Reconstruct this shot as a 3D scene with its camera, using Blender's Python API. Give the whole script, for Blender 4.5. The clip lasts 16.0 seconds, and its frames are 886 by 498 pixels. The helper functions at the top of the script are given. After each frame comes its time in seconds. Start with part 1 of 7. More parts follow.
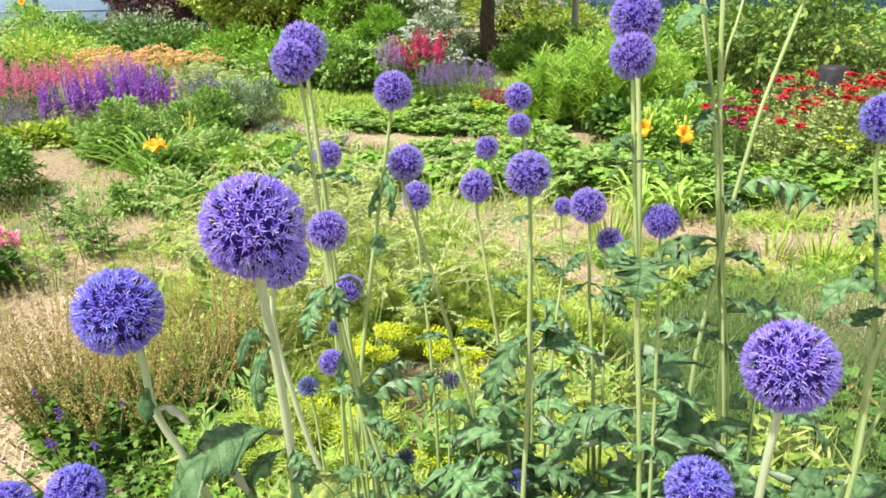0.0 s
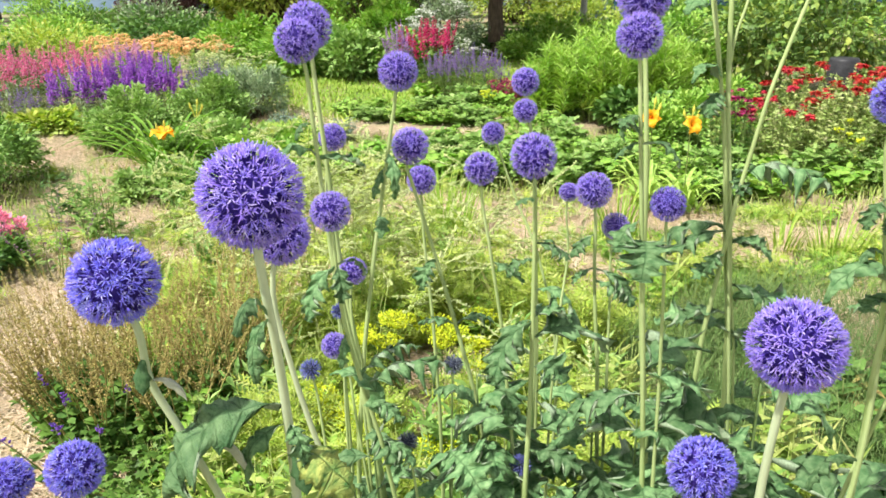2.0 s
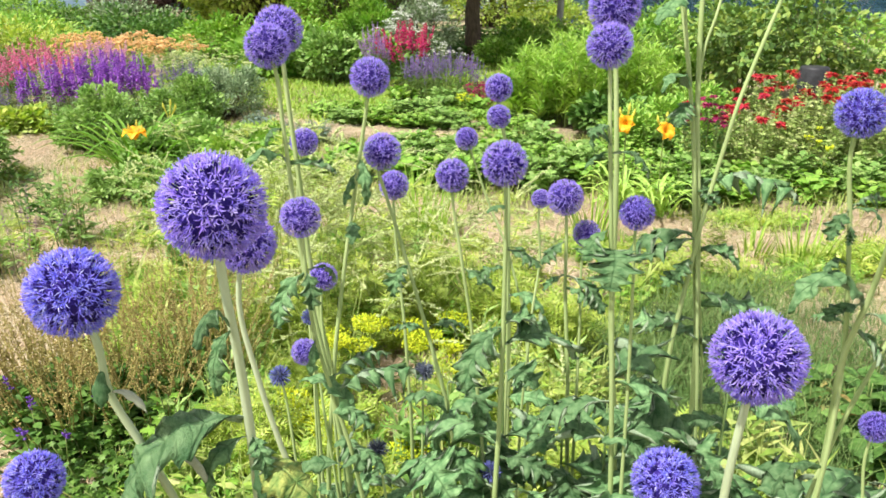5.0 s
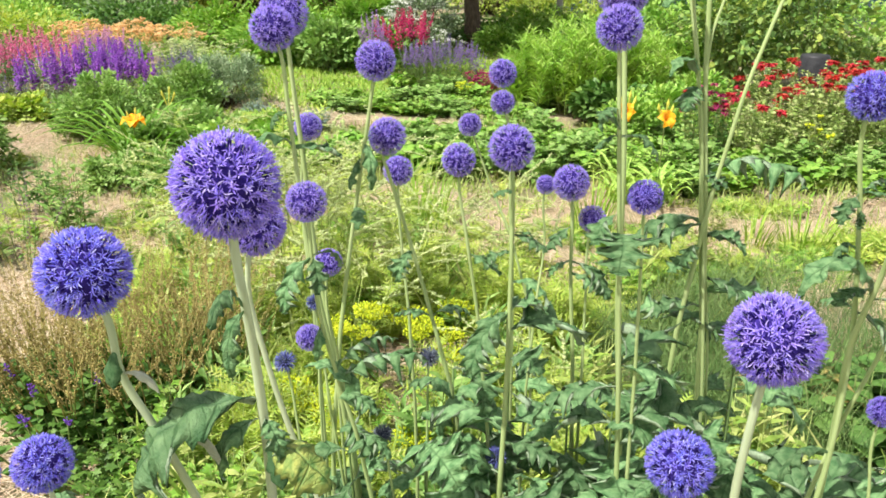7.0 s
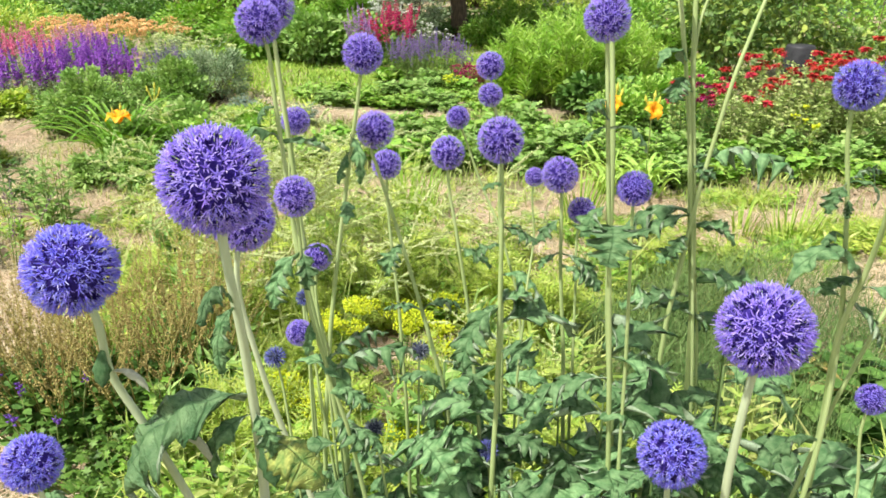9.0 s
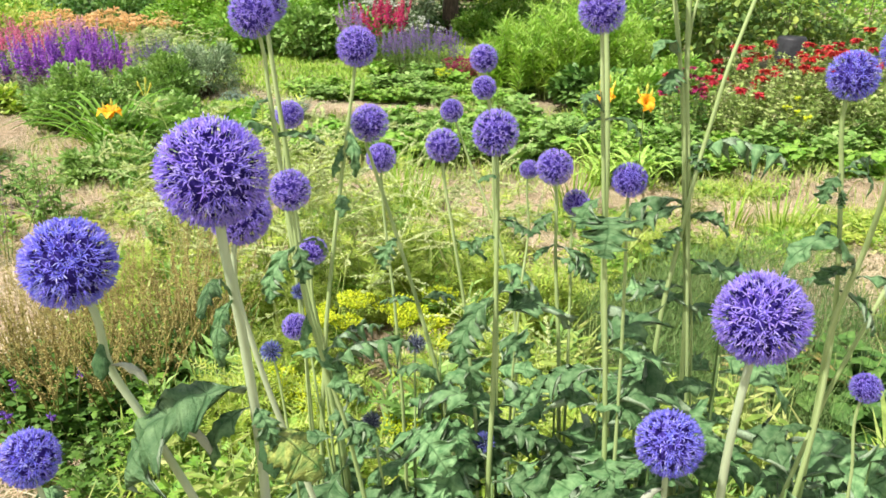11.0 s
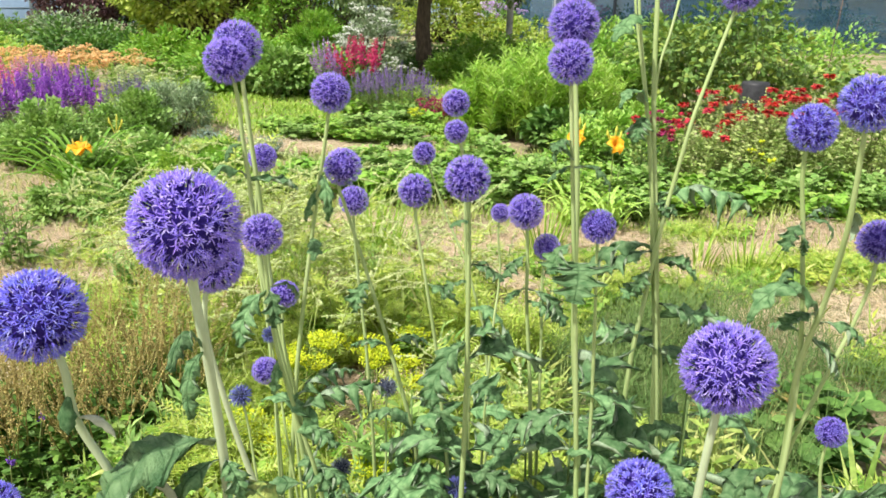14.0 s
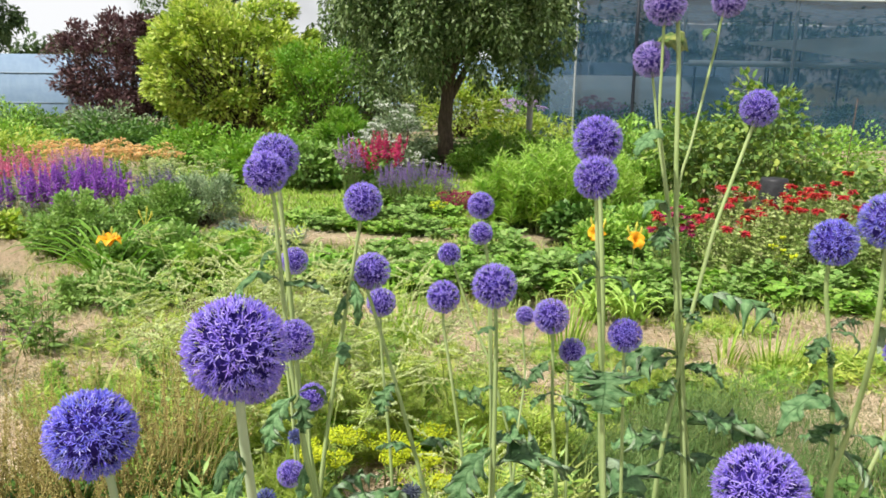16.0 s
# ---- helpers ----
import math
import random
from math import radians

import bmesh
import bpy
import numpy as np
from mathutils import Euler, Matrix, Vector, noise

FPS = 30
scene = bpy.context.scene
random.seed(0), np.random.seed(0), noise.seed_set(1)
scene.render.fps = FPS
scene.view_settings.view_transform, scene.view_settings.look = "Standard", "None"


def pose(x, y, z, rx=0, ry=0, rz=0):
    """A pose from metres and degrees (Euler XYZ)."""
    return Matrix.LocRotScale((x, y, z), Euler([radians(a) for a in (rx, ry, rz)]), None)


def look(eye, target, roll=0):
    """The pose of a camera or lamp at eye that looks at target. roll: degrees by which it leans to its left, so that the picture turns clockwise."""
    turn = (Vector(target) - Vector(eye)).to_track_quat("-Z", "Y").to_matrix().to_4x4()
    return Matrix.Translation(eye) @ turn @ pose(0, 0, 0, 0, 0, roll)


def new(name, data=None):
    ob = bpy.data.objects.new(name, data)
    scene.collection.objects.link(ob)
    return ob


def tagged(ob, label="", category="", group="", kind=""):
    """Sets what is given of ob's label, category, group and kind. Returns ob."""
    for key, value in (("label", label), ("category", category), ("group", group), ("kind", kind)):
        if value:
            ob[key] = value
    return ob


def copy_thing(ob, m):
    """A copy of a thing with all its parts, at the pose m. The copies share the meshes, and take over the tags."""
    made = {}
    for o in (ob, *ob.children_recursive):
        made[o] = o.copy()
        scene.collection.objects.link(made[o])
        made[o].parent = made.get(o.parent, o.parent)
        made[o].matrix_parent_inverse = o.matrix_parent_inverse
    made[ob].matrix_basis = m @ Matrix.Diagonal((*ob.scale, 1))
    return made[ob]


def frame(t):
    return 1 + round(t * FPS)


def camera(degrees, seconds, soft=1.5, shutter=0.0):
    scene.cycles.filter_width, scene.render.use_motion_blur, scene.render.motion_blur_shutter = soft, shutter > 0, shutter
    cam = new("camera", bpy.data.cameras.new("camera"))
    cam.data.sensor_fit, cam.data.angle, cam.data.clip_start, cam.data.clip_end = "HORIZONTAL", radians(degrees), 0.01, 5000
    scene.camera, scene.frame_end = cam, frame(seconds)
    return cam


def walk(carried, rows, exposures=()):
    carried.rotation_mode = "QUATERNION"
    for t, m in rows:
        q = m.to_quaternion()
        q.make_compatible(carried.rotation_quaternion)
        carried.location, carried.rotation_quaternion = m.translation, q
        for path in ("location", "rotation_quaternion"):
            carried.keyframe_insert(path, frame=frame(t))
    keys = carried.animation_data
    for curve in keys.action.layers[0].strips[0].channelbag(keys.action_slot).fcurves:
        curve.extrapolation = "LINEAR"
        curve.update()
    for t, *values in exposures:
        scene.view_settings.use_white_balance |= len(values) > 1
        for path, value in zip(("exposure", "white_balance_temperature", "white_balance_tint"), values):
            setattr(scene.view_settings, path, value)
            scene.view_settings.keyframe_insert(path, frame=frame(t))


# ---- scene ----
cam = camera(59.7, 16.0, soft=1.68)
PATH = [
    (0, (0.005, 0.053, 1.504), (-0.001, 1.934, 0.824), -1.2),
    (0.5, (0.008, 0.055, 1.502), (0.003, 1.934, 0.817), -1.3),
    (1, (0.004, 0.054, 1.503), (-0.003, 1.931, 0.814), -1.3),
    (1.5, (0.007, 0.054, 1.5), (-0.008, 1.929, 0.804), -1.1),
    (2, (0.008, 0.056, 1.492), (-0.015, 1.929, 0.791), -0.9),
    (2.5, (0.009, 0.059, 1.489), (-0.02, 1.932, 0.789), -0.9),
    (3, (0.01, 0.06, 1.494), (-0.005, 1.935, 0.799), -0.7),
    (3.5, (0.015, 0.059, 1.497), (0.027, 1.936, 0.808), -0.4),
    (4, (0.019, 0.059, 1.498), (0.05, 1.936, 0.808), -0.1),
    (6.5, (0.005, 0.061, 1.491), (0.047, 1.929, 0.777), 0.2),
    (7, (0.005, 0.062, 1.49), (0.048, 1.927, 0.768), 0.2),
    (7.5, (0.005, 0.061, 1.49), (0.052, 1.924, 0.763), 0.2),
    (8, (0.004, 0.064, 1.488), (0.058, 1.924, 0.755), 0.1),
    (8.5, (0.004, 0.064, 1.489), (0.068, 1.923, 0.753), 0.0),
    (11, (0.001, 0.063, 1.488), (0.09, 1.914, 0.736), -0.3),
    (11.5, (-0.003, 0.063, 1.486), (0.093, 1.908, 0.72), -0.2),
    (12, (-0.002, 0.071, 1.478), (0.101, 1.902, 0.68), -0.1),
    (12.5, (0.0, 0.073, 1.468), (0.106, 1.893, 0.645), -0.1),
    (13, (0.0, 0.076, 1.466), (0.115, 1.904, 0.663), -0.2),
    (13.5, (-0.003, 0.068, 1.487), (0.143, 1.924, 0.755), 0.3),
    (14, (0.001, 0.061, 1.497), (0.164, 1.941, 0.837), 0.7),
    (14.5, (0.0, 0.056, 1.506), (0.169, 1.959, 0.913), 0.9),
    (15, (-0.005, 0.053, 1.511), (0.15, 1.975, 0.982), 1.0),
    (15.5, (-0.007, 0.049, 1.519), (0.124, 1.987, 1.044), 0.9),
    (16, (-0.01, 0.048, 1.521), (0.104, 1.996, 1.084), 0.8),
]
walk(cam, [(t, look(eye, target, roll)) for t, eye, target, roll in PATH], [(0, 0.57), (12.5, 0.46), (14.0, 0.46), (15.0, 0.41), (15.5, 0.33), (16.0, 0.20)])

# ---- world, sun, exposure ----
SUN_ELEV, SUN_AZ = 60.0, 238.0   # degrees; azimuth clockwise from +y
world = bpy.data.worlds.new("world")
scene.world = world
world.use_nodes = True
wn, wl = world.node_tree.nodes, world.node_tree.links
for n in list(wn):
    wn.remove(n)
w_out = wn.new("ShaderNodeOutputWorld")
w_bg = wn.new("ShaderNodeBackground")
w_sky = wn.new("ShaderNodeTexSky")
w_sky.sky_type = "NISHITA"
w_sky.sun_disc = False
w_sky.sun_elevation = radians(SUN_ELEV)
w_sky.sun_rotation = radians(SUN_AZ)
w_sky.dust_density = 4.0
w_co = wn.new("ShaderNodeTexCoord")
w_noise = wn.new("ShaderNodeTexNoise")
w_noise.inputs["Scale"].default_value = 2.2
w_noise.inputs["Detail"].default_value = 7
w_ramp = wn.new("ShaderNodeValToRGB")
w_ramp.color_ramp.elements[0].position = 0.40
w_ramp.color_ramp.elements[1].position = 0.60
w_mix = wn.new("ShaderNodeMix")
w_mix.data_type = "RGBA"
w_mix.inputs["B"].default_value = (15.0, 15.2, 15.5, 1)
wl.new(w_co.outputs["Generated"], w_noise.inputs["Vector"])
w_sep = wn.new("ShaderNodeSeparateXYZ")
w_low = wn.new("ShaderNodeMapRange")   # clouds close up towards the horizon
w_low.inputs["From Max"].default_value = 0.45
w_low.inputs["To Min"].default_value, w_low.inputs["To Max"].default_value = 0.2, -0.04
w_add = wn.new("ShaderNodeMath")
wl.new(w_co.outputs["Generated"], w_sep.inputs["Vector"])
wl.new(w_sep.outputs["Z"], w_low.inputs["Value"])
wl.new(w_noise.outputs["Fac"], w_add.inputs[0])
wl.new(w_low.outputs["Result"], w_add.inputs[1])
wl.new(w_add.outputs["Value"], w_ramp.inputs["Fac"])
wl.new(w_ramp.outputs["Color"], w_mix.inputs["Factor"])
wl.new(w_sky.outputs["Color"], w_mix.inputs["A"])
wl.new(w_mix.outputs["Result"], w_bg.inputs["Color"])
w_bg.inputs["Strength"].default_value = 0.056
wl.new(w_bg.outputs["Background"], w_out.inputs["Surface"])

sun = new("sun", bpy.data.lights.new("sun", "SUN"))
sun.data.energy, sun.data.angle, sun.data.color = 5.0, radians(1.6), (0.99, 0.955, 0.90)
_az, _el = radians(SUN_AZ), radians(SUN_ELEV)
_dir = Vector((math.sin(_az) * math.cos(_el), math.cos(_az) * math.cos(_el), math.sin(_el)))
sun.matrix_world = look(tuple(_dir * 30), (0, 0, 0))

RNG = np.random.default_rng(11)


# ---- materials ----
def material(name):
    m = bpy.data.materials.new(name)
    m.use_nodes = True
    nt = m.node_tree
    return m, nt.nodes, nt.links, nt.nodes["Principled BSDF"], nt.nodes["Material Output"]


def ramp_node(nodes, stops):
    r = nodes.new("ShaderNodeValToRGB")
    e = r.color_ramp.elements
    while len(e) < len(stops):
        e.new(0.5)
    for el, (p, c) in zip(e, stops):
        el.position, el.color = p, (*c, 1)
    return r


def leaf_material(name, colours, rough=0.5, glow=0.35, grain=60.0, bump=0.25, single=False):
    """Foliage or petals: colour by leaf, mottled by noise, light shining through."""
    m, nodes, links, bsdf, out = material(name)
    pick = nodes.new("ShaderNodeObjectInfo" if single else "ShaderNodeNewGeometry")
    n = len(colours)
    r = ramp_node(nodes, [(i / max(1, n - 1), c) for i, c in enumerate(colours)])
    co = nodes.new("ShaderNodeTexCoord")
    tex = nodes.new("ShaderNodeTexNoise")
    tex.inputs["Scale"].default_value, tex.inputs["Detail"].default_value = grain, 4
    big = nodes.new("ShaderNodeTexNoise")
    big.inputs["Scale"].default_value, big.inputs["Detail"].default_value = 3.0, 2
    links.new(co.outputs["Object"], tex.inputs["Vector"])
    links.new(co.outputs["Object"], big.inputs["Vector"])
    links.new(pick.outputs["Random" if single else "Random Per Island"], r.inputs["Fac"])
    hsv = nodes.new("ShaderNodeHueSaturation")
    val = nodes.new("ShaderNodeMapRange")
    val.inputs["From Min"].default_value, val.inputs["From Max"].default_value = 0.3, 0.7
    val.inputs["To Min"].default_value, val.inputs["To Max"].default_value = 0.72, 1.28
    hue = nodes.new("ShaderNodeMapRange")
    hue.inputs["From Min"].default_value, hue.inputs["From Max"].default_value = 0.3, 0.7
    hue.inputs["To Min"].default_value, hue.inputs["To Max"].default_value = 0.488, 0.512
    links.new(tex.outputs["Fac"], val.inputs["Value"])
    links.new(big.outputs["Fac"], hue.inputs["Value"])
    links.new(val.outputs["Result"], hsv.inputs["Value"])
    links.new(hue.outputs["Result"], hsv.inputs["Hue"])
    links.new(r.outputs["Color"], hsv.inputs["Color"])
    links.new(hsv.outputs["Color"], bsdf.inputs["Base Color"])
    bsdf.inputs["Roughness"].default_value = rough
    bsdf.inputs["Specular IOR Level"].default_value = 0.22
    if bump:
        b = nodes.new("ShaderNodeBump")
        b.inputs["Strength"].default_value, b.inputs["Distance"].default_value = bump, 0.002
        links.new(tex.outputs["Fac"], b.inputs["Height"])
        links.new(b.outputs["Normal"], bsdf.inputs["Normal"])
    if glow:
        tr = nodes.new("ShaderNodeBsdfTranslucent")
        bright = nodes.new("ShaderNodeHueSaturation")
        bright.inputs["Value"].default_value, bright.inputs["Saturation"].default_value = 1.35, 1.1
        links.new(hsv.outputs["Color"], bright.inputs["Color"])
        links.new(bright.outputs["Color"], tr.inputs["Color"])
        mix = nodes.new("ShaderNodeMixShader")
        mix.inputs["Fac"].default_value = glow * 0.6
        links.new(bsdf.outputs["BSDF"], mix.inputs[1])
        links.new(tr.outputs["BSDF"], mix.inputs[2])
        links.new(mix.outputs["Shader"], out.inputs["Surface"])
    return m


def solid_material(name, c_low, c_high, scale=20.0, rough=0.7, bump=0.3, stretch=(1, 1, 1), depth=0.01, spec=0.3):
    """Noisy surface between two colours, with relief."""
    m, nodes, links, bsdf, _ = material(name)
    co = nodes.new("ShaderNodeTexCoord")
    mp = nodes.new("ShaderNodeMapping")
    mp.inputs["Scale"].default_value = stretch
    tex = nodes.new("ShaderNodeTexNoise")
    tex.inputs["Scale"].default_value, tex.inputs["Detail"].default_value, tex.inputs["Roughness"].default_value = scale, 7, 0.65
    links.new(co.outputs["Object"], mp.inputs["Vector"])
    links.new(mp.outputs["Vector"], tex.inputs["Vector"])
    r = ramp_node(nodes, [(0.3, c_low), (0.7, c_high)])
    links.new(tex.outputs["Fac"], r.inputs["Fac"])
    links.new(r.outputs["Color"], bsdf.inputs["Base Color"])
    b = nodes.new("ShaderNodeBump")
    b.inputs["Strength"].default_value, b.inputs["Distance"].default_value = bump, depth
    links.new(tex.outputs["Fac"], b.inputs["Height"])
    links.new(b.outputs["Normal"], bsdf.inputs["Normal"])
    bsdf.inputs["Roughness"].default_value = rough
    bsdf.inputs["Specular IOR Level"].default_value = spec
    return m


def veined_leaf_material(name, dark, light, vein, rough):
    """Thistle leaf: sunken dark midrib and side veins from the leaf's own u, v."""
    m, nodes, links, bsdf, out = material(name)
    uv = nodes.new("ShaderNodeUVMap")
    sep = nodes.new("ShaderNodeSeparateXYZ")
    links.new(uv.outputs["UV"], sep.inputs["Vector"])

    def mth(op, a, b=None):
        n = nodes.new("ShaderNodeMath")
        n.operation = op
        for i, s in enumerate((a, b)):
            if s is None:
                continue
            if isinstance(s, (int, float)):
                n.inputs[i].default_value = s
            else:
                links.new(s, n.inputs[i])
        return n.outputs["Value"]
    au = mth("ABSOLUTE", mth("SUBTRACT", sep.outputs["X"], 0.5))
    tri = mth("ABSOLUTE", mth("SUBTRACT", mth("FRACT", sep.outputs["Y"]), 0.5))
    side = mth("SUBTRACT", 1.0, mth("MULTIPLY", tri, 17.0))
    fork = mth("ABSOLUTE", mth("SUBTRACT", mth("FRACT", mth("ADD", mth("MULTIPLY", sep.outputs["Y"], 3.0), mth("MULTIPLY", au, 2.4))), 0.5))
    twig = mth("MULTIPLY", mth("SUBTRACT", 1.0, mth("MULTIPLY", fork, 9.0)), 0.35)
    side = mth("MAXIMUM", side, twig)
    mid = mth("SUBTRACT", 1.0, mth("MULTIPLY", au, 22.0))
    ribs = mth("MAXIMUM", mth("MAXIMUM", side, mid), 0.0)
    co = nodes.new("ShaderNodeTexCoord")
    tex = nodes.new("ShaderNodeTexNoise")
    tex.inputs["Scale"].default_value, tex.inputs["Detail"].default_value = 9.0, 6
    links.new(co.outputs["Object"], tex.inputs["Vector"])
    r = ramp_node(nodes, [(0.3, dark), (0.72, light)])
    links.new(tex.outputs["Fac"], r.inputs["Fac"])
    info = nodes.new("ShaderNodeObjectInfo")
    hsv = nodes.new("ShaderNodeHueSaturation")
    mr = nodes.new("ShaderNodeMapRange")
    mr.inputs["To Min"].default_value, mr.inputs["To Max"].default_value = 0.72, 1.22
    links.new(info.outputs["Random"], mr.inputs["Value"])
    links.new(mr.outputs["Result"], hsv.inputs["Value"])
    links.new(r.outputs["Color"], hsv.inputs["Color"])
    mx = nodes.new("ShaderNodeMix")
    mx.data_type = "RGBA"
    links.new(mth("MULTIPLY", ribs, 0.6), mx.inputs["Factor"])
    links.new(hsv.outputs["Color"], mx.inputs["A"])
    mx.inputs["B"].default_value = (*vein, 1)
    links.new(mx.outputs["Result"], bsdf.inputs["Base Color"])
    bsdf.inputs["Roughness"].default_value = rough
    bsdf.inputs["Specular IOR Level"].default_value = 0.25
    fine = nodes.new("ShaderNodeTexNoise")
    fine.inputs["Scale"].default_value, fine.inputs["Detail"].default_value = 45.0, 3
    links.new(co.outputs["Object"], fine.inputs["Vector"])
    hgt = mth("ADD", mth("MULTIPLY", ribs, -0.35), mth("MULTIPLY", fine.outputs["Fac"], 0.35))
    b = nodes.new("ShaderNodeBump")
    b.inputs["Strength"].default_value, b.inputs["Distance"].default_value = 0.75, 0.006
    links.new(hgt, b.inputs["Height"])
    links.new(b.outputs["Normal"], bsdf.inputs["Normal"])
    tr = nodes.new("ShaderNodeBsdfTranslucent")
    links.new(mx.outputs["Result"], tr.inputs["Color"])
    mix = nodes.new("ShaderNodeMixShader")
    mix.inputs["Fac"].default_value = 0.28
    links.new(bsdf.outputs["BSDF"], mix.inputs[1])
    links.new(tr.outputs["BSDF"], mix.inputs[2])
    links.new(mix.outputs["Shader"], out.inputs["Surface"])
    return m


M_LEAF_TOP = veined_leaf_material("thistle_leaf_green", (0.08, 0.205, 0.07), (0.30, 0.485, 0.215), (0.05, 0.135, 0.045), 0.55)
M_LEAF_YEL = veined_leaf_material("thistle_leaf_yellowing", (0.07, 0.20, 0.05), (0.58, 0.60, 0.16), (0.10, 0.26, 0.06), 0.5)
M_LEAF_UNDER = leaf_material("thistle_leaf_felt", [(0.26, 0.35, 0.21), (0.35, 0.44, 0.29)], 0.85, 0.35, 60, 0.2)
M_LEAF_DRY = solid_material("thistle_leaf_dry", (0.32, 0.35, 0.24), (0.46, 0.48, 0.36), 40, 0.9, 0.3, depth=0.002)
M_STEM = solid_material("thistle_stem_green", (0.27, 0.37, 0.12), (0.46, 0.55, 0.25), 55, 0.6, 0.4, (1, 1, 0.06), 0.002)
M_STEM_PALE = solid_material("thistle_stem_felted", (0.39, 0.47, 0.26), (0.56, 0.62, 0.40), 70, 0.85, 0.3, (1, 1, 0.1), 0.002)
# violet of core and tubes, darkened to put shade into the floret gaps
M_CORE = solid_material("flower_core_shade_violet", (0.020, 0.009, 0.13), (0.055, 0.028, 0.27), 40, 0.8, 0.3)
M_PETAL = leaf_material("floret_violet", [(0.30, 0.21, 0.79), (0.42, 0.32, 0.84), (0.34, 0.25, 0.80), (0.48, 0.39, 0.86), (0.62, 0.54, 0.88)], 0.6, 0.6, 30, 0)
M_PETAL_AZURE = leaf_material("floret_azure", [(0.21, 0.18, 0.80), (0.29, 0.26, 0.86), (0.24, 0.21, 0.82), (0.38, 0.36, 0.88), (0.54, 0.54, 0.90)], 0.6, 0.5, 30, 0)
M_PETAL_BLUE = leaf_material("floret_blue", [(0.23, 0.17, 0.68), (0.32, 0.25, 0.76), (0.26, 0.21, 0.72)], 0.6, 0.25, 30, 0)
M_PETAL_PALE = leaf_material("floret_pale", [(0.38, 0.27, 0.70), (0.48, 0.36, 0.76), (0.55, 0.46, 0.78)], 0.6, 0.35, 30, 0)
M_BUD = leaf_material("bud_steel_blue", [(0.07, 0.09, 0.28), (0.14, 0.15, 0.46), (0.20, 0.24, 0.40)], 0.5, 0.15, 30, 0)
M_SEED = leaf_material("bud_dark", [(0.06, 0.07, 0.10), (0.15, 0.17, 0.22), (0.26, 0.30, 0.34)], 0.6, 0.1, 30, 0)
M_CORE_DARK = solid_material("bud_core_dark", (0.02, 0.025, 0.05), (0.05, 0.06, 0.1), 40, 0.8, 0.3)

M_WEED = leaf_material("weed_leaf_lime", [(0.16, 0.29, 0.035), (0.36, 0.47, 0.07), (0.52, 0.59, 0.12), (0.26, 0.40, 0.055), (0.60, 0.63, 0.22)], 0.5, 0.45)
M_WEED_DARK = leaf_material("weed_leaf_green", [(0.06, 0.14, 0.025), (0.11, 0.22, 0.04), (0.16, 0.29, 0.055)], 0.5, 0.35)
M_GRASS = leaf_material("grass_blade", [(0.15, 0.25, 0.04), (0.30, 0.40, 0.08), (0.48, 0.50, 0.18), (0.25, 0.37, 0.06), (0.48, 0.48, 0.20)], 0.5, 0.4)
M_LAWN = leaf_material("lawn_blade", [(0.20, 0.36, 0.04), (0.30, 0.46, 0.07), (0.42, 0.52, 0.11)], 0.55, 0.4)
M_FEATHER = leaf_material("feathery_green", [(0.07, 0.14, 0.035), (0.12, 0.21, 0.055), (0.22, 0.30, 0.10)], 0.6, 0.3)
M_STRAW = leaf_material("straw", [(0.60, 0.46, 0.29), (0.78, 0.63, 0.43), (0.40, 0.28, 0.155), (0.84, 0.73, 0.54), (0.21, 0.145, 0.08)], 0.6, 0.15, 40, 0)
M_POTATO = leaf_material("vegetable_leaf", [(0.16, 0.34, 0.05), (0.28, 0.48, 0.08), (0.40, 0.57, 0.13), (0.20, 0.39, 0.06)], 0.45, 0.35)
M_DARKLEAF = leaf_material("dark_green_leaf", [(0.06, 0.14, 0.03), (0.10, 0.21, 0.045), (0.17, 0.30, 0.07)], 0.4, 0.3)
M_BRIGHTLEAF = leaf_material("bright_green_leaf", [(0.17, 0.36, 0.045), (0.27, 0.46, 0.07), (0.13, 0.29, 0.035), (0.40, 0.53, 0.12)], 0.5, 0.4)
M_GREYLEAF = leaf_material("grey_green_leaf", [(0.15, 0.23, 0.11), (0.25, 0.33, 0.18), (0.36, 0.43, 0.27)], 0.6, 0.25)
M_SANTOLINA = leaf_material("santolina_leaf", [(0.13, 0.22, 0.10), (0.24, 0.34, 0.17), (0.40, 0.48, 0.30)], 0.6, 0.25)
M_MIDLEAF = leaf_material("mid_green_leaf", [(0.15, 0.28, 0.06), (0.25, 0.41, 0.10), (0.37, 0.52, 0.17)], 0.5, 0.35)
M_BLUELEAF = leaf_material("blue_grey_leaf", [(0.15, 0.23, 0.18), (0.23, 0.31, 0.25)], 0.6, 0.2)
M_GOLD = leaf_material("golden_leaf", [(0.36, 0.49, 0.07), (0.56, 0.65, 0.14), (0.70, 0.75, 0.24), (0.16, 0.28, 0.04), (0.48, 0.60, 0.11)], 0.5, 0.45)
M_PURPLELEAF = leaf_material("purple_leaf", [(0.06, 0.03, 0.036), (0.11, 0.055, 0.06), (0.22, 0.13, 0.13), (0.075, 0.04, 0.046)], 0.45, 0.25)
M_OLIVE = leaf_material("olive_tree_leaf", [(0.045, 0.085, 0.025), (0.11, 0.175, 0.055), (0.29, 0.37, 0.16), (0.07, 0.125, 0.035)], 0.42, 0.35)
M_FARLEAF = leaf_material("far_tree_leaf", [(0.05, 0.09, 0.035), (0.09, 0.15, 0.05), (0.14, 0.2, 0.08)], 0.55, 0.25)
M_LIME = leaf_material("lime_perennial_leaf", [(0.28, 0.48, 0.07), (0.40, 0.59, 0.11), (0.20, 0.38, 0.05), (0.52, 0.66, 0.18)], 0.5, 0.5)
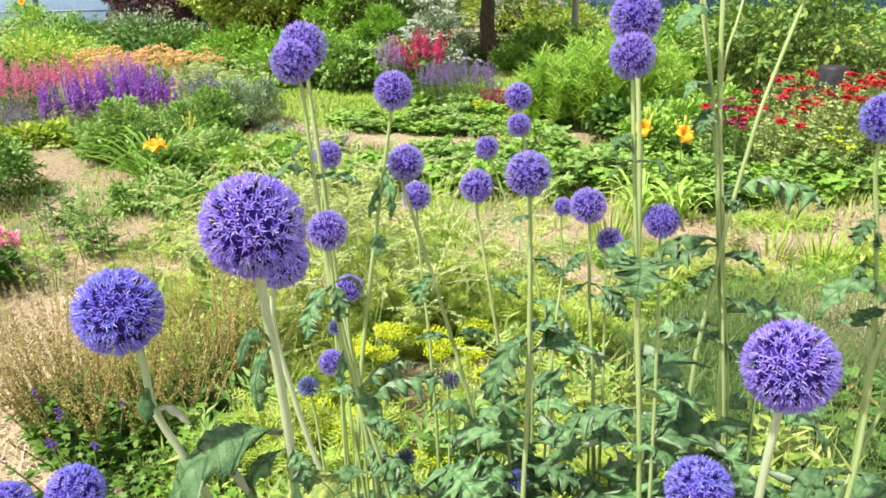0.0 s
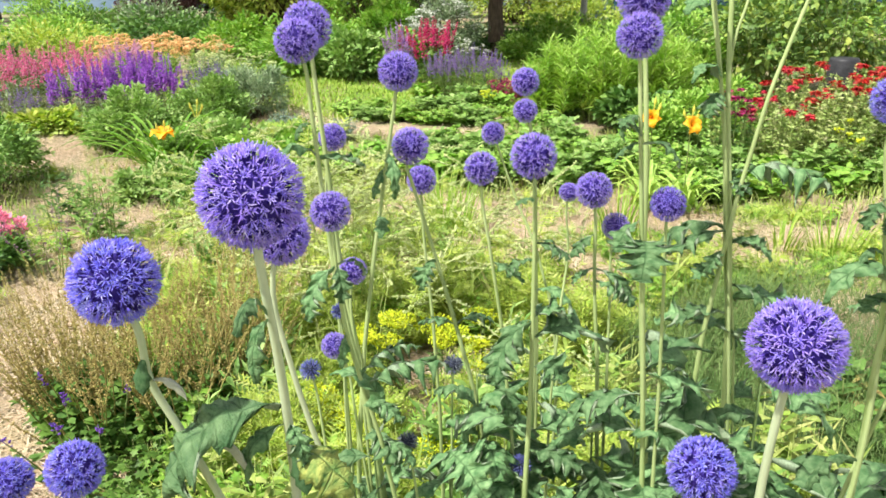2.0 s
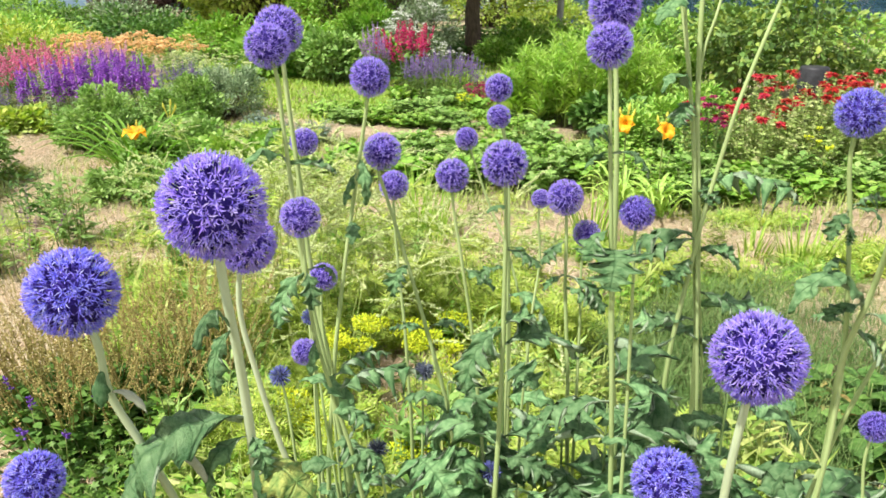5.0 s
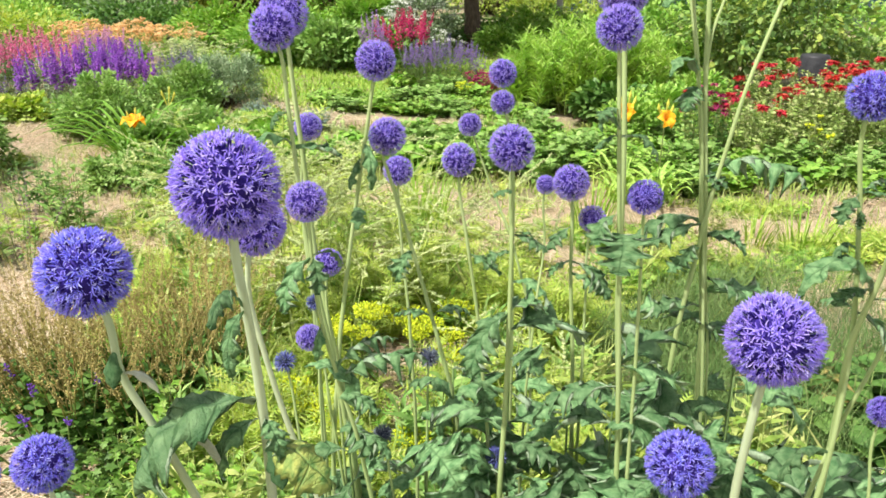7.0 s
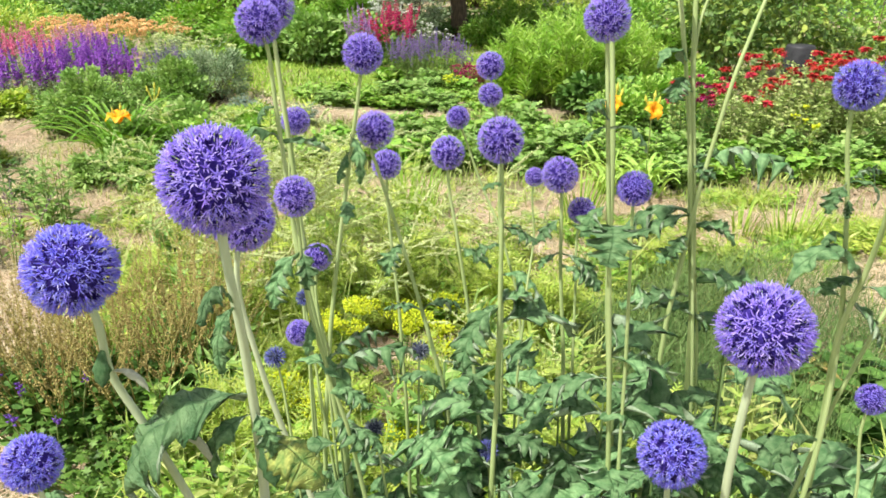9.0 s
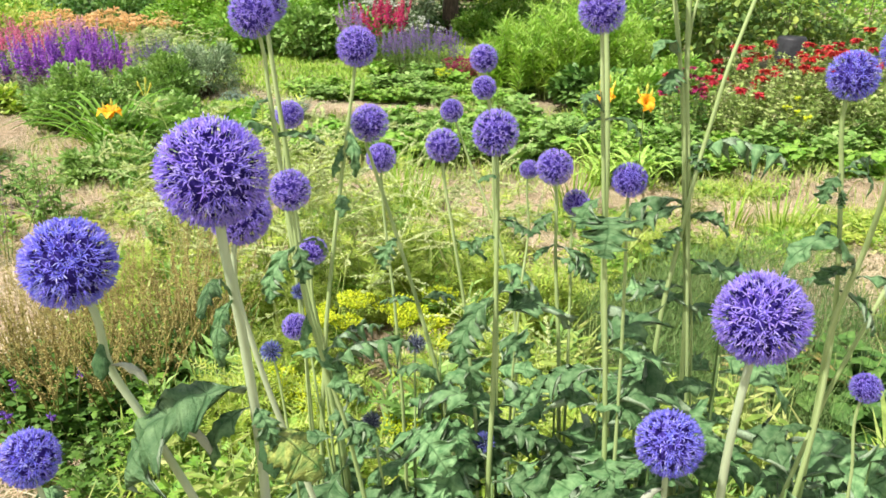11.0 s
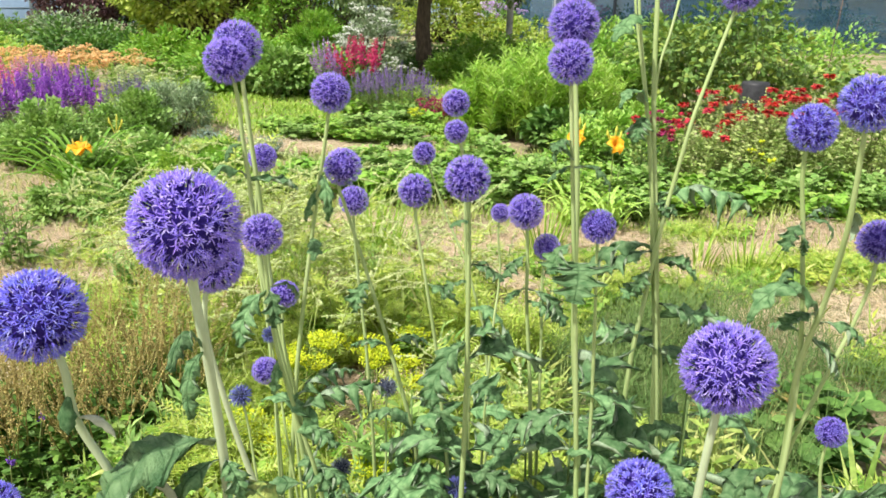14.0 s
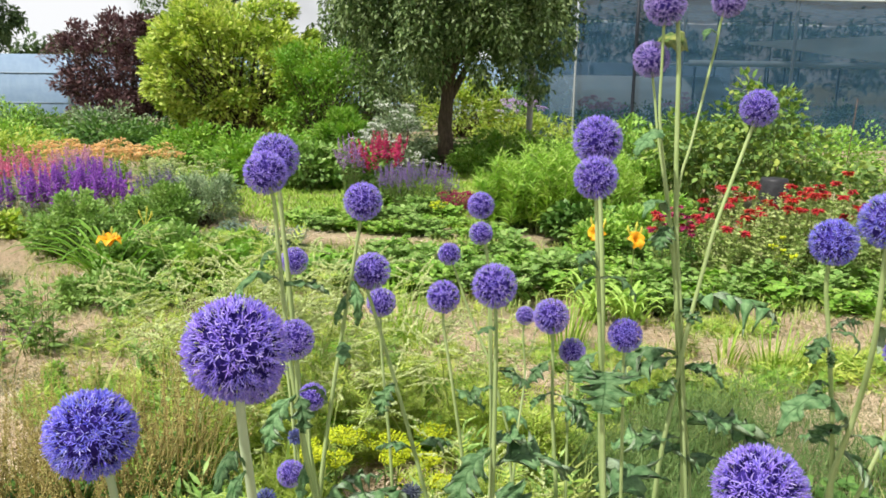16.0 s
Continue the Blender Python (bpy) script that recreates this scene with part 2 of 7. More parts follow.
M_RASP = leaf_material("raspberry_leaf", [(0.11, 0.21, 0.045), (0.20, 0.33, 0.08), (0.38, 0.47, 0.10), (0.08, 0.16, 0.04), (0.25, 0.37, 0.11)], 0.5, 0.4)
M_MONARDA = leaf_material("monarda_leaf", [(0.19, 0.30, 0.07), (0.33, 0.45, 0.12), (0.48, 0.54, 0.22), (0.24, 0.36, 0.09), (0.50, 0.49, 0.25)], 0.5, 0.4)
M_STALK = solid_material("herb_stalk", (0.14, 0.2, 0.05), (0.27, 0.32, 0.11), 40, 0.7, 0.2, depth=0.002)
M_STALK_BROWN = leaf_material("dry_seed_spike", [(0.25, 0.19, 0.06), (0.43, 0.35, 0.12), (0.52, 0.44, 0.17), (0.32, 0.32, 0.09)], 0.7, 0.15, 40, 0)
M_STALK_LIME = solid_material("lime_stalk", (0.28, 0.37, 0.08), (0.46, 0.53, 0.18), 40, 0.7, 0.2, depth=0.002)
M_BARK = solid_material("tree_bark", (0.05, 0.036, 0.026), (0.17, 0.12, 0.085), 14, 0.9, 1.0, (3, 3, 0.6), 0.03)
M_TWIG = solid_material("twig", (0.06, 0.045, 0.03), (0.15, 0.11, 0.07), 20, 0.9, 0.5)
M_SHOOT = solid_material("shoot_stem_green", (0.12, 0.2, 0.06), (0.22, 0.31, 0.11), 50, 0.7, 0.3, (1, 1, 0.1), 0.002)
M_CREAM = leaf_material("cream_flower", [(0.57, 0.65, 0.26), (0.69, 0.74, 0.39), (0.46, 0.57, 0.18)], 0.6, 0.3, 40, 0)
M_YELLOW = leaf_material("yellow_umbel", [(0.54, 0.62, 0.025), (0.66, 0.70, 0.04), (0.42, 0.56, 0.03)], 0.6, 0.3, 40, 0)
M_SALVIA = leaf_material("salvia_violet", [(0.34, 0.085, 0.56), (0.46, 0.15, 0.65), (0.26, 0.065, 0.50), (0.56, 0.25, 0.71)], 0.6, 0.3, 40, 0)
M_MAUVE = leaf_material("faded_mauve_spike", [(0.26, 0.15, 0.20), (0.34, 0.22, 0.26), (0.22, 0.12, 0.24)], 0.6, 0.25, 40, 0)
M_LAV = leaf_material("lavender_spike", [(0.18, 0.12, 0.32), (0.27, 0.19, 0.40), (0.21, 0.13, 0.28)], 0.6, 0.3, 40, 0)
M_VIOLET = leaf_material("pale_violet_spike", [(0.36, 0.17, 0.47), (0.47, 0.27, 0.56), (0.30, 0.13, 0.42)], 0.6, 0.3, 40, 0)
M_MAGENTA = leaf_material("magenta_flower", [(0.58, 0.03, 0.11), (0.67, 0.065, 0.17), (0.48, 0.02, 0.13), (0.71, 0.12, 0.20)], 0.6, 0.3, 40, 0)
M_PINK = leaf_material("pink_plume", [(0.68, 0.09, 0.23), (0.74, 0.17, 0.31), (0.76, 0.30, 0.42), (0.64, 0.10, 0.28)], 0.6, 0.3, 40, 0)
M_PALEPINK = leaf_material("pale_pink_flower", [(0.62, 0.28, 0.44), (0.70, 0.38, 0.52)], 0.6, 0.3, 40, 0)
M_PHLOX = leaf_material("phlox_pink", [(0.80, 0.26, 0.40), (0.85, 0.36, 0.50)], 0.6, 0.3, 40, 0)
M_ORANGE = leaf_material("orange_yarrow", [(0.78, 0.44, 0.16), (0.83, 0.54, 0.24), (0.77, 0.47, 0.19), (0.83, 0.61, 0.31)], 0.7, 0.25, 40, 0)
M_LILY = leaf_material("lily_orange", [(0.86, 0.36, 0.015), (0.90, 0.44, 0.02), (0.92, 0.52, 0.04)], 0.5, 0.35, 40, 0)
M_LILYBUD = leaf_material("lily_bud", [(0.72, 0.62, 0.08), (0.62, 0.6, 0.1)], 0.5, 0.3, 40, 0)
M_RED = leaf_material("monarda_red", [(0.44, 0.02, 0.03), (0.62, 0.045, 0.045), (0.32, 0.02, 0.03), (0.70, 0.11, 0.075)], 0.55, 0.3, 40, 0)
M_PURPRED = leaf_material("wine_red_flower", [(0.30, 0.02, 0.08), (0.42, 0.04, 0.13), (0.22, 0.02, 0.06)], 0.55, 0.3, 40, 0)
M_WHITE = leaf_material("white_flower", [(0.74, 0.74, 0.68), (0.82, 0.82, 0.78), (0.66, 0.68, 0.56)], 0.6, 0.3, 40, 0)
M_LILAC = leaf_material("lilac_flower", [(0.52, 0.34, 0.66), (0.62, 0.45, 0.72)], 0.6, 0.3, 40, 0)
M_SAGEFLOWER = leaf_material("violet_floret", [(0.16, 0.07, 0.42), (0.24, 0.1, 0.5)], 0.6, 0.25, 40, 0)
M_POST = solid_material("weathered_post", (0.26, 0.25, 0.23), (0.46, 0.45, 0.42), 12, 0.85, 0.5, (6, 6, 0.5), 0.01)
M_POLE_DARK = solid_material("dark_pole", (0.012, 0.017, 0.024), (0.03, 0.038, 0.05), 20, 0.6, 0.2)
M_POLE_LIGHT = solid_material("galvanised_pole", (0.34, 0.37, 0.38), (0.5, 0.53, 0.54), 20, 0.5, 0.2)
M_RUST = solid_material("rusty_rod", (0.10, 0.06, 0.045), (0.17, 0.10, 0.07), 30, 0.85, 0.3)
M_FENCE = solid_material("fence_sheet_blue", (0.19, 0.29, 0.43), (0.26, 0.37, 0.50), 2.5, 0.7, 0.1, spec=0.4)
M_FENCE_RAIL = solid_material("fence_rail_blue", (0.33, 0.44, 0.58), (0.44, 0.54, 0.68), 4, 0.5, 0.1)
M_BENCH = solid_material("pale_sheet", (0.5, 0.64, 0.72), (0.68, 0.8, 0.86), 2, 0.6, 0.1)
M_POT = solid_material("dark_pot", (0.02, 0.02, 0.022), (0.05, 0.05, 0.055), 20, 0.5, 0.2)


def net_material():
    m, nodes, links, bsdf, out = material("shade_net")
    co = nodes.new("ShaderNodeTexCoord")
    tex = nodes.new("ShaderNodeTexNoise")
    tex.inputs["Scale"].default_value, tex.inputs["Detail"].default_value = 1.3, 6
    mp = nodes.new("ShaderNodeMapping")
    mp.inputs["Scale"].default_value = (0.6, 1, 5)
    links.new(co.outputs["Object"], mp.inputs["Vector"])
    links.new(mp.outputs["Vector"], tex.inputs["Vector"])
    r = ramp_node(nodes, [(0.3, (0.012, 0.052, 0.098)), (0.75, (0.048, 0.122, 0.205))])
    links.new(tex.outputs["Fac"], r.inputs["Fac"])
    links.new(r.outputs["Color"], bsdf.inputs["Base Color"])
    bsdf.inputs["Roughness"].default_value = 0.75
    bsdf.inputs["Specular IOR Level"].default_value = 0.2
    tp = nodes.new("ShaderNodeBsdfTransparent")
    mix = nodes.new("ShaderNodeMixShader")
    mix.inputs["Fac"].default_value = 0.3
    links.new(bsdf.outputs["BSDF"], mix.inputs[1])
    links.new(tp.outputs["BSDF"], mix.inputs[2])
    links.new(mix.outputs["Shader"], out.inputs["Surface"])
    return m


M_NET = net_material()


def ground_material():
    m, nodes, links, bsdf, _ = material("garden_soil")
    co = nodes.new("ShaderNodeTexCoord")
    big = nodes.new("ShaderNodeTexNoise")
    big.inputs["Scale"].default_value, big.inputs["Detail"].default_value = 1.4, 5
    fine = nodes.new("ShaderNodeTexNoise")
    fine.inputs["Scale"].default_value, fine.inputs["Detail"].default_value, fine.inputs["Roughness"].default_value = 38, 8, 0.75
    links.new(co.outputs["Object"], big.inputs["Vector"])
    links.new(co.outputs["Object"], fine.inputs["Vector"])
    a = ramp_node(nodes, [(0.32, (0.15, 0.105, 0.06)), (0.5, (0.42, 0.32, 0.20)), (0.68, (0.66, 0.54, 0.37))])
    links.new(fine.outputs["Fac"], a.inputs["Fac"])
    g = ramp_node(nodes, [(0.30, (0.08, 0.13, 0.03)), (0.7, (0.22, 0.30, 0.07))])
    links.new(fine.outputs["Fac"], g.inputs["Fac"])
    k = ramp_node(nodes, [(0.44, (0, 0, 0)), (0.6, (1, 1, 1))])
    links.new(big.outputs["Fac"], k.inputs["Fac"])
    mx = nodes.new("ShaderNodeMix")
    mx.data_type = "RGBA"
    links.new(k.outputs["Color"], mx.inputs["Factor"])
    links.new(a.outputs["Color"], mx.inputs["A"])
    links.new(g.outputs["Color"], mx.inputs["B"])
    links.new(mx.outputs["Result"], bsdf.inputs["Base Color"])
    bsdf.inputs["Roughness"].default_value = 0.95
    b = nodes.new("ShaderNodeBump")
    b.inputs["Strength"].default_value, b.inputs["Distance"].default_value = 0.9, 0.03
    links.new(fine.outputs["Fac"], b.inputs["Height"])
    links.new(b.outputs["Normal"], bsdf.inputs["Normal"])
    return m


M_GROUND = ground_material()


# ---- mesh helpers ----
def mesh_from(name, verts, tris, mat, smooth=True):
    me = bpy.data.meshes.new(name)
    verts, tris = np.asarray(verts, np.float32), np.asarray(tris, np.int32)
    me.vertices.add(len(verts))
    me.vertices.foreach_set("co", verts.ravel())
    me.loops.add(tris.size)
    me.loops.foreach_set("vertex_index", tris.ravel())
    me.polygons.add(len(tris))
    me.polygons.foreach_set("loop_start", np.arange(0, tris.size, 3, dtype=np.int32))
    if smooth:
        me.polygons.foreach_set("use_smooth", np.ones(len(tris), bool))
    me.update(calc_edges=True)
    me.validate()
    me.materials.append(mat)
    return me


class Pile:
    """Collects triangles for one mesh."""

    def __init__(self):
        self.v, self.f, self.n = [], [], 0

    def add(self, v, f):
        v, f = np.asarray(v, float), np.asarray(f, int)
        self.v.append(v)
        self.f.append(f + self.n)
        self.n += len(v)

    def mesh(self, name, mat, origin=(0, 0, 0), smooth=True):
        return mesh_from(name, np.concatenate(self.v) - np.asarray(origin), np.concatenate(self.f), mat, smooth)


def unit(v):
    return v / np.maximum(np.linalg.norm(v, axis=-1, keepdims=True), 1e-9)


def turns(d, up=None, roll=None):
    """Rotations whose y axis is d and whose z axis leans to up."""
    d = unit(np.asarray(d, float))
    up = np.broadcast_to((0.0, 0.0, 1.0) if up is None else up, d.shape)
    x = np.cross(d, up + 1e-3)
    x = unit(x)
    z = np.cross(x, d)
    if roll is not None:
        c, s = np.cos(roll)[:, None], np.sin(roll)[:, None]
        x, z = x * c + z * s, z * c - x * s
    return np.stack([x, d, z], axis=2)


def strew(pile, shape, pos, rot, size):
    """Many copies of a small shape into a pile; size is (N,) or (N, 3)."""
    tv, tf = shape
    pos, size = np.asarray(pos, float), np.asarray(size, float)
    if size.ndim == 1:
        size = np.repeat(size[:, None], 3, axis=1)
    v = np.einsum("nij,nvj->nvi", rot, tv[None] * size[:, None, :]) + pos[:, None, :]
    f = tf[None] + (np.arange(len(pos)) * len(tv))[:, None, None]
    pile.add(v.reshape(-1, 3), f.reshape(-1, 3))


def tube(pile, pts, radii, sides=5, cap=True):
    pts = np.asarray(pts, float)
    radii = np.broadcast_to(np.asarray(radii, float), (len(pts),))
    d = unit(np.gradient(pts, axis=0))
    ref = np.array((0.3, 0.9, 0.1)) if abs(d[0][2]) > 0.7 else np.array((0.0, 0.0, 1.0))
    x = unit(np.cross(d, ref))
    y = np.cross(d, x)
    a = np.linspace(0, 2 * np.pi, sides, endpoint=False)
    ring = pts[:, None] + radii[:, None, None] * (np.cos(a)[None, :, None] * x[:, None] + np.sin(a)[None, :, None] * y[:, None])
    v = ring.reshape(-1, 3)
    f = []
    for i in range(len(pts) - 1):
        for j in range(sides):
            p, q = i * sides + j, i * sides + (j + 1) % sides
            f += [(p, q, q + sides), (p, q + sides, p + sides)]
    if cap:
        v = np.vstack([v, pts[-1:]])
        b = (len(pts) - 1) * sides
        f += [(b + j, b + (j + 1) % sides, len(v) - 1) for j in range(sides)]
    pile.add(v, f)


def curve_pts(ctrl, n=6):
    """Smooth line through control points, even where they lie unevenly."""
    c = np.asarray(ctrl, float)
    gap = np.maximum(np.linalg.norm(np.diff(c, axis=0), axis=1), 1e-6)
    slope = np.diff(c, axis=0) / gap[:, None]
    tan = np.vstack([slope[:1], (slope[:-1] * gap[1:, None] + slope[1:] * gap[:-1, None]) / (gap[:-1] + gap[1:])[:, None], slope[-1:]])
    out = []
    for i in range(len(c) - 1):
        for t in np.linspace(0, 1, n, endpoint=False):
            t2, t3 = t * t, t ** 3
            out.append((2 * t3 - 3 * t2 + 1) * c[i] + (t3 - 2 * t2 + t) * gap[i] * tan[i] + (3 * t2 - 2 * t3) * c[i + 1] + (t3 - t2) * gap[i] * tan[i + 1])
    out.append(c[-1])
    return np.array(out)


def scattered(n, z=(-1.0, 1.0)):
    """Random unit vectors with z between two limits."""
    h = RNG.uniform(z[0], z[1], n)
    a = RNG.uniform(0, 2 * np.pi, n)
    r = np.sqrt(1 - h * h)
    return np.stack([r * np.cos(a), r * np.sin(a), h], 1)


# small shapes: unit length along y, z is the upper side
OVAL = (np.array([(0, 0, 0), (-.27, .27, .05), (0, .28, 0), (.27, .27, .05), (-.3, .6, .03), (0, .62, .0), (.3, .6, .03), (0, 1, -.14)], float),
        np.array([(0, 2, 1), (0, 3, 2), (1, 2, 5), (1, 5, 4), (2, 3, 6), (2, 6, 5), (4, 5, 7), (5, 6, 7)]))
FOLD = (np.array([(0, 0, 0), (-.26, .5, .09), (0, .5, 0), (.26, .5, .09), (0, 1, -.1)], float), np.array([(0, 2, 1), (0, 3, 2), (1, 2, 4), (2, 3, 4)]))
LANCE = (np.array([(0, 0, 0), (-.11, .4, .04), (.11, .4, .04), (0, .45, -.01), (0, 1, -.12)], float), np.array([(0, 3, 1), (0, 2, 3), (1, 3, 4), (3, 2, 4)]))
CHIP = (np.array([(0, 0, 0), (-.3, .5, .1), (.3, .5, .1), (0, 1, 0)], float), np.array([(0, 2, 1), (1, 2, 3)]))
BLADE = (np.array([(-.03, 0, 0), (.03, 0, 0), (-.028, .35, .04), (.028, .35, .04), (-.02, .7, .02), (.02, .7, .02), (0, 1, -.08)], float),
         np.array([(0, 1, 3), (0, 3, 2), (2, 3, 5), (2, 5, 4), (4, 5, 6)]))
STRAND = (np.array([(-.012, 0, 0), (.012, 0, 0), (-.012, .5, .05), (.012, .5, .05), (-.01, 1, 0), (.01, 1, 0)], float), np.array([(0, 1, 3), (0, 3, 2), (2, 3, 5), (2, 5, 4)]))
NUB = (np.array([(0, 0, 0), (.35, .45, 0), (-.2, .45, .3), (-.2, .45, -.3), (0, 1, 0)], float), np.array([(0, 1, 2), (0, 2, 3), (0, 3, 1), (4, 2, 1), (4, 3, 2), (4, 1, 3)]))
LOBED = (np.array([(0, 0, 0), (0, .5, 0), (0, 1, -.12), (-.16, .3, .04), (-.42, .42, .0), (-.2, .55, .04), (-.34, .78, -.02), (-.12, .78, .03),
                   (.16, .3, .04), (.42, .42, 0), (.2, .55, .04), (.34, .78, -.02), (.12, .78, .03)], float),
         np.array([(0, 1, 3), (3, 1, 5), (3, 5, 4), (5, 1, 7), (5, 7, 6), (7, 1, 2), (0, 8, 1), (8, 10, 1), (8, 9, 10), (10, 12, 1), (10, 11, 12), (12, 2, 1)]))

SLIM = (LANCE[0] * (0.55, 1, 1), LANCE[1])


def pinnate_shape(pairs):
    """Fern-like small leaf: a rib with pairs of narrow leaflets."""
    v, f = [(-.015, 0, 0), (.015, 0, 0), (0, 1, -.1)], [(0, 1, 2)]
    for k in range(pairs):
        t = 0.2 + 0.68 * k / (pairs - 1)
        w = 0.34 * math.sin(math.pi * (0.18 + 0.72 * k / (pairs - 1)))
        for g in (-1, 1):
            n = len(v)
            v += [(0, t - .035, -.1 * t * t), (0, t + .05, -.1 * t * t), (g * w, t + .2, .04 - .1 * t * t)]
            f.append((n, n + 1, n + 2) if g < 0 else (n, n + 2, n + 1))
    return np.array(v, float), np.array(f)


PINNATE = pinnate_shape(5)


def thing(name, at, label, category, group="", kind=""):
    ob = new(name)
    ob.empty_display_size = 0.05
    ob.location = at
    return tagged(ob, label, category, group, kind)


def part(name, mesh, parent, label="", at=None, turn=None, scale=None):
    ob = new(name, mesh)
    ob.parent = parent
    if at is not None:
        ob.location = at
    if turn is not None:
        ob.rotation_euler = turn
    if scale is not None:
        ob.scale = (scale,) * 3 if isinstance(scale, (int, float)) else scale
    return tagged(ob, label) if label else ob


def stuff(name, pile, mat, label, category):
    return tagged(new(name, pile.mesh(name, mat)), label, category, "", "stuff")


# ---- ground ----
def ground_height(x, y):
    return 0.025 * np.sin(x * 1.7 + 0.6 * y) * np.cos(y * 1.3) + 0.015 * np.sin(x * 4.1 + y * 3.3)


def build_ground():
    s = np.linspace(-1, 1, 141)
    g = np.sinh(s * 5.2) / np.sinh(5.2) * 900
    X, Y = np.meshgrid(g, g + 5, indexing="ij")
    Z = ground_height(X, Y) * np.exp(-(np.hypot(X, Y - 5) / 25) ** 2) - 0.01
    n = len(s)
    v = np.stack([X, Y, Z], 2).reshape(-1, 3)
    i, j = np.meshgrid(np.arange(n - 1), np.arange(n - 1), indexing="ij")
    a = (i * n + j).ravel()
    f = np.concatenate([np.stack([a, a + n, a + n + 1], 1), np.stack([a, a + n + 1, a + 1], 1)])
    tagged(new("ground", mesh_from("ground", v, f, M_GROUND)), "bare garden soil with dry straw and low green growth", "ground", "", "structure")


build_ground()

PATHS = [  # straw-covered walks: points and half widths
    ([(-1.35, 2.2), (-1.95, 3.3), (-1.85, 4.3), (-2.0, 5.1), (-2.9, 6.3), (-3.9, 6.9)], 0.46),
    ([(-1.8, 4.4), (-1.0, 4.4), (-0.3, 4.6), (0.4, 4.55), (1.2, 4.35), (2.1, 4.15), (3.4, 4.3)], 0.36),
    ([(-2.0, 8.1), (-0.85, 7.2), (0.0, 6.85), (0.9, 6.5)], 0.20),
    ([(-0.2, 2.7), (-0.05, 2.6), (0.22, 2.6)], 0.24),
    ([(1.85, 3.15), (2.9, 3.35)], 0.36),
    ([(-2.2, 3.6), (-1.4, 3.9), (-0.8, 3.6)], 0.30),
    ([(0.55, 3.75), (1.5, 3.85)], 0.24),
    ([(0.45, 3.2), (0.75, 3.3)], 0.16),
    ([(0.25, 2.35), (0.35, 2.45)], 0.13),
    ([(0.9, 1.95), (1.2, 1.9)], 0.15),
    ([(0.3, 3.95), (0.9, 3.85)], 0.26),
    ([(-0.2, 3.9), (-0.1, 4.0)], 0.2),
    ([(-0.75, 1.2), (-0.85, 1.5), (-1.15, 2.05)], 0.34),
    ([(0.0, 2.3), (0.1, 2.75)], 0.24),
]


def path_distance(x, y):
    """Distance to the nearest walk in units of its half width."""
    best = np.full(x.shape, 9.0)
    for pts, w in PATHS:
        for (ax, ay), (bx, by) in zip(pts[:-1], pts[1:]):
            dx, dy = bx - ax, by - ay
            t = np.clip(((x - ax) * dx + (y - ay) * dy) / (dx * dx + dy * dy), 0, 1)
            best = np.minimum(best, np.hypot(x - ax - t * dx, y - ay - t * dy) / w)
    wob = 0.35 * np.sin(x * 5 + y * 2.3) + 0.3 * np.sin(y * 6.1 - x * 3.7)
    return best + wob


def bare_patch(x, y):
    """True on the patch of bare straw between the thistles."""
    return (((x - 0.02) / 0.30) ** 2 + ((y - 2.62) / 0.2) ** 2 < 1.0) & (np.sin(x * 23 + y * 17) > -0.75)


def feather_zone(x, y):
    """True where the thread-leaved plants keep other weeds down."""
    return (((x - 1.42) / 0.55) ** 2 + ((y - 2.95) / 0.42) ** 2 < 1.0) | (((x - 0.95) / 0.42) ** 2 + ((y - 2.35) / 0.45) ** 2 < 1.0) | (((x - 1.55) / 0.5) ** 2 + ((y - 2.3) / 0.4) ** 2 < 1.0)


def plot(n, y0, y1, spread=0.66, extra=0.5):
    """Random ground points in the part of the garden that is seen."""
    y = np.sqrt(RNG.uniform(y0 * y0, y1 * y1, n))
    x = RNG.uniform(-1, 1, n) * (spread * y + extra)
    return x, y


def on_ground(x, y, lift=0.0):
    return np.stack([x, y, ground_height(x, y) + lift], 1)


# ---- sheet fence, shade-net house, posts ----
def box(pile, lo, hi):
    x0, y0, z0 = lo
    x1, y1, z1 = hi
    v = [(x0, y0, z0), (x1, y0, z0), (x1, y1, z0), (x0, y1, z0), (x0, y0, z1), (x1, y0, z1), (x1, y1, z1), (x0, y1, z1)]
    f = [(0, 2, 1), (0, 3, 2), (4, 5, 6), (4, 6, 7), (0, 1, 5), (0, 5, 4), (1, 2, 6), (1, 6, 5), (2, 3, 7), (2, 7, 6), (3, 0, 4), (3, 4, 7)]
    pile.add(v, f)


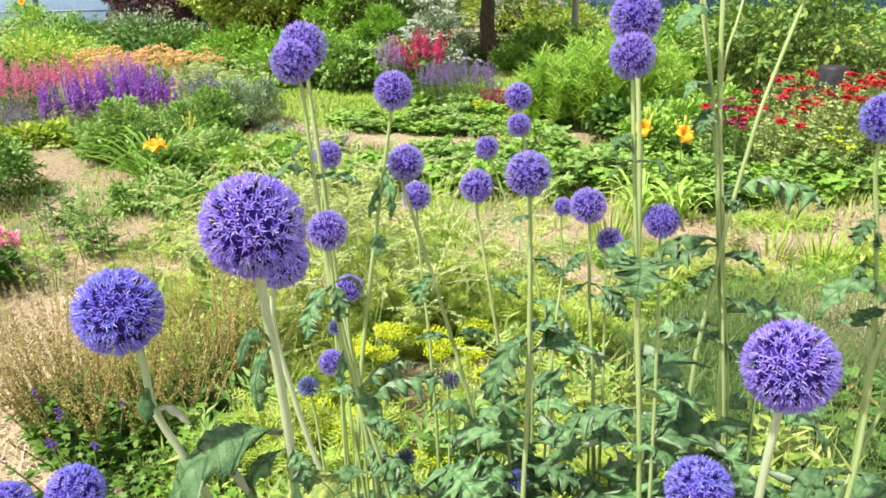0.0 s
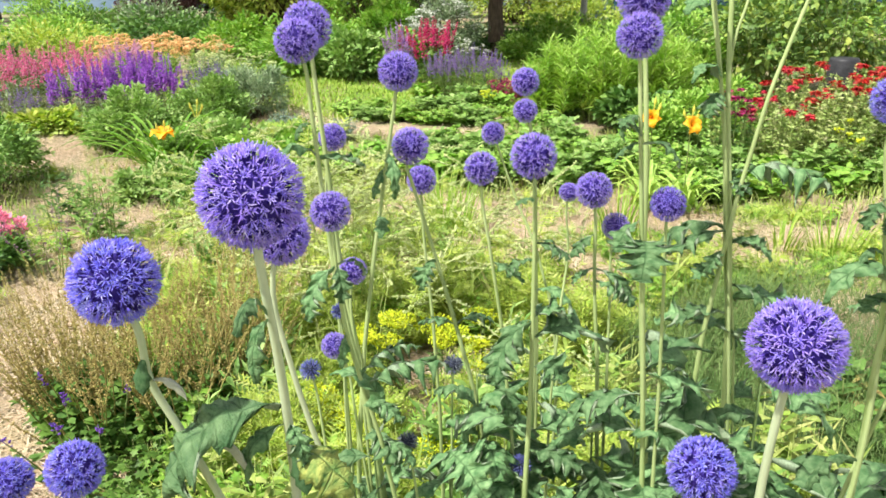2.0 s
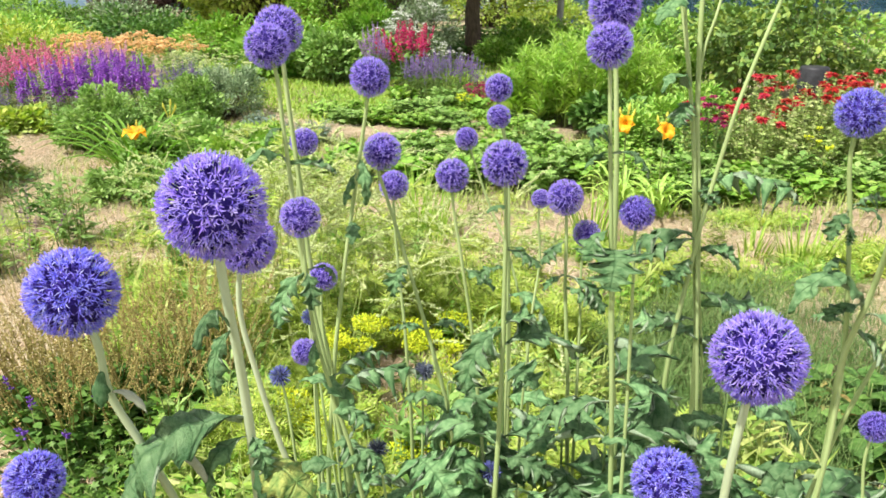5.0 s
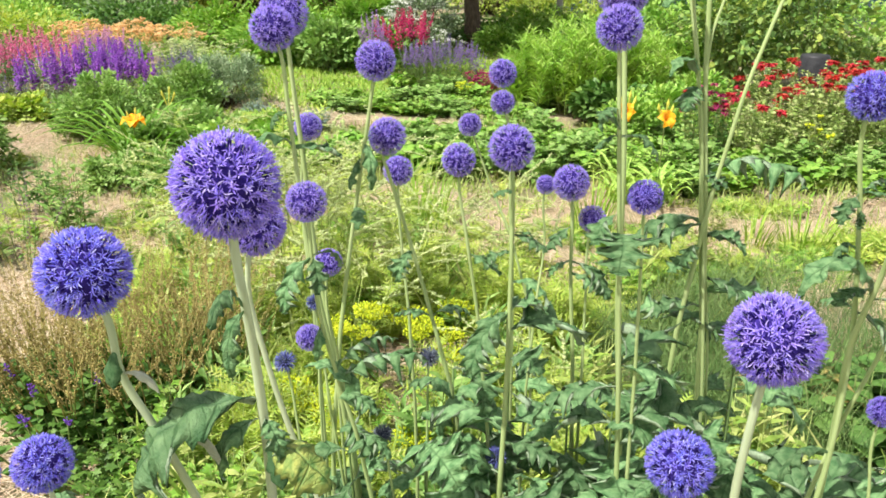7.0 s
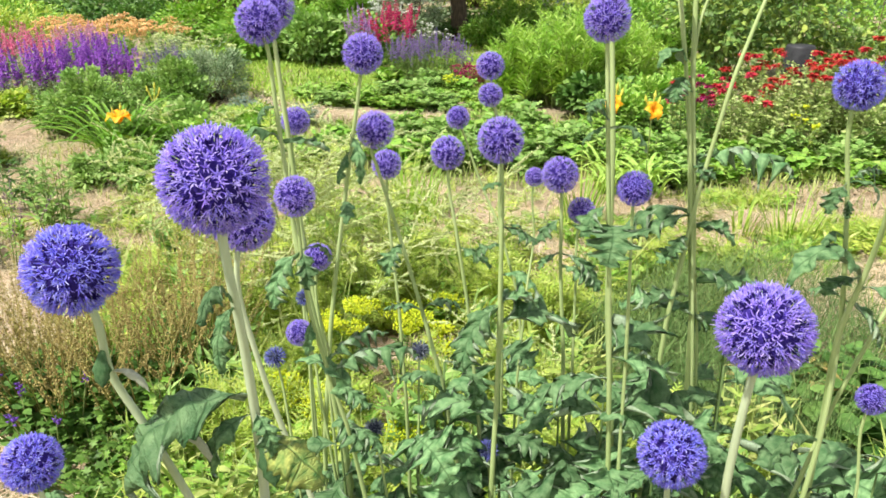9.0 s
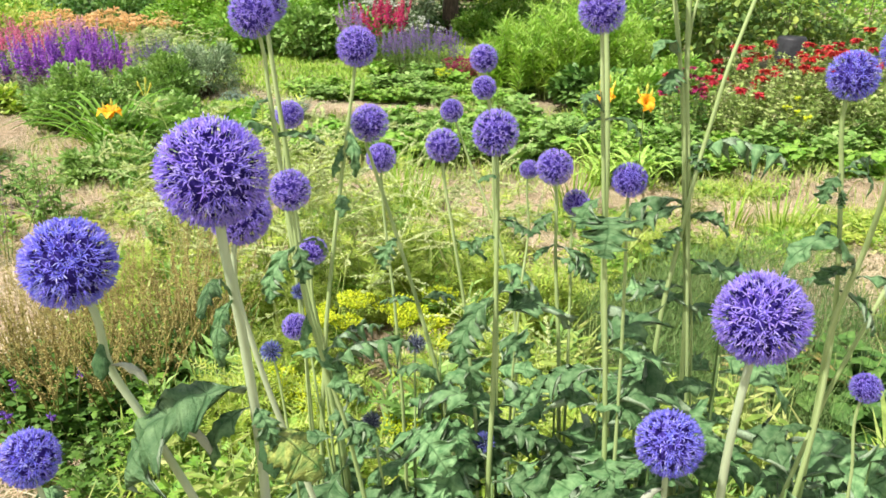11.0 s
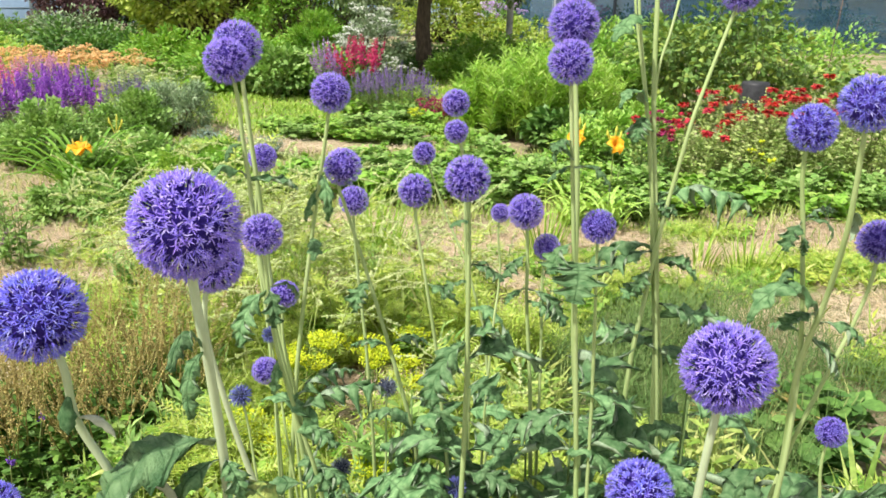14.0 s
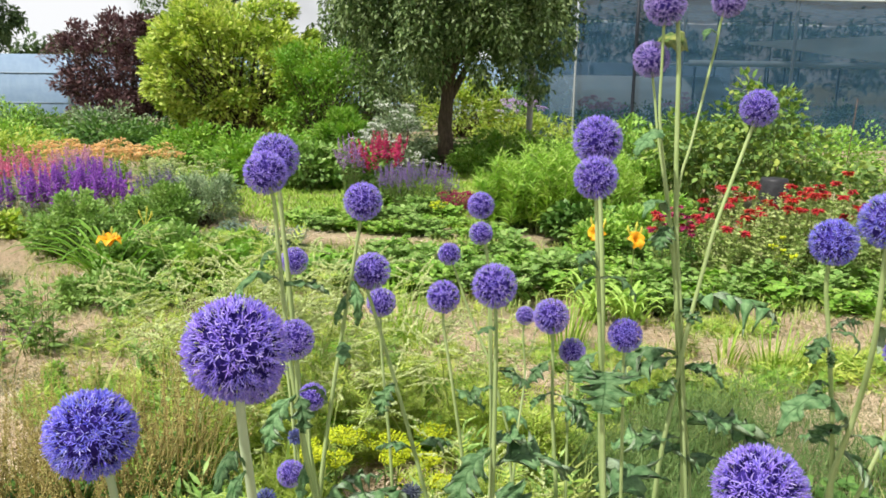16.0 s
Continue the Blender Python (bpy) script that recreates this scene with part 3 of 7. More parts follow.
def sheet_fence():
    y, x0, n, w, h = 27.0, -26.0, 15, 2.5, 2.05
    fence = thing("fence", (x0, y, 0), "long light-blue profiled sheet metal fence at the garden's end", "fence", "", "structure")
    p = Pile()
    prof = np.linspace(0, w, 51)
    depth = 0.003 * np.sign(np.sin(prof * 2 * np.pi / 0.2))
    v = []
    for k, (px, d) in enumerate(zip(prof, depth)):
        v += [(px, d, 0.05), (px, d, h), (px, d + 0.004, h), (px, d + 0.004, 0.05)]
    f = []
    for k in range(50):
        a, b = 4 * k, 4 * k + 4
        f += [(a, b, b + 1), (a, b + 1, a + 1), (a + 1, b + 1, b + 2), (a + 1, b + 2, a + 2), (a + 2, b + 2, b + 3), (a + 2, b + 3, a + 3)]
    p.add(v, f)
    panel = p.mesh("panel", M_FENCE, smooth=False)
    q = Pile()
    box(q, (-0.04, -0.09, 0), (0.04, -0.02, h + 0.04))
    post = q.mesh("post", M_FENCE_RAIL, smooth=False)
    r = Pile()
    box(r, (0.04, -0.014, 1.43), (w - 0.04, -0.005, 1.46))
    box(r, (0.04, -0.014, 0.46), (w - 0.04, -0.005, 0.49))
    rail = r.mesh("rail", M_FENCE_RAIL, smooth=False)
    for i in range(n):
        part("panel", panel, fence, at=(i * w, 0, 0))
        part("post", post, fence, at=(i * w, 0, 0))
        part("rail", rail, fence, at=(i * w, 0, 0))


sheet_fence()


def pole(pile, x, y, z0, z1, r=0.03, lean=(0, 0)):
    z = np.linspace(z0, z1, 5)
    t = (z - z0) / (z1 - z0)
    tube(pile, np.stack([x + lean[0] * t, y + lean[1] * t, z], 1), r, 8)


def net_sheet(x0, y0, x1, y1, h, sag=0.04):
    """Hanging net with folds, 3 mm thick."""
    n, m = 60, 18
    s, t = np.meshgrid(np.linspace(0, 1, n), np.linspace(0, 1, m), indexing="ij")
    d = np.array((x1 - x0, y1 - y0)) / np.hypot(x1 - x0, y1 - y0)
    L = np.hypot(x1 - x0, y1 - y0)
    off = sag * (np.sin(s * L * 2.1 + 2 * t) * 0.5 + np.sin(t * 9 + s * L * 0.7) * 0.5)
    X = x0 + (x1 - x0) * s - d[1] * off
    Y = y0 + (y1 - y0) * s + d[0] * off
    Z = 0.02 + t * h - 0.05 * np.sin(np.pi * ((s * L / 3.8) % 1.0)) * t
    v = np.stack([X, Y, Z], 2).reshape(-1, 3)
    i, j = np.meshgrid(np.arange(n - 1), np.arange(m - 1), indexing="ij")
    a = (i * m + j).ravel()
    f = np.concatenate([np.stack([a, a + m, a + m + 1], 1), np.stack([a, a + m + 1, a + 1], 1)])
    return v, f


def net_house():
    x0, x1, y0, y1, h = 3.78, 18.5, 17.1, 25.0, 3.26
    house = thing("shade_net_house", (x0, y0, 0), "tall plant shelter of dark green-blue shade net on poles", "shade house")
    at = (x0, y0, 0)
    for name, (a, b, c, d) in (("net_front", (x0, y0, x1, y0)), ("net_side", (x0, y0, x0, y1)), ("net_back", (x0, y1, x1, y1))):
        p = Pile()
        p.add(*net_sheet(a, b, c, d, h))
        part(name, p.mesh(name, M_NET, at), house)
    p = Pile()
    v, f = net_sheet(x0, y0, x1, y0, 1.0, 0.02)
    s = (v[:, 2] - 0.02)
    v = np.stack([v[:, 0], y0 + s * (y1 - y0), np.full(len(v), h) + 0.04 * np.sin(v[:, 0] * 3 + s * 8)], 1)
    p.add(v, f)
    part("net_roof", p.mesh("net_roof", M_NET, at), house)
    for i, (x, y, m, r) in enumerate([(3.8, 17.03, M_POLE_LIGHT, .022), (5.1, 17.02, M_POLE_DARK, .035), (8.7, 17.2, M_POLE_LIGHT, .04), (12.4, 17.03, M_POLE_DARK, .035), (16.0, 17.03, M_POLE_LIGHT, .035),
                                      (7.4, 20.5, M_POLE_LIGHT, .03), (10.2, 20.5, M_POLE_DARK, .03), (9.1, 22.5, M_POLE_DARK, .03), (11.6, 22.5, M_POLE_DARK, .03), (10.7, 22.5, M_POLE_DARK, .02)]):
        p = Pile()
        pole(p, x, y, 0, h + 0.02, r)
        part("pole", p.mesh("pole", m, at), house)
    p = Pile()
    tube(p, [(x0, y0 - 0.02, h), (9, y0 - 0.02, h - 0.02), (x1, y0 - 0.02, h)], 0.02, 6)
    part("top_wire", p.mesh("top_wire", M_POLE_LIGHT, at), house)
    # pale plastic cover over staging inside
    cover = thing("staging_cover", (10.5, 21.5, 0), "pale plastic sheet roof over plant staging inside the net", "cover")
    p = Pile()
    box(p, (7.6, 20.3, 1.92), (14.5, 23.2, 1.96))
    box(p, (7.5, 20.28, 1.86), (14.6, 20.32, 2.02))
    part("sheet", p.mesh("sheet", M_BENCH, (10.5, 21.5, 0)), cover)
    n = 19
    xs = np.linspace(9.0, 18.0, n)
    hi, lo = 2.49 + 0.06 * (xs - 9.0), np.maximum(2.44 - 0.115 * (xs - 9.0), 1.98)
    ys = 20.2 + 0.05 * np.sin(xs * 2.3)
    v = np.concatenate([np.stack([xs, ys + d, z], 1) for d in (0, 0.004) for z in (lo, hi)])
    f = []
    for k in range(n - 1):
        for a, b in ((0, n), (3 * n, 2 * n)):
            f += [(a + k, a + k + 1, b + k + 1), (a + k, b + k + 1, b + k)]
    p = Pile()
    p.add(v, f)
    part("hanging_sheet", p.mesh("hanging_sheet", M_BENCH, (10.5, 21.5, 0)), cover, "pale bluish plastic sheet hanging slack")
    for x in (7.7, 9.6, 11.6, 14.3):
        p = Pile()
        pole(p, x, 20.35, 0, 1.9, 0.03)
        part("leg", p.mesh("leg", M_POLE_DARK, (10.5, 21.5, 0)), cover)
    low = thing("low_tunnel", (5.6, 21.5, 0), "low pale plastic tunnel inside the net house", "tunnel")
    p = Pile()
    a = np.linspace(0, np.pi, 13)
    ring = np.stack([np.zeros(13), -np.cos(a) * 0.8, np.sin(a) * 1.6], 1)
    v = np.concatenate([ring + (x, 0, 0) for x in np.linspace(-1.6, 3.2, 8)])
    f = []
    for i in range(7):
        for j in range(12):
            q = i * 13 + j
            f += [(q, q + 13, q + 14), (q, q + 14, q + 1)]
    p.add(v, f)
    part("cover", p.mesh("cover", M_BENCH), low)


net_house()


def single_pole(name, label, x, y, h, r, mat, lean=(0, 0)):
    ob = thing(name, (x, y, 0), label, "post")
    p = Pile()
    pole(p, 0, 0, -0.05, h, r, lean)
    part("shaft", p.mesh("shaft", mat), ob)
    q = Pile()
    tube(q, [(lean[0], lean[1], h), (lean[0], lean[1], h + 0.02)], r * 1.15, 8)
    part("cap", q.mesh("cap", mat), ob)


single_pole("wooden_post", "weathered grey wooden post beside the apple tree", 2.42, 14.6, 1.75, 0.06, M_POST, (0.03, 0))
single_pole("garden_stake", "thin rusty metal stake among the raspberries", 5.55, 9.4, 1.3, 0.005, M_RUST, (0.06, 0))
single_pole("garden_stake", "thin rusty metal stake leaning among the raspberries", 4.65, 9.6, 1.2, 0.005, M_RUST, (0.1, 0))


# ---- plant builders ----
def herb(name, label, category, at, spread, n, h, leaf, leaf_len, leaf_mat, per=14, stalk=M_STALK, stalk_r=0.004, lean=0.5, low=0.1, high=0.95, flower=None, flower_mat=None,
         group="", rise=0.35, leaf_name="foliage", flower_name="flower_head", squash=1.0, bend=0.12, joined=False):
    """A clump of stalks with leaves along them and, where asked, flowers on top."""
    ob = thing(name, (at[0], at[1], 0), label, category, group)
    a, r = RNG.uniform(0, 2 * np.pi, n), np.sqrt(RNG.uniform(0, 1, n))
    foot = np.stack([np.cos(a) * r * spread * lean, np.sin(a) * r * spread * lean * squash, np.zeros(n)], 1)
    top = np.stack([np.cos(a) * r * spread, np.sin(a) * r * spread * squash, h * RNG.uniform(0.78, 1.08, n) * (1 - 0.25 * r * r)], 1)
    top[:, :2] += RNG.normal(0, 0.04 * h, (n, 2))
    mid = (foot + top) / 2 + np.concatenate([RNG.normal(0, bend * h * 0.3, (n, 2)), np.full((n, 1), bend * h * 0.5)], 1)

    def along(t):
        t = t[:, :, None]
        return foot[:, None] * (1 - t) ** 2 + 2 * mid[:, None] * t * (1 - t) + top[:, None] * t * t
    knots = along(np.broadcast_to(np.linspace(0, 1, 5), (n, 5)))
    way = unit(top - mid)
    joined = joined or n > 62  # too many to tell apart
    if joined:
        p, q = Pile(), Pile()
        for k in range(n):
            tube(p, knots[k], np.linspace(stalk_r, stalk_r * 0.45, 5), 3)
        tagged(part("stalkwork", p.mesh("stalkwork", stalk), ob), kind="stuff")
        if flower:
            flower(q, top, way, None)
            tagged(part(flower_name, q.mesh(flower_name, flower_mat), ob), kind="stuff")
    for k in range(0 if joined else n):
        p = Pile()
        tube(p, knots[k], np.linspace(stalk_r, stalk_r * 0.45, 5), 4)
        one = part("stalk", p.mesh("stalk", stalk), ob)
        if flower:
            q = Pile()
            flower(q, top[k:k + 1], way[k:k + 1], None)
            part(flower_name, q.mesh(flower_name, flower_mat), one)
    if per:
        t = np.sort(RNG.uniform(low, high, (n, per)), 1)
        pos = along(t).reshape(-1, 3)
        az = RNG.uniform(0, 2 * np.pi, n * per)
        d = np.stack([np.cos(az), np.sin(az), RNG.normal(rise, 0.3, n * per)], 1)
        q = Pile()
        strew(q, leaf, pos, turns(d, roll=RNG.normal(0, 0.35, n * per)), leaf_len * RNG.uniform(0.6, 1.2, n * per) * (1.15 - 0.55 * t.ravel()))
        tagged(part(leaf_name, q.mesh(leaf_name, leaf_mat), ob), kind="stuff")
    return ob


def spikes(length, count, size, width=0.012, shape=NUB):
    def make(pile, top, way, along):
        n = len(top)
        t = RNG.uniform(0, 1, (n, count))
        L = length * RNG.uniform(0.7, 1.2, n)[:, None]
        pos = top[:, None] + way[:, None] * ((t - 0.35) * L)[:, :, None]
        az = RNG.uniform(0, 2 * np.pi, (n, count))
        out = np.stack([np.cos(az), np.sin(az), np.full_like(az, 0.5)], 2)
        pos = pos + out * (width * (1.1 - t))[:, :, None] * 0.4
        for k in range(n):
            tube(pile, [top[k] - way[k] * 0.36 * L[k], top[k] + way[k] * 0.62 * L[k]], [size * 0.12, size * 0.06], 3)
        strew(pile, shape, pos.reshape(-1, 3), turns(out.reshape(-1, 3)), size * RNG.uniform(0.6, 1.2, n * count) * (1.25 - 0.7 * t.ravel()))
    return make


def umbels(radius, count, size, dome=0.35, shape=NUB):
    def make(pile, top, way, along):
        n = len(top)
        a, r = RNG.uniform(0, 2 * np.pi, (n, count)), np.sqrt(RNG.uniform(0, 1, (n, count)))
        rad = radius * RNG.uniform(0.6, 1.15, n)[:, None]
        off = np.stack([np.cos(a) * r * rad, np.sin(a) * r * rad, (1 - r * r) * rad * dome + RNG.normal(0, 0.06, (n, count)) * rad], 2)
        d = off + np.array((0, 0, radius * 0.9))
        hub = np.repeat(top - (0, 0, 0.5 * radius), count, 0)
        tip = (top[:, None] + off).reshape(-1, 3)
        ray = np.stack([hub - (size * 0.05, 0, 0), hub + (size * 0.05, 0, 0), tip + (0, 0, size * 0.15)], 1)
        pile.add(ray.reshape(-1, 3), np.arange(3 * n * count).reshape(-1, 3))
        strew(pile, shape, (top[:, None] + off).reshape(-1, 3), turns(d.reshape(-1, 3)), size * RNG.uniform(0.7, 1.25, n * count))
    return make


def shaggy(radius, count):
    """Ragged whorls of narrow petals, flat on top and drooping at the rim."""
    def make(pile, top, way, along):
        n = len(top)
        d = np.concatenate([scattered(count, (-0.6, 0.35))[None] for _ in range(n)])
        strew(pile, LANCE, np.repeat(top, count, 0), turns(d.reshape(-1, 3), roll=RNG.uniform(-1, 1, n * count)), np.stack([radius * 1.7 * np.ones(n * count), radius * RNG.uniform(0.7, 1.15, n * count), radius * np.ones(n * count)], 1))
    return make


def shrub(name, label, category, at, radii, n, leaf, leaf_len, mat, clumps=40, foot=0.15, group="", twig=M_TWIG, twig_r=0.012, droop=0.0, fill=0.16, flower=None, flower_mat=None, floor=0.03, rough=(0.55, 1.12), under=-0.75, tight=1.0):
    """Many branches from one foot, each ending in a clump of leaves; uneven outline with gaps."""
    ob = thing(name, (at[0], at[1], 0), label, category, group)
    rx, ry, rz = radii
    c = np.array((0, 0, max(foot, 0.0) + rz))
    u = scattered(clumps, (under, 1.0))
    centre = c + u * np.array((rx, ry, rz)) * RNG.uniform(rough[0], rough[1], clumps)[:, None]
    centre[:, 2] = np.maximum(centre[:, 2], 0.06)
    p = Pile()
    for k in range(clumps):
        base = np.array((*(RNG.normal(0, 0.12, 2) * (rx, ry)), -0.02))
        m = base * 0.45 + centre[k] * 0.55 + (0, 0, 0.12 * rz)
        tube(p, curve_pts([base, m, centre[k]], 3), np.linspace(twig_r, twig_r * 0.25, 7), 4)
    tagged(part("branchwork", p.mesh("branchwork", twig), ob), kind="stuff")
    k = RNG.integers(0, clumps, n)
    size = 0.31 * tight * (rx + ry + rz) / 3 * (40 / clumps) ** 0.4
    rad = RNG.uniform(0.6, 1.35, clumps)[k]
    off = scattered(n) * (RNG.uniform(0, 1, n) ** 0.5 * size * rad)[:, None] * (1, 1, 0.8)
    inner = RNG.uniform(0, 1, n) < fill
    pos = np.where(inner[:, None], c + scattered(n) * np.array((rx, ry, rz)) * (RNG.uniform(0.1, 0.85, n) ** 0.6)[:, None], centre[k] + off)
    keep = pos[:, 2] > floor
    pos, off = pos[keep], off[keep]
    d = unit(pos - c) * 0.7 + unit(off) * 0.5 + RNG.normal(0, 0.45, pos.shape) + np.array((0, 0, 0.25 - droop))
    q = Pile()
    strew(q, leaf, pos, turns(d, roll=RNG.normal(0, 0.5, len(pos))), leaf_len * RNG.uniform(0.55, 1.2, len(pos)))
    tagged(part("foliage", q.mesh("foliage", mat), ob), kind="stuff")
    if flower:
        top = pos[pos[:, 2] > c[2]]
        top = top[RNG.integers(0, len(top), flower[0])]
        top = c + (top - c) * 1.06
        q = Pile()
        flower[1](q, top, unit(top - c), None)
        tagged(part("blossom", q.mesh("blossom", flower_mat), ob), kind="stuff")
    return ob


# ---- far trees and hedge ----
def tree(name, label, at, height, crown, n, leaf, leaf_len, mat, trunk_r=0.12, clear=1.4, limbs=9, droop=0.0, lean=0.0):
    """Tapered trunk, limbs, twigs and a crown of many small leaves."""
    ob = thing(name, (at[0], at[1], 0), label, "tree")
    rx, ry, rz = crown
    c = np.array((lean, 0, height - rz))
    p = Pile()
    top = height * 0.75
    zs = np.linspace(-0.05, top, 9)
    wob = np.cumsum(RNG.normal(0, 0.02, (9, 2)), 0)
    trunk = np.stack([wob[:, 0] + lean * (zs / top) ** 2, wob[:, 1], zs], 1)
    rr = trunk_r * (1.0 - 0.75 * zs / top)
    rr[0] *= 1.45
    tube(p, trunk, rr, 10)
    part("trunk", p.mesh("trunk", M_BARK), ob)
    ends = []
    for k in range(limbs):
        a = k * 2.399 + RNG.uniform(-0.3, 0.3)
        z0 = clear + (top - clear) * (k / limbs) * 0.9
        b = np.array([np.interp(z0, zs, trunk[:, 0]), np.interp(z0, zs, trunk[:, 1]), z0])
        u = np.array((math.cos(a), math.sin(a), RNG.uniform(0.05, 0.7)))
        e = c + u * (rx, ry, rz) * RNG.uniform(0.6, 0.85)
        m = b * 0.5 + e * 0.5 + (0, 0, 0.18 * rz)
        limb = curve_pts([b, m, e], 5)
        q = Pile()
        tube(q, limb, np.linspace(trunk_r * 0.42, trunk_r * 0.1, len(limb)), 6)
        for _ in range(9):
            s = limb[RNG.integers(3, len(limb))]
            g = s + scattered(1, (-0.3, 0.9))[0] * (rx, ry, rz) * 0.32
            tw = curve_pts([s, (s + g) / 2 + (0, 0, 0.08), g - (0, 0, droop * 0.35 * rz)], 3)
            tube(q, tw, np.linspace(trunk_r * 0.09, 0.004, len(tw)), 4)
            ends += [tw[-1], g]
        part("limb", q.mesh("limb", M_BARK), ob)
    ends = np.array(ends)
    extra = c + scattered(len(ends) // 2, (-0.6, 1)) * (rx, ry, rz) * RNG.uniform(0.7, 1.05, len(ends) // 2)[:, None]
    ends = np.concatenate([ends, extra])
    k = RNG.integers(0, len(ends), n)
    size = 0.125 * (rx + ry + rz) / 3
    off = scattered(n) * (RNG.uniform(0, 1, n) ** 0.5 * size * RNG.uniform(0.5, 1.5, len(ends))[k])[:, None]
    if droop:
        hang = RNG.uniform(0, 1, n)
        off = off - np.stack([np.zeros(n), np.zeros(n), hang * hang * droop * 0.4 * rz], 1)
    pos = ends[k] + off
    d = unit(off) + RNG.normal(0, 0.5, (n, 3)) + np.array((0, 0, 0.1 - droop * 1.2))
    q = Pile()
    strew(q, leaf, pos, turns(d, roll=RNG.normal(0, 0.6, n)), leaf_len * RNG.uniform(0.6, 1.25, n))
    tagged(part("crown", q.mesh("crown", mat), ob), kind="stuff")
    return ob


def far_woods():
    q = Pile()
    for x, y, h, r in [(-30, 42, 4.2, 4), (-23, 44, 3.4, 4), (-17.5, 45, 2.9, 3.2), (-13.5, 44, 3.2, 3.2), (-9, 44, 3.4, 3.6), (-4, 43, 3.8, 3.4), (1, 45, 4.4, 4), (7, 44, 5, 4.2), (13, 46, 5.5, 5), (20, 45, 5.5, 5), (28, 43, 5, 5), (36, 40, 5, 5)]:
        n = 2600
        k = 26
        cc = np.array((x, y, h * 0.55)) + scattered(k, (-0.8, 1)) * (r, r, h * 0.45) * 0.8
        pos = cc[RNG.integers(0, k, n)] + RNG.normal(0, 0.5, (n, 3))
        strew(q, FOLD, pos, turns(scattered(n)), 0.4 * RNG.uniform(0.6, 1.3, n))
    stuff("far_trees", q, M_FARLEAF, "distant line of dark green trees behind the fence", "trees")


far_woods()
tree("birch_tree", "dark green small-leaved tree rising above the fence", (-13.2, 23.5), 4.6, (2.2, 1.8, 1.75), 30000, FOLD, 0.15, M_FARLEAF, 0.11, 1.8, 8, 0.5)
tree("dark_tree", "tall dark tree behind the golden shrub", (-5.3, 23.0), 6.4, (1.9, 1.8, 2.3), 11000, FOLD, 0.14, M_FARLEAF, 0.15, 2.0, 9, 0.2)
shrub("purple_smoke_bush", "large dark purple-leaved shrub near the blue fence", "shrub", (-6.75, 20.0), (1.6, 1.3, 1.42), 19000, FOLD, 0.11, M_PURPLELEAF, 80, 0.02, twig_r=0.03, fill=0.3, rough=(0.62, 1.12), under=-0.75, tight=0.8)
shrub("golden_shrub", "big rounded shrub with yellow-green golden leaves", "shrub", (-3.35, 16.5), (1.72, 1.5, 1.47), 32000, FOLD, 0.13, M_GOLD, 130, 0.1, twig_r=0.025, fill=0.17, rough=(0.62, 1.08), under=-0.8, tight=0.85)
# two added dark shrubs: one hides the bright fence, both stand for overhang shadow
shrub("leafy_shrub", "added dark green shrub standing for the shade behind the golden shrub", "shrub", (-3.3, 18.4), (1.8, 0.7, 0.75), 9000, FOLD, 0.1, M_DARKLEAF, 60, 0.0, twig_r=0.02, fill=0.4)
shrub("leafy_shrub", "added low dark green shrub standing for the golden shrub's shadow", "shrub", (-2.7, 16.9), (1.2, 0.6, 0.32), 5000, FOLD, 0.09, M_DARKLEAF, 40, 0.0, twig_r=0.015, fill=0.4)
shrub("green_shrub", "loose green shrub growing under the apple tree", "shrub", (-1.5, 15.2), (1.0, 0.8, 1.12), 11000, FOLD, 0.09, M_BRIGHTLEAF, 50, 0.02, twig_r=0.02)
tree("apple_tree", "old apple tree with dark trunk and drooping olive-green leaves", (0.78, 12.9), 4.1, (1.95, 1.8, 1.75), 72000, FOLD, 0.085, M_OLIVE, 0.15, 1.05, 16, 0.42, 0.08)
shrub("leafy_shrub", "loose green shrub standing between golden shrub and tree", "shrub", (-0.9, 17.6), (1.2, 0.8, 1.0), 8000, FOLD, 0.09, M_OLIVE, 60, 0.02, twig_r=0.02)
shrub("leafy_shrub", "yellow-green leafy shrub before the far fence", "shrub", (1.6, 20.0), (1.3, 0.8, 0.78), 6500, FOLD, 0.1, M_WEED, 46, 0.0, twig_r=0.02)
shrub("leafy_shrub", "green leafy shrub before the far fence", "shrub", (3.3, 22.5), (1.2, 0.8, 0.7), 5000, FOLD, 0.1, M_BRIGHTLEAF, 46, 0.0, twig_r=0.02)
shrub("leafy_shrub", "green leafy shrub before the far fence", "shrub", (0.0, 22.5), (1.2, 0.8, 0.75), 5000, FOLD, 0.1, M_GREYLEAF, 46, 0.0, twig_r=0.02)
shrub("leafy_shrub", "dark green shrub between purple and golden shrubs", "shrub", (-5.3, 20.5), (1.0, 0.8, 0.9), 5000, FOLD, 0.1, M_DARKLEAF, 46, 0.0, twig_r=0.02)


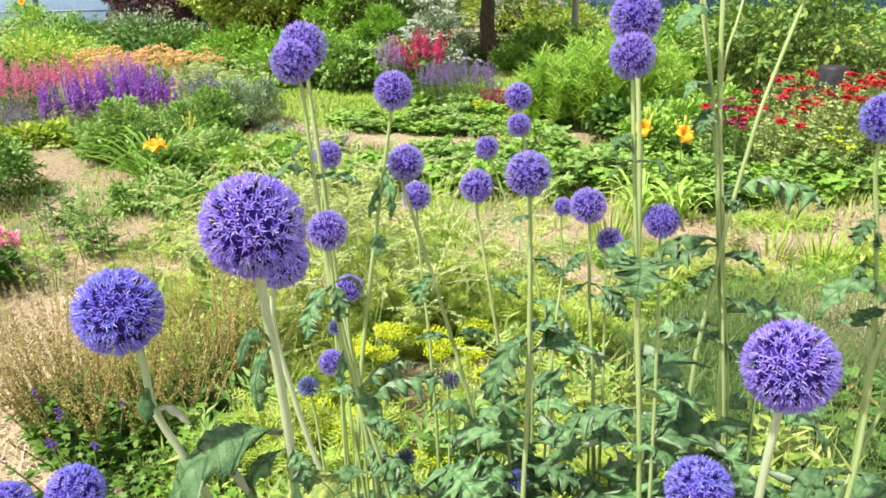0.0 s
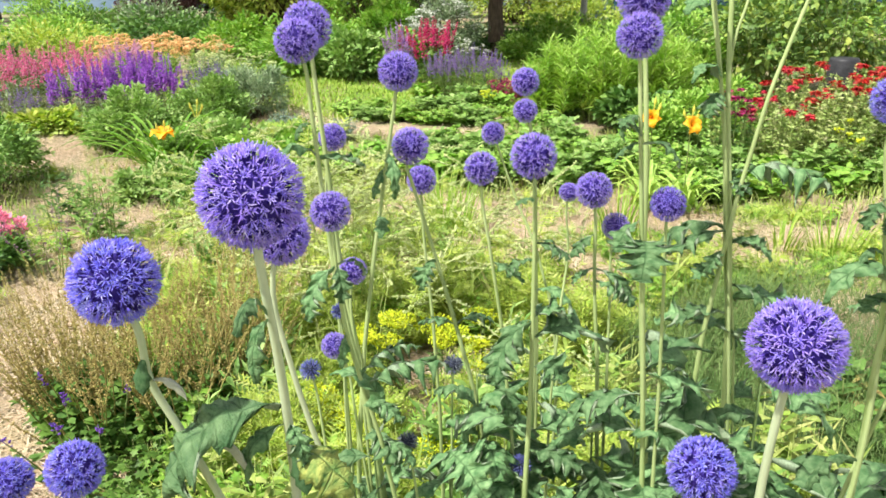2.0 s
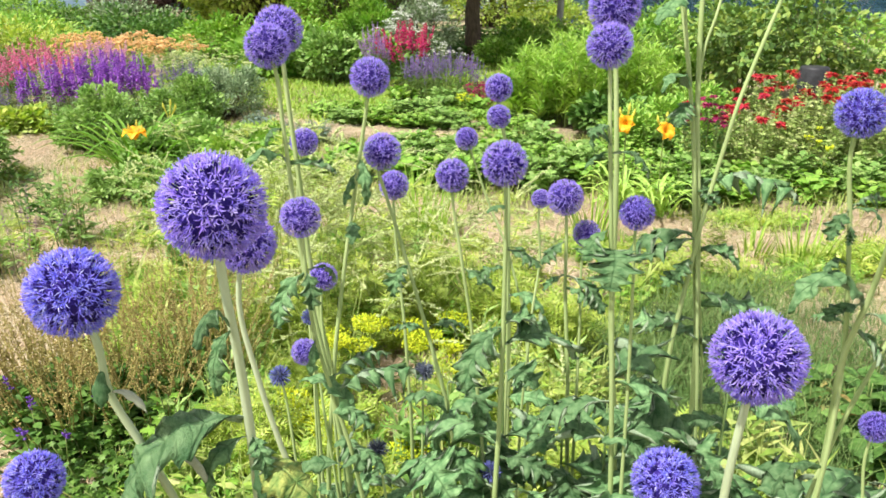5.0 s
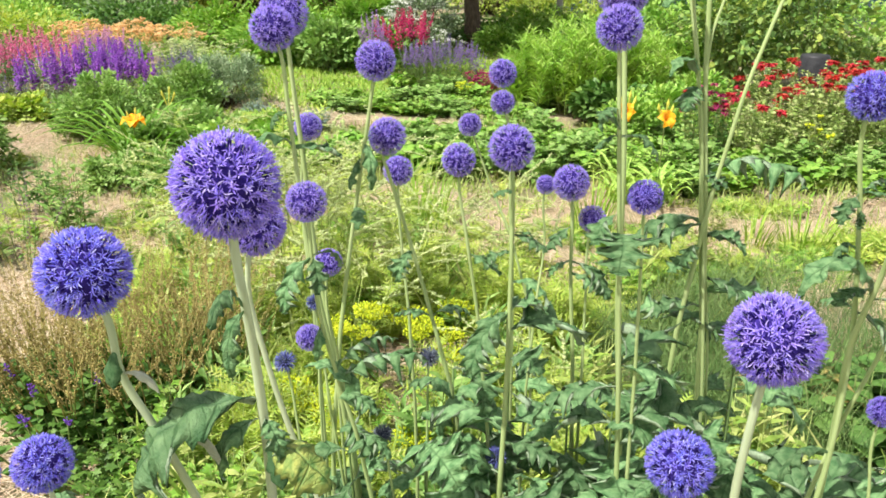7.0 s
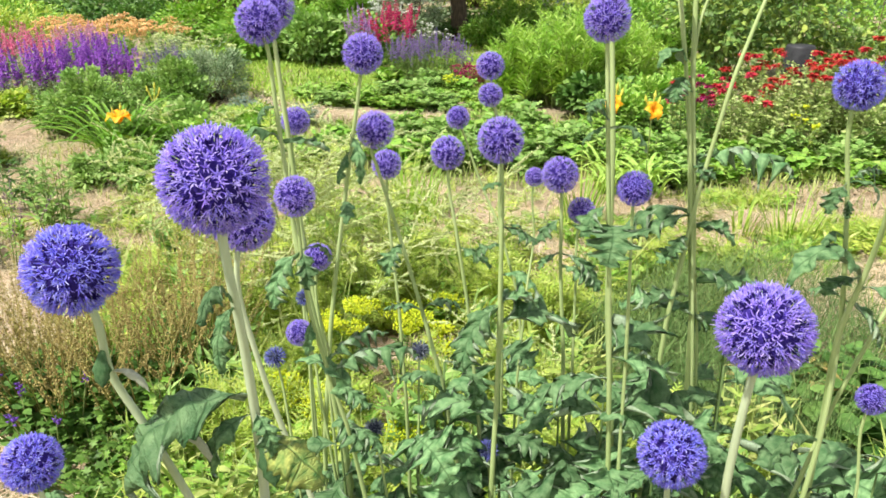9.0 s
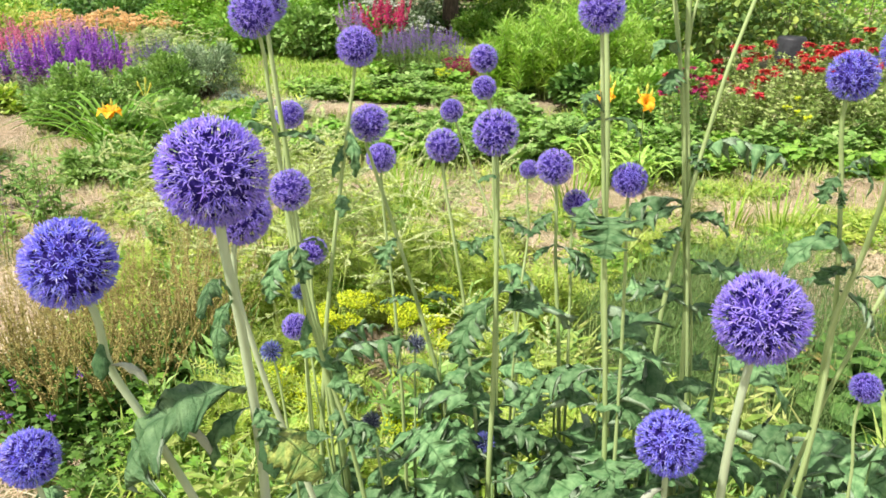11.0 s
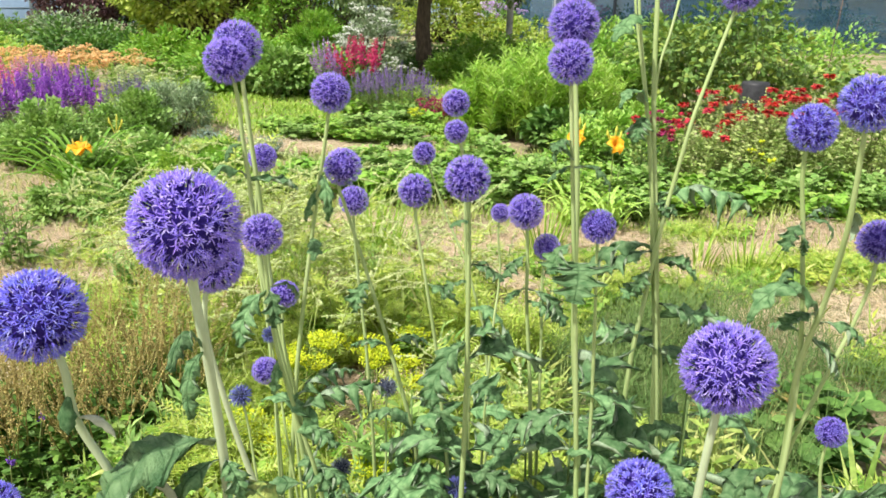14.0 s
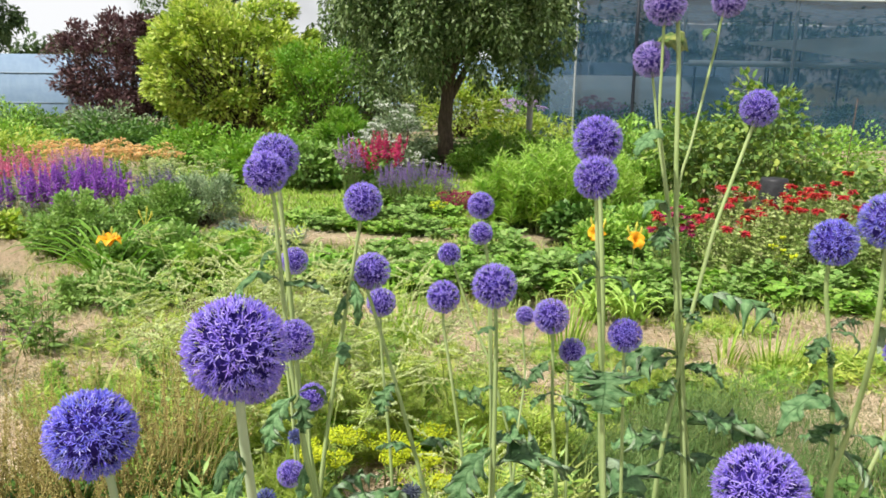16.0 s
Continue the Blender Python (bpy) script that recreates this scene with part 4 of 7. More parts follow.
# ---- beds beyond the path ----
def mixed_hedge():
    """Rows of unnamed greenery that fill the far beds."""
    for x, y, rx, ry, rz, mat, leaf, size, nm, lb in [
        (-9.8, 19.5, 1.0, 0.7, 0.42, M_POTATO, FOLD, 0.1, "perennial_clump", "leafy light green perennial clump before the fence"),
        (-8.0, 17.8, 1.2, 0.8, 0.32, M_WEED_DARK, FOLD, 0.1, "perennial_clump", "leafy light green perennial clump before the fence"),
        (-10.5, 16.5, 1.2, 0.9, 0.28, M_WEED_DARK, FOLD, 0.1, "perennial_clump", "dark green perennial clump in the far bed"),
        (-7.6, 15.4, 1.3, 0.8, 0.25, M_POTATO, FOLD, 0.1, "perennial_clump", "leafy light green perennial clump in the far bed"),
        (-6.2, 17.0, 1.0, 0.6, 0.36, M_GREYLEAF, FOLD, 0.09, "perennial_clump", "grey-green perennial clump beside the golden shrub"),
        (-5.0, 14.6, 1.2, 0.7, 0.30, M_DARKLEAF, OVAL, 0.11, "perennial_clump", "dark green perennial clump in the far bed"),
        (-6.8, 13.3, 1.3, 0.6, 0.24, M_WEED, FOLD, 0.09, "perennial_clump", "leafy light green perennial clump in the far bed"),
        (-3.4, 13.2, 0.9, 0.5, 0.30, M_BRIGHTLEAF, FOLD, 0.10, "perennial_clump", "fresh green leafy clump in the far bed"),
        (-2.2, 12.0, 0.9, 0.5, 0.32, M_BRIGHTLEAF, FOLD, 0.10, "perennial_clump", "fresh green leafy clump in the far bed"),
        (-1.3, 10.6, 0.55, 0.42, 0.30, M_MIDLEAF, FOLD, 0.10, "peony", "fresh green leafy peony clump at the lawn's edge"),
        (-2.0, 10.9, 0.5, 0.4, 0.27, M_BRIGHTLEAF, FOLD, 0.10, "peony", "fresh green leafy peony clump at the lawn's edge"),
        (-0.75, 10.9, 0.4, 0.4, 0.26, M_BRIGHTLEAF, OVAL, 0.11, "peony", "lighter green leafy peony clump at the lawn's edge"),
        (2.0, 14.2, 1.0, 0.7, 0.25, M_BRIGHTLEAF, FOLD, 0.09, "leafy_shrub", "low leafy green shrub behind the apple tree"),
        (1.65, 13.2, 0.5, 0.5, 0.2, M_BRIGHTLEAF, FOLD, 0.08, "leafy_shrub", "low dark green shrub beside the apple trunk"),
        (1.15, 12.4, 0.4, 0.35, 0.16, M_POTATO, FOLD, 0.07, "leafy_shrub", "low leafy green clump beside the apple trunk"),
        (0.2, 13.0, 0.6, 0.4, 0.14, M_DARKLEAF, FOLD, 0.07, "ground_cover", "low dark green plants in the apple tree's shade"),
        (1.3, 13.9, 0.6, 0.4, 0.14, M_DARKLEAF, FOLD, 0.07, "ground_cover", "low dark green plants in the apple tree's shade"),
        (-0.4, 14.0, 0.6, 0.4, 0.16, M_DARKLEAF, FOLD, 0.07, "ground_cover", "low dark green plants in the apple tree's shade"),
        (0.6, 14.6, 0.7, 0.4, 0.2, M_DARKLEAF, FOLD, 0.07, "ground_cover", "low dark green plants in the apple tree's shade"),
        (2.6, 16.2, 1.2, 0.6, 0.34, M_WEED, FOLD, 0.09, "leafy_shrub", "yellow-green leafy clump behind the wooden post"),
        (2.75, 8.9, 0.4, 0.35, 0.3, M_POTATO, FOLD, 0.08, "leafy_shrub", "green leafy clump between the perennial and the raspberries"),
        (2.5, 10.4, 0.7, 0.5, 0.34, M_DARKLEAF, FOLD, 0.09, "leafy_shrub", "dark green leafy clump behind the lime perennial"),
        (3.4, 11.6, 0.8, 0.6, 0.4, M_POTATO, FOLD, 0.09, "leafy_shrub", "green leafy clump before the net house"),
        (5.0, 12.4, 0.9, 0.6, 0.42, M_WEED_DARK, FOLD, 0.09, "leafy_shrub", "dark green leafy clump before the net house"),
        (6.8, 12.0, 1.0, 0.6, 0.42, M_POTATO, FOLD, 0.09, "leafy_shrub", "green leafy clump before the net house"),
        (4.6, 15.4, 1.2, 0.6, 0.34, M_WEED_DARK, FOLD, 0.09, "leafy_shrub", "dark green leafy clump along the net"),
        (7.2, 15.6, 1.3, 0.6, 0.36, M_WEED_DARK, FOLD, 0.09, "leafy_shrub", "dark green leafy clump along the net"),
        (-5.6, 9.8, 0.8, 0.5, 0.26, M_WEED_DARK, FOLD, 0.08, "perennial_clump", "dark green perennial clump behind the pink flowers"),
    ]:
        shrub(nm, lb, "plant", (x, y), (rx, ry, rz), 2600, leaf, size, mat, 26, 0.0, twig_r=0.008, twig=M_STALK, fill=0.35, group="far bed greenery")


mixed_hedge()
for x, y, rx, rz, mat in [(4.5, 18.6, 0.7, 0.42, M_WEED_DARK), (5.9, 18.9, 0.9, 0.5, M_DARKLEAF), (7.6, 19.0, 0.9, 0.46, M_WEED_DARK), (9.4, 19.0, 1.0, 0.5, M_DARKLEAF), (11.4, 19.2, 1.1, 0.5, M_WEED_DARK)]:
    shrub("leafy_shrub", "leafy green plant growing inside the shade net", "shrub", (x, y), (rx, 0.5, rz), 1500, FOLD, 0.11, mat, 24, 0.0, twig_r=0.01, twig=M_STALK, fill=0.3, group="plants in the net house")
for x, y in [(4.4, 17.9), (4.95, 18.0), (6.6, 18.2)]:
    herb("pale_phlox", "tall pale pink phlox clump seen through the net", "flowers", (x, y), 0.34, 20, 1.15, FOLD, 0.09, M_POTATO, 12, flower=umbels(0.09, 24, 0.035), flower_mat=M_PALEPINK, group="plants in the net house")
shrub("white_flowering_shrub", "rounded shrub with small white flower clusters beside the trunk", "shrub", (-0.02, 11.7), (0.52, 0.45, 0.55), 4600, FOLD, 0.06, M_GREYLEAF, 36, 0.0, twig_r=0.012,
      flower=(110, umbels(0.06, 18, 0.026)), flower_mat=M_WHITE)
shrub("feathery_bush", "bright green feathery rounded bush under the tree", "shrub", (-0.85, 12.2), (0.42, 0.4, 0.46), 6000, LANCE, 0.12, M_BRIGHTLEAF, 40, 0.0, twig_r=0.008)
herb("white_flower_clump", "tall yellow-green clump with small white flowers behind the tree", "flowers", (2.0, 17.0), 0.8, 34, 1.0, FOLD, 0.1, M_WEED, 22, flower=umbels(0.03, 10, 0.02), flower_mat=M_WHITE)
herb("lilac_phlox", "tall clump of pale lilac phlox behind the tree", "flowers", (2.75, 17.6), 0.5, 24, 1.15, FOLD, 0.09, M_POTATO, 12, flower=umbels(0.1, 26, 0.035), flower_mat=M_LILAC)
herb("yellow_coneflower", "clump of yellow daisies behind the tree", "flowers", (2.0, 14.6), 0.35, 22, 0.9, FOLD, 0.08, M_WEED, 10, flower=umbels(0.035, 12, 0.03), flower_mat=M_YELLOW)
herb("white_daisies", "loose white daisies beneath the apple tree", "flowers", (0.15, 10.3), 0.4, 40, 0.5, LANCE, 0.07, M_DARKLEAF, 9, flower=umbels(0.022, 8, 0.018), flower_mat=M_WHITE)
herb("red_astilbe", "bright crimson-red flower plumes in the far bed", "flowers", (-0.28, 10.0), 0.36, 30, 0.66, LOBED, 0.09, M_DARKLEAF, 9, flower=spikes(0.30, 50, 0.034, 0.036), flower_mat=M_MAGENTA)
herb("pink_spike_flower", "pale purple-pink flower spikes beside the crimson plumes", "flowers", (-0.62, 9.9), 0.2, 34, 0.62, LANCE, 0.08, M_DARKLEAF, 9, flower=spikes(0.26, 26, 0.024, 0.02), flower_mat=M_VIOLET)
herb("lavender", "grey-purple lavender-like flower spikes at the lawn", "flowers", (0.27, 9.05), 0.44, 100, 0.44, LANCE, 0.07, M_WEED_DARK, 12, flower=spikes(0.2, 22, 0.02, 0.016), flower_mat=M_LAV, lean=0.85, bend=0.05)
herb("lavender", "grey-purple lavender-like flower spikes at the lawn", "flowers", (-0.05, 9.3), 0.25, 50, 0.4, LANCE, 0.07, M_WEED_DARK, 12, flower=spikes(0.2, 22, 0.02, 0.016), flower_mat=M_LAV, lean=0.85, bend=0.05)
herb("wine_red_flower", "low wine-red flowering plant beside the lavender", "flowers", (0.66, 8.75), 0.22, 40, 0.24, FOLD, 0.05, M_PURPRED, 12, flower=umbels(0.03, 12, 0.02), flower_mat=M_PURPRED)
herb("yellow_flower", "small yellow-flowered plant at the bed's edge", "flowers", (0.42, 8.3), 0.1, 9, 0.2, FOLD, 0.06, M_POTATO, 8, flower=umbels(0.03, 12, 0.02), flower_mat=M_YELLOW)

for x, y, s, n in [(-3.25, 7.9, 0.42, 46), (-3.65, 7.75, 0.32, 30), (-2.95, 7.95, 0.28, 22), (-3.35, 8.3, 0.4, 36)]:
    herb("salvia", "dense clump of violet-purple salvia flower spikes", "flowers", (x, y), s, n, 0.47, LANCE, 0.075, M_GREYLEAF, 16, flower=spikes(0.3, 46, 0.029, 0.007), flower_mat=M_SALVIA, lean=0.92, bend=0.05, group="salvia bed")
for x, y, s, n, lo in [(-4.6, 8.4, 0.45, 60, .56), (-4.1, 8.6, 0.3, 34, .54), (-5.2, 8.9, 0.5, 60, .58), (-4.4, 9.1, 0.45, 50, .56)]:
    herb("pink_astilbe", "crimson-pink flower plumes over grey-green leaves", "flowers", (x, y), s, n, lo, LANCE, 0.09, M_GREYLEAF, 12, flower=spikes(0.2, 26, 0.026, 0.035), flower_mat=M_PINK, lean=0.9, bend=0.05, group="pink flower bed")
herb("pale_pink_flower", "hazy pale pink flower spikes behind the salvia", "flowers", (-3.95, 9.7), 0.36, 60, 0.55, LANCE, 0.08, M_GREYLEAF, 10, flower=spikes(0.18, 24, 0.025, 0.03), flower_mat=M_PALEPINK)
for x, y, s in [(-4.5, 11.0, 0.4), (-3.95, 10.8, 0.36), (-3.45, 11.1, 0.42), (-4.9, 11.5, 0.45), (-4.1, 11.5, 0.45)]:
    herb("orange_yarrow", "flat orange flower heads in a wide clump", "flowers", (x, y), s, 24, 0.38 + 0.3 * s, LANCE, 0.09, M_POTATO, 30, flower=umbels(0.08, 26, 0.03), flower_mat=M_ORANGE, group="orange flower bed")
for x, y, s in [(-2.75, 9.2, 0.3), (-2.3, 9.3, 0.3), (-2.95, 9.9, 0.25)]:
    herb("cream_yarrow", "pale cream flat flower heads over grey leaves", "flowers", (x, y), s, 14, 0.52, LANCE, 0.10, M_SANTOLINA, 40, flower=umbels(0.045, 18, 0.02), flower_mat=M_CREAM, group="cream flowers")
herb("blue_spike_flower", "short dull-blue flower spikes between the beds", "flowers", (-2.62, 8.5), 0.25, 40, 0.42, LANCE, 0.07, M_GREYLEAF, 10, flower=spikes(0.16, 18, 0.02, 0.014), flower_mat=M_LAV, lean=0.85, bend=0.05)
shrub("santolina", "rounded silvery green fine-leaved bush beside the lawn", "shrub", (-2.0, 8.05), (0.36, 0.32, 0.25), 7500, LANCE, 0.055, M_SANTOLINA, 60, 0.0, twig_r=0.005, rough=(0.7, 1.03))
shrub("santolina", "rounded silvery green fine-leaved bush beside the lawn", "shrub", (-2.35, 8.0), (0.27, 0.27, 0.19), 4200, LANCE, 0.055, M_SANTOLINA, 44, 0.0, twig_r=0.005)
shrub("round_bush", "rounded light green leafy bush beside the daylilies", "shrub", (-2.62, 6.5), (0.40, 0.36, 0.25), 8000, FOLD, 0.045, M_MIDLEAF, 60, 0.0, twig_r=0.005)
shrub("round_bush", "rounded green bush with fine leaves behind the daylilies", "shrub", (-2.15, 7.15), (0.32, 0.3, 0.24), 6000, FOLD, 0.045, M_MIDLEAF, 44, 0.0, twig_r=0.005)
shrub("low_green_bush", "low dense green bush beside the straw path", "shrub", (-1.75, 5.65), (0.42, 0.34, 0.19), 6000, LOBED, 0.05, M_MIDLEAF, 50, 0.0, twig_r=0.004)
shrub("low_green_bush", "low dense green bush beside the straw path", "shrub", (-1.25, 5.35), (0.34, 0.30, 0.17), 5000, LOBED, 0.05, M_POTATO, 44, 0.0, twig_r=0.004)
shrub("low_green_bush", "low green plant at the foot of the daylily", "shrub", (-1.85, 5.0), (0.36, 0.24, 0.13), 3600, FOLD, 0.045, M_MIDLEAF, 36, 0.0, twig_r=0.004)
shrub("low_green_bush", "low dense green bush near the grey-blue plants", "shrub", (-1.3, 6.2), (0.3, 0.25, 0.14), 3600, FOLD, 0.045, M_POTATO, 36, 0.0, twig_r=0.004)
for x, y, s in [(-1.35, 7.0, .2), (-1.0, 6.85, .2), (-1.55, 7.25, .18)]:
    herb("grey_blue_plant", "low mat of grey-blue leaves beside the path", "plant", (x, y), s, 40, 0.2, LANCE, 0.07, M_BLUELEAF, 14, group="grey-blue plants")
shrub("hydrangea_leaf_bush", "leafy green bush with rounded leaves at the path", "shrub", (-3.3, 5.4), (0.42, 0.36, 0.24), 6200, OVAL, 0.042, M_MIDLEAF, 44, 0.0, twig_r=0.005)
shrub("yellowish_plant", "low yellow-green plant before the pink bed", "plant", (-3.75, 7.1), (0.42, 0.25, 0.11), 2400, OVAL, 0.07, M_WEED, 30, 0.0, twig_r=0.004)
herb("speedwell", "pale blue-grey flower spikes before the pink bed", "flowers", (-4.05, 7.4), 0.3, 36, 0.34, LANCE, 0.06, M_GREYLEAF, 10, flower=spikes(0.14, 18, 0.018, 0.014), flower_mat=M_LAV, lean=0.85, bend=0.05)
herb("larkspur_stems", "upright green leafy stems beside the straw path", "plant", (-1.95, 4.15), 0.16, 13, 0.5, LANCE, 0.10, M_MIDLEAF, 24, lean=0.7)
herb("larkspur_stems", "upright green leafy stems beside the straw path", "plant", (-2.35, 4.5), 0.16, 8, 0.38, LANCE, 0.10, M_DARKLEAF, 24, lean=0.7)
herb("violet_sage", "faded violet sage spikes beside the path", "flowers", (-2.05, 3.75), 0.28, 14, 0.32, LANCE, 0.07, M_MIDLEAF, 10, flower=spikes(0.2, 16, 0.014, 0.008), flower_mat=M_MAUVE)
herb("pink_phlox", "low clump of bright pink phlox flowers", "flowers", (-2.36, 3.85), 0.13, 26, 0.28, FOLD, 0.06, M_DARKLEAF, 14, flower=umbels(0.045, 20, 0.028, shape=CHIP), flower_mat=M_PHLOX)
shrub("low_green_bush", "low dark green plant under the pink phlox", "plant", (-2.45, 3.6), (0.28, 0.25, 0.12), 2600, FOLD, 0.05, M_DARKLEAF, 30, 0.0, twig_r=0.004)


# ---- daylilies ----
PETAL_RINGS = 6


def lily_flower(daylily_ob, at, size, face):
    """Six recurved petals round a throat."""
    f = unit(np.array(face, float))
    side = unit(np.cross(f, (0.2, 0.1, 1.0)))
    oth = np.cross(f, side)
    throat = Pile()
    tube(throat, [np.array(at) - f * size * 0.1, np.array(at) + f * size * 0.05, np.array(at) + f * size * 0.16], [size * 0.05, size * 0.09, size * 0.12], 8, False)
    bloom = part("bloom", throat.mesh("bloom", M_LILY), daylily_ob, "orange trumpet-shaped bloom")
    for k in range(6):
        a = k * np.pi / 3 + (0.15 if k % 2 else 0)
        r = math.cos(a) * side + math.sin(a) * oth
        w = np.cross(f, r)
        wide = size * (0.46 if k % 2 else 0.6)
        rows = []
        for t in np.linspace(0, 1, PETAL_RINGS):
            out = size * (0.05 + 0.95 * t ** 1.1)
            up = size * (0.6 * math.sin(t * 2.5) - 0.1 * t ** 3)
            wd = wide * math.sin(np.pi * min(0.98, 0.12 + 0.86 * t)) * 0.9
            m = np.array(at) + r * out + f * up
            rows += [m - w * wd + f * wd * 0.35, m, m + w * wd + f * wd * 0.35]
        tri = []
        for i in range(PETAL_RINGS - 1):
            for j in range(2):
                p = 3 * i + j
                tri += [(p, p + 1, p + 4), (p, p + 4, p + 3)]
        petal = Pile()
        petal.add(rows, tri)
        part("petal", petal.mesh("petal", M_LILY), bloom)


def daylily(label, at, blooms, n=70, length=0.6, mat=M_POTATO):
    """Arching strap leaves with a few blooms on bare stalks."""
    ob = thing("daylily", (at[0], at[1], 0), label, "flowers", "daylilies")
    for _ in range(n):
        q = Pile()
        a, L = RNG.uniform(0, 2 * np.pi), length * RNG.uniform(0.6, 1.15)
        o = np.array((math.cos(a), math.sin(a), 0))
        s = np.array((-math.sin(a), math.cos(a), 0))
        b = np.array((*RNG.normal(0, 0.05, 2), 0))
        up, out = RNG.uniform(0.55, 0.85), RNG.uniform(0.35, 0.8)
        rows = []
        for t in np.linspace(0, 1, 7):
            m = b + o * (L * out * t) + np.array((0, 0, L * (up * t * 1.6 - up * 1.1 * t * t)))
            wd = 0.014 * (1 - t ** 2.5) + 0.0006
            rows += [m - s * wd + (0, 0, wd * .7), m, m + s * wd + (0, 0, wd * .7)]
        tri = []
        for i in range(6):
            for j in range(2):
                p = 3 * i + j
                tri += [(p, p + 1, p + 4), (p, p + 4, p + 3)]
        q.add(rows, tri)
        part("strap_leaf", q.mesh("strap_leaf", mat), ob)
    for (x, y, z), size, face in blooms:
        loc = np.array((x - at[0], y - at[1], z))
        foot = np.array((*(loc[:2] * 0.2), 0))
        p = Pile()
        tube(p, curve_pts([foot, (foot + loc) / 2 + (0, 0, 0.08), loc], 5), 0.004, 5)
        part("flower_stalk", p.mesh("flower_stalk", M_STALK), ob)
        if size > 0.03:
            lily_flower(ob, loc, size, face)
        p = Pile()
        for dx, dz in ((0.035, 0.05), (-0.03, 0.06), (0.012, 0.085)):
            b = loc + (dx, 0.02, dz - 0.01)
            tube(p, [b - (dx * .8, 0.02, dz), b, b + (dx * 0.3, 0, 0.02), b + (dx * 0.4, 0, 0.05)], [0.002, 0.005, 0.010, 0.001], 6)
        part("bud", p.mesh("bud", M_LILYBUD), ob, "slim yellow-green flower bud")


daylily("orange daylily with arching strap leaves beside the path", (-2.05, 5.45), [((-1.94, 5.2, 0.39), 0.09, (0.1, -0.12, 1.0)), ((-1.83, 5.6, 0.46), 0.028, (0.2, -0.4, 0.9))], 52, 0.98, M_BRIGHTLEAF)
daylily("orange daylily with strap leaves in the vegetable row", (1.24, 4.72), [((1.20, 4.6, 0.60), 0.06, (-0.5, -0.8, 0.2))], 36, 0.5)
daylily("orange daylily with strap leaves beside the monarda", (1.46, 4.7), [((1.43, 4.6, 0.55), 0.062, (0.25, -0.75, 0.45))], 36, 0.5)
daylily("small orange lily far off near the fence", (-9.7, 19.2), [((-9.75, 19.0, 0.97), 0.09, (0.1, -0.8, 0.5))], 20, 0.6)


# ---- right side: tall green bush, raspberries, monarda ----
for x, y, s, n, h in [(1.1, 7.75, 0.36, 44, 0.72), (1.5, 7.6, 0.36, 46, 0.80), (1.95, 7.6, 0.36, 46, 0.82), (2.2, 7.9, 0.34, 36, 0.76), (1.45, 8.2, 0.45, 46, 0.88), (1.9, 8.25, 0.45, 46, 0.9)]:
    herb("tall_green_perennial", "tall bushy lime-green leafy perennial", "plant", (x, y), s, n, h, SLIM, 0.17, M_LIME, 70, lean=0.6, low=0.12, high=1.0, rise=0.9, joined=True, group="lime perennials")
shrub("dark_leaf_plant", "dark glossy leafy plant at the bed's foot", "plant", (1.75, 7.1), (0.35, 0.2, 0.16), 1700, OVAL, 0.09, M_DARKLEAF, 26, 0.0, twig=M_STALK, twig_r=0.004)
for x, y, rx, rz, n in [(3.3, 8.6, 0.45, 0.56, 950), (4.15, 8.5, 0.5, 0.68, 1050), (5.0, 8.9, 0.5, 0.28, 500), (5.8, 8.8, 0.5, 0.24, 450), (3.75, 9.3, 0.5, 0.46, 700)]:
    shrub("raspberry_bush", "raspberry bush with yellow-green leaves before the net house", "shrub", (x, y), (rx, 0.45, rz), int(n * 1.5), OVAL, 0.092, M_RASP, 30, 0.05, twig=M_STALK, twig_r=0.008, droop=0.45, fill=0.1, rough=(0.4, 1.25), group="raspberries")
for x, y, s, n, h in [(2.15, 5.75, 0.26, 7, 0.60), (2.5, 5.7, 0.32, 6, 0.63), (2.9, 5.75, 0.32, 7, 0.67), (3.3, 5.95, 0.32, 8, 0.72), (2.7, 6.1, 0.34, 9, 0.70), (3.1, 6.2, 0.34, 12, 0.74), (3.55, 6.15, 0.32, 11, 0.77)]:
    herb("monarda", "red monarda with ragged flower heads on leafy stems", "flowers", (x, y), s, n, h, FOLD, 0.06, M_MONARDA, 60, flower=shaggy(0.055, 52), flower_mat=M_RED, lean=0.8, group="red monarda bed", low=0.15)
for x, y, s, h in [(2.6, 5.55, 0.4, 0.56), (3.2, 5.6, 0.4, 0.6), (3.75, 5.8, 0.4, 0.64), (2.9, 6.0, 0.45, 0.68), (3.55, 6.2, 0.45, 0.72), (4.1, 6.1, 0.4, 0.7)]:
    herb("monarda_foliage", "yellow-green leafy monarda stems not yet in flower", "plant", (x, y), s, 40, h, FOLD, 0.065, M_MONARDA, 40, lean=0.85, low=0.1, high=1.0, joined=True, group="red monarda bed")
herb("wine_red_monarda", "dark wine-red monarda at the bed's corner", "flowers", (2.02, 5.5), 0.13, 16, 0.62, FOLD, 0.06, M_DARKLEAF, 20, flower=shaggy(0.04, 26), flower_mat=M_PURPRED, lean=0.75)
herb("yellow_flower", "small yellow-flowered plant amid the monarda", "flowers", (2.75, 5.3), 0.08, 6, 0.44, FOLD, 0.05, M_WEED, 12, flower=umbels(0.025, 14, 0.02), flower_mat=M_YELLOW)
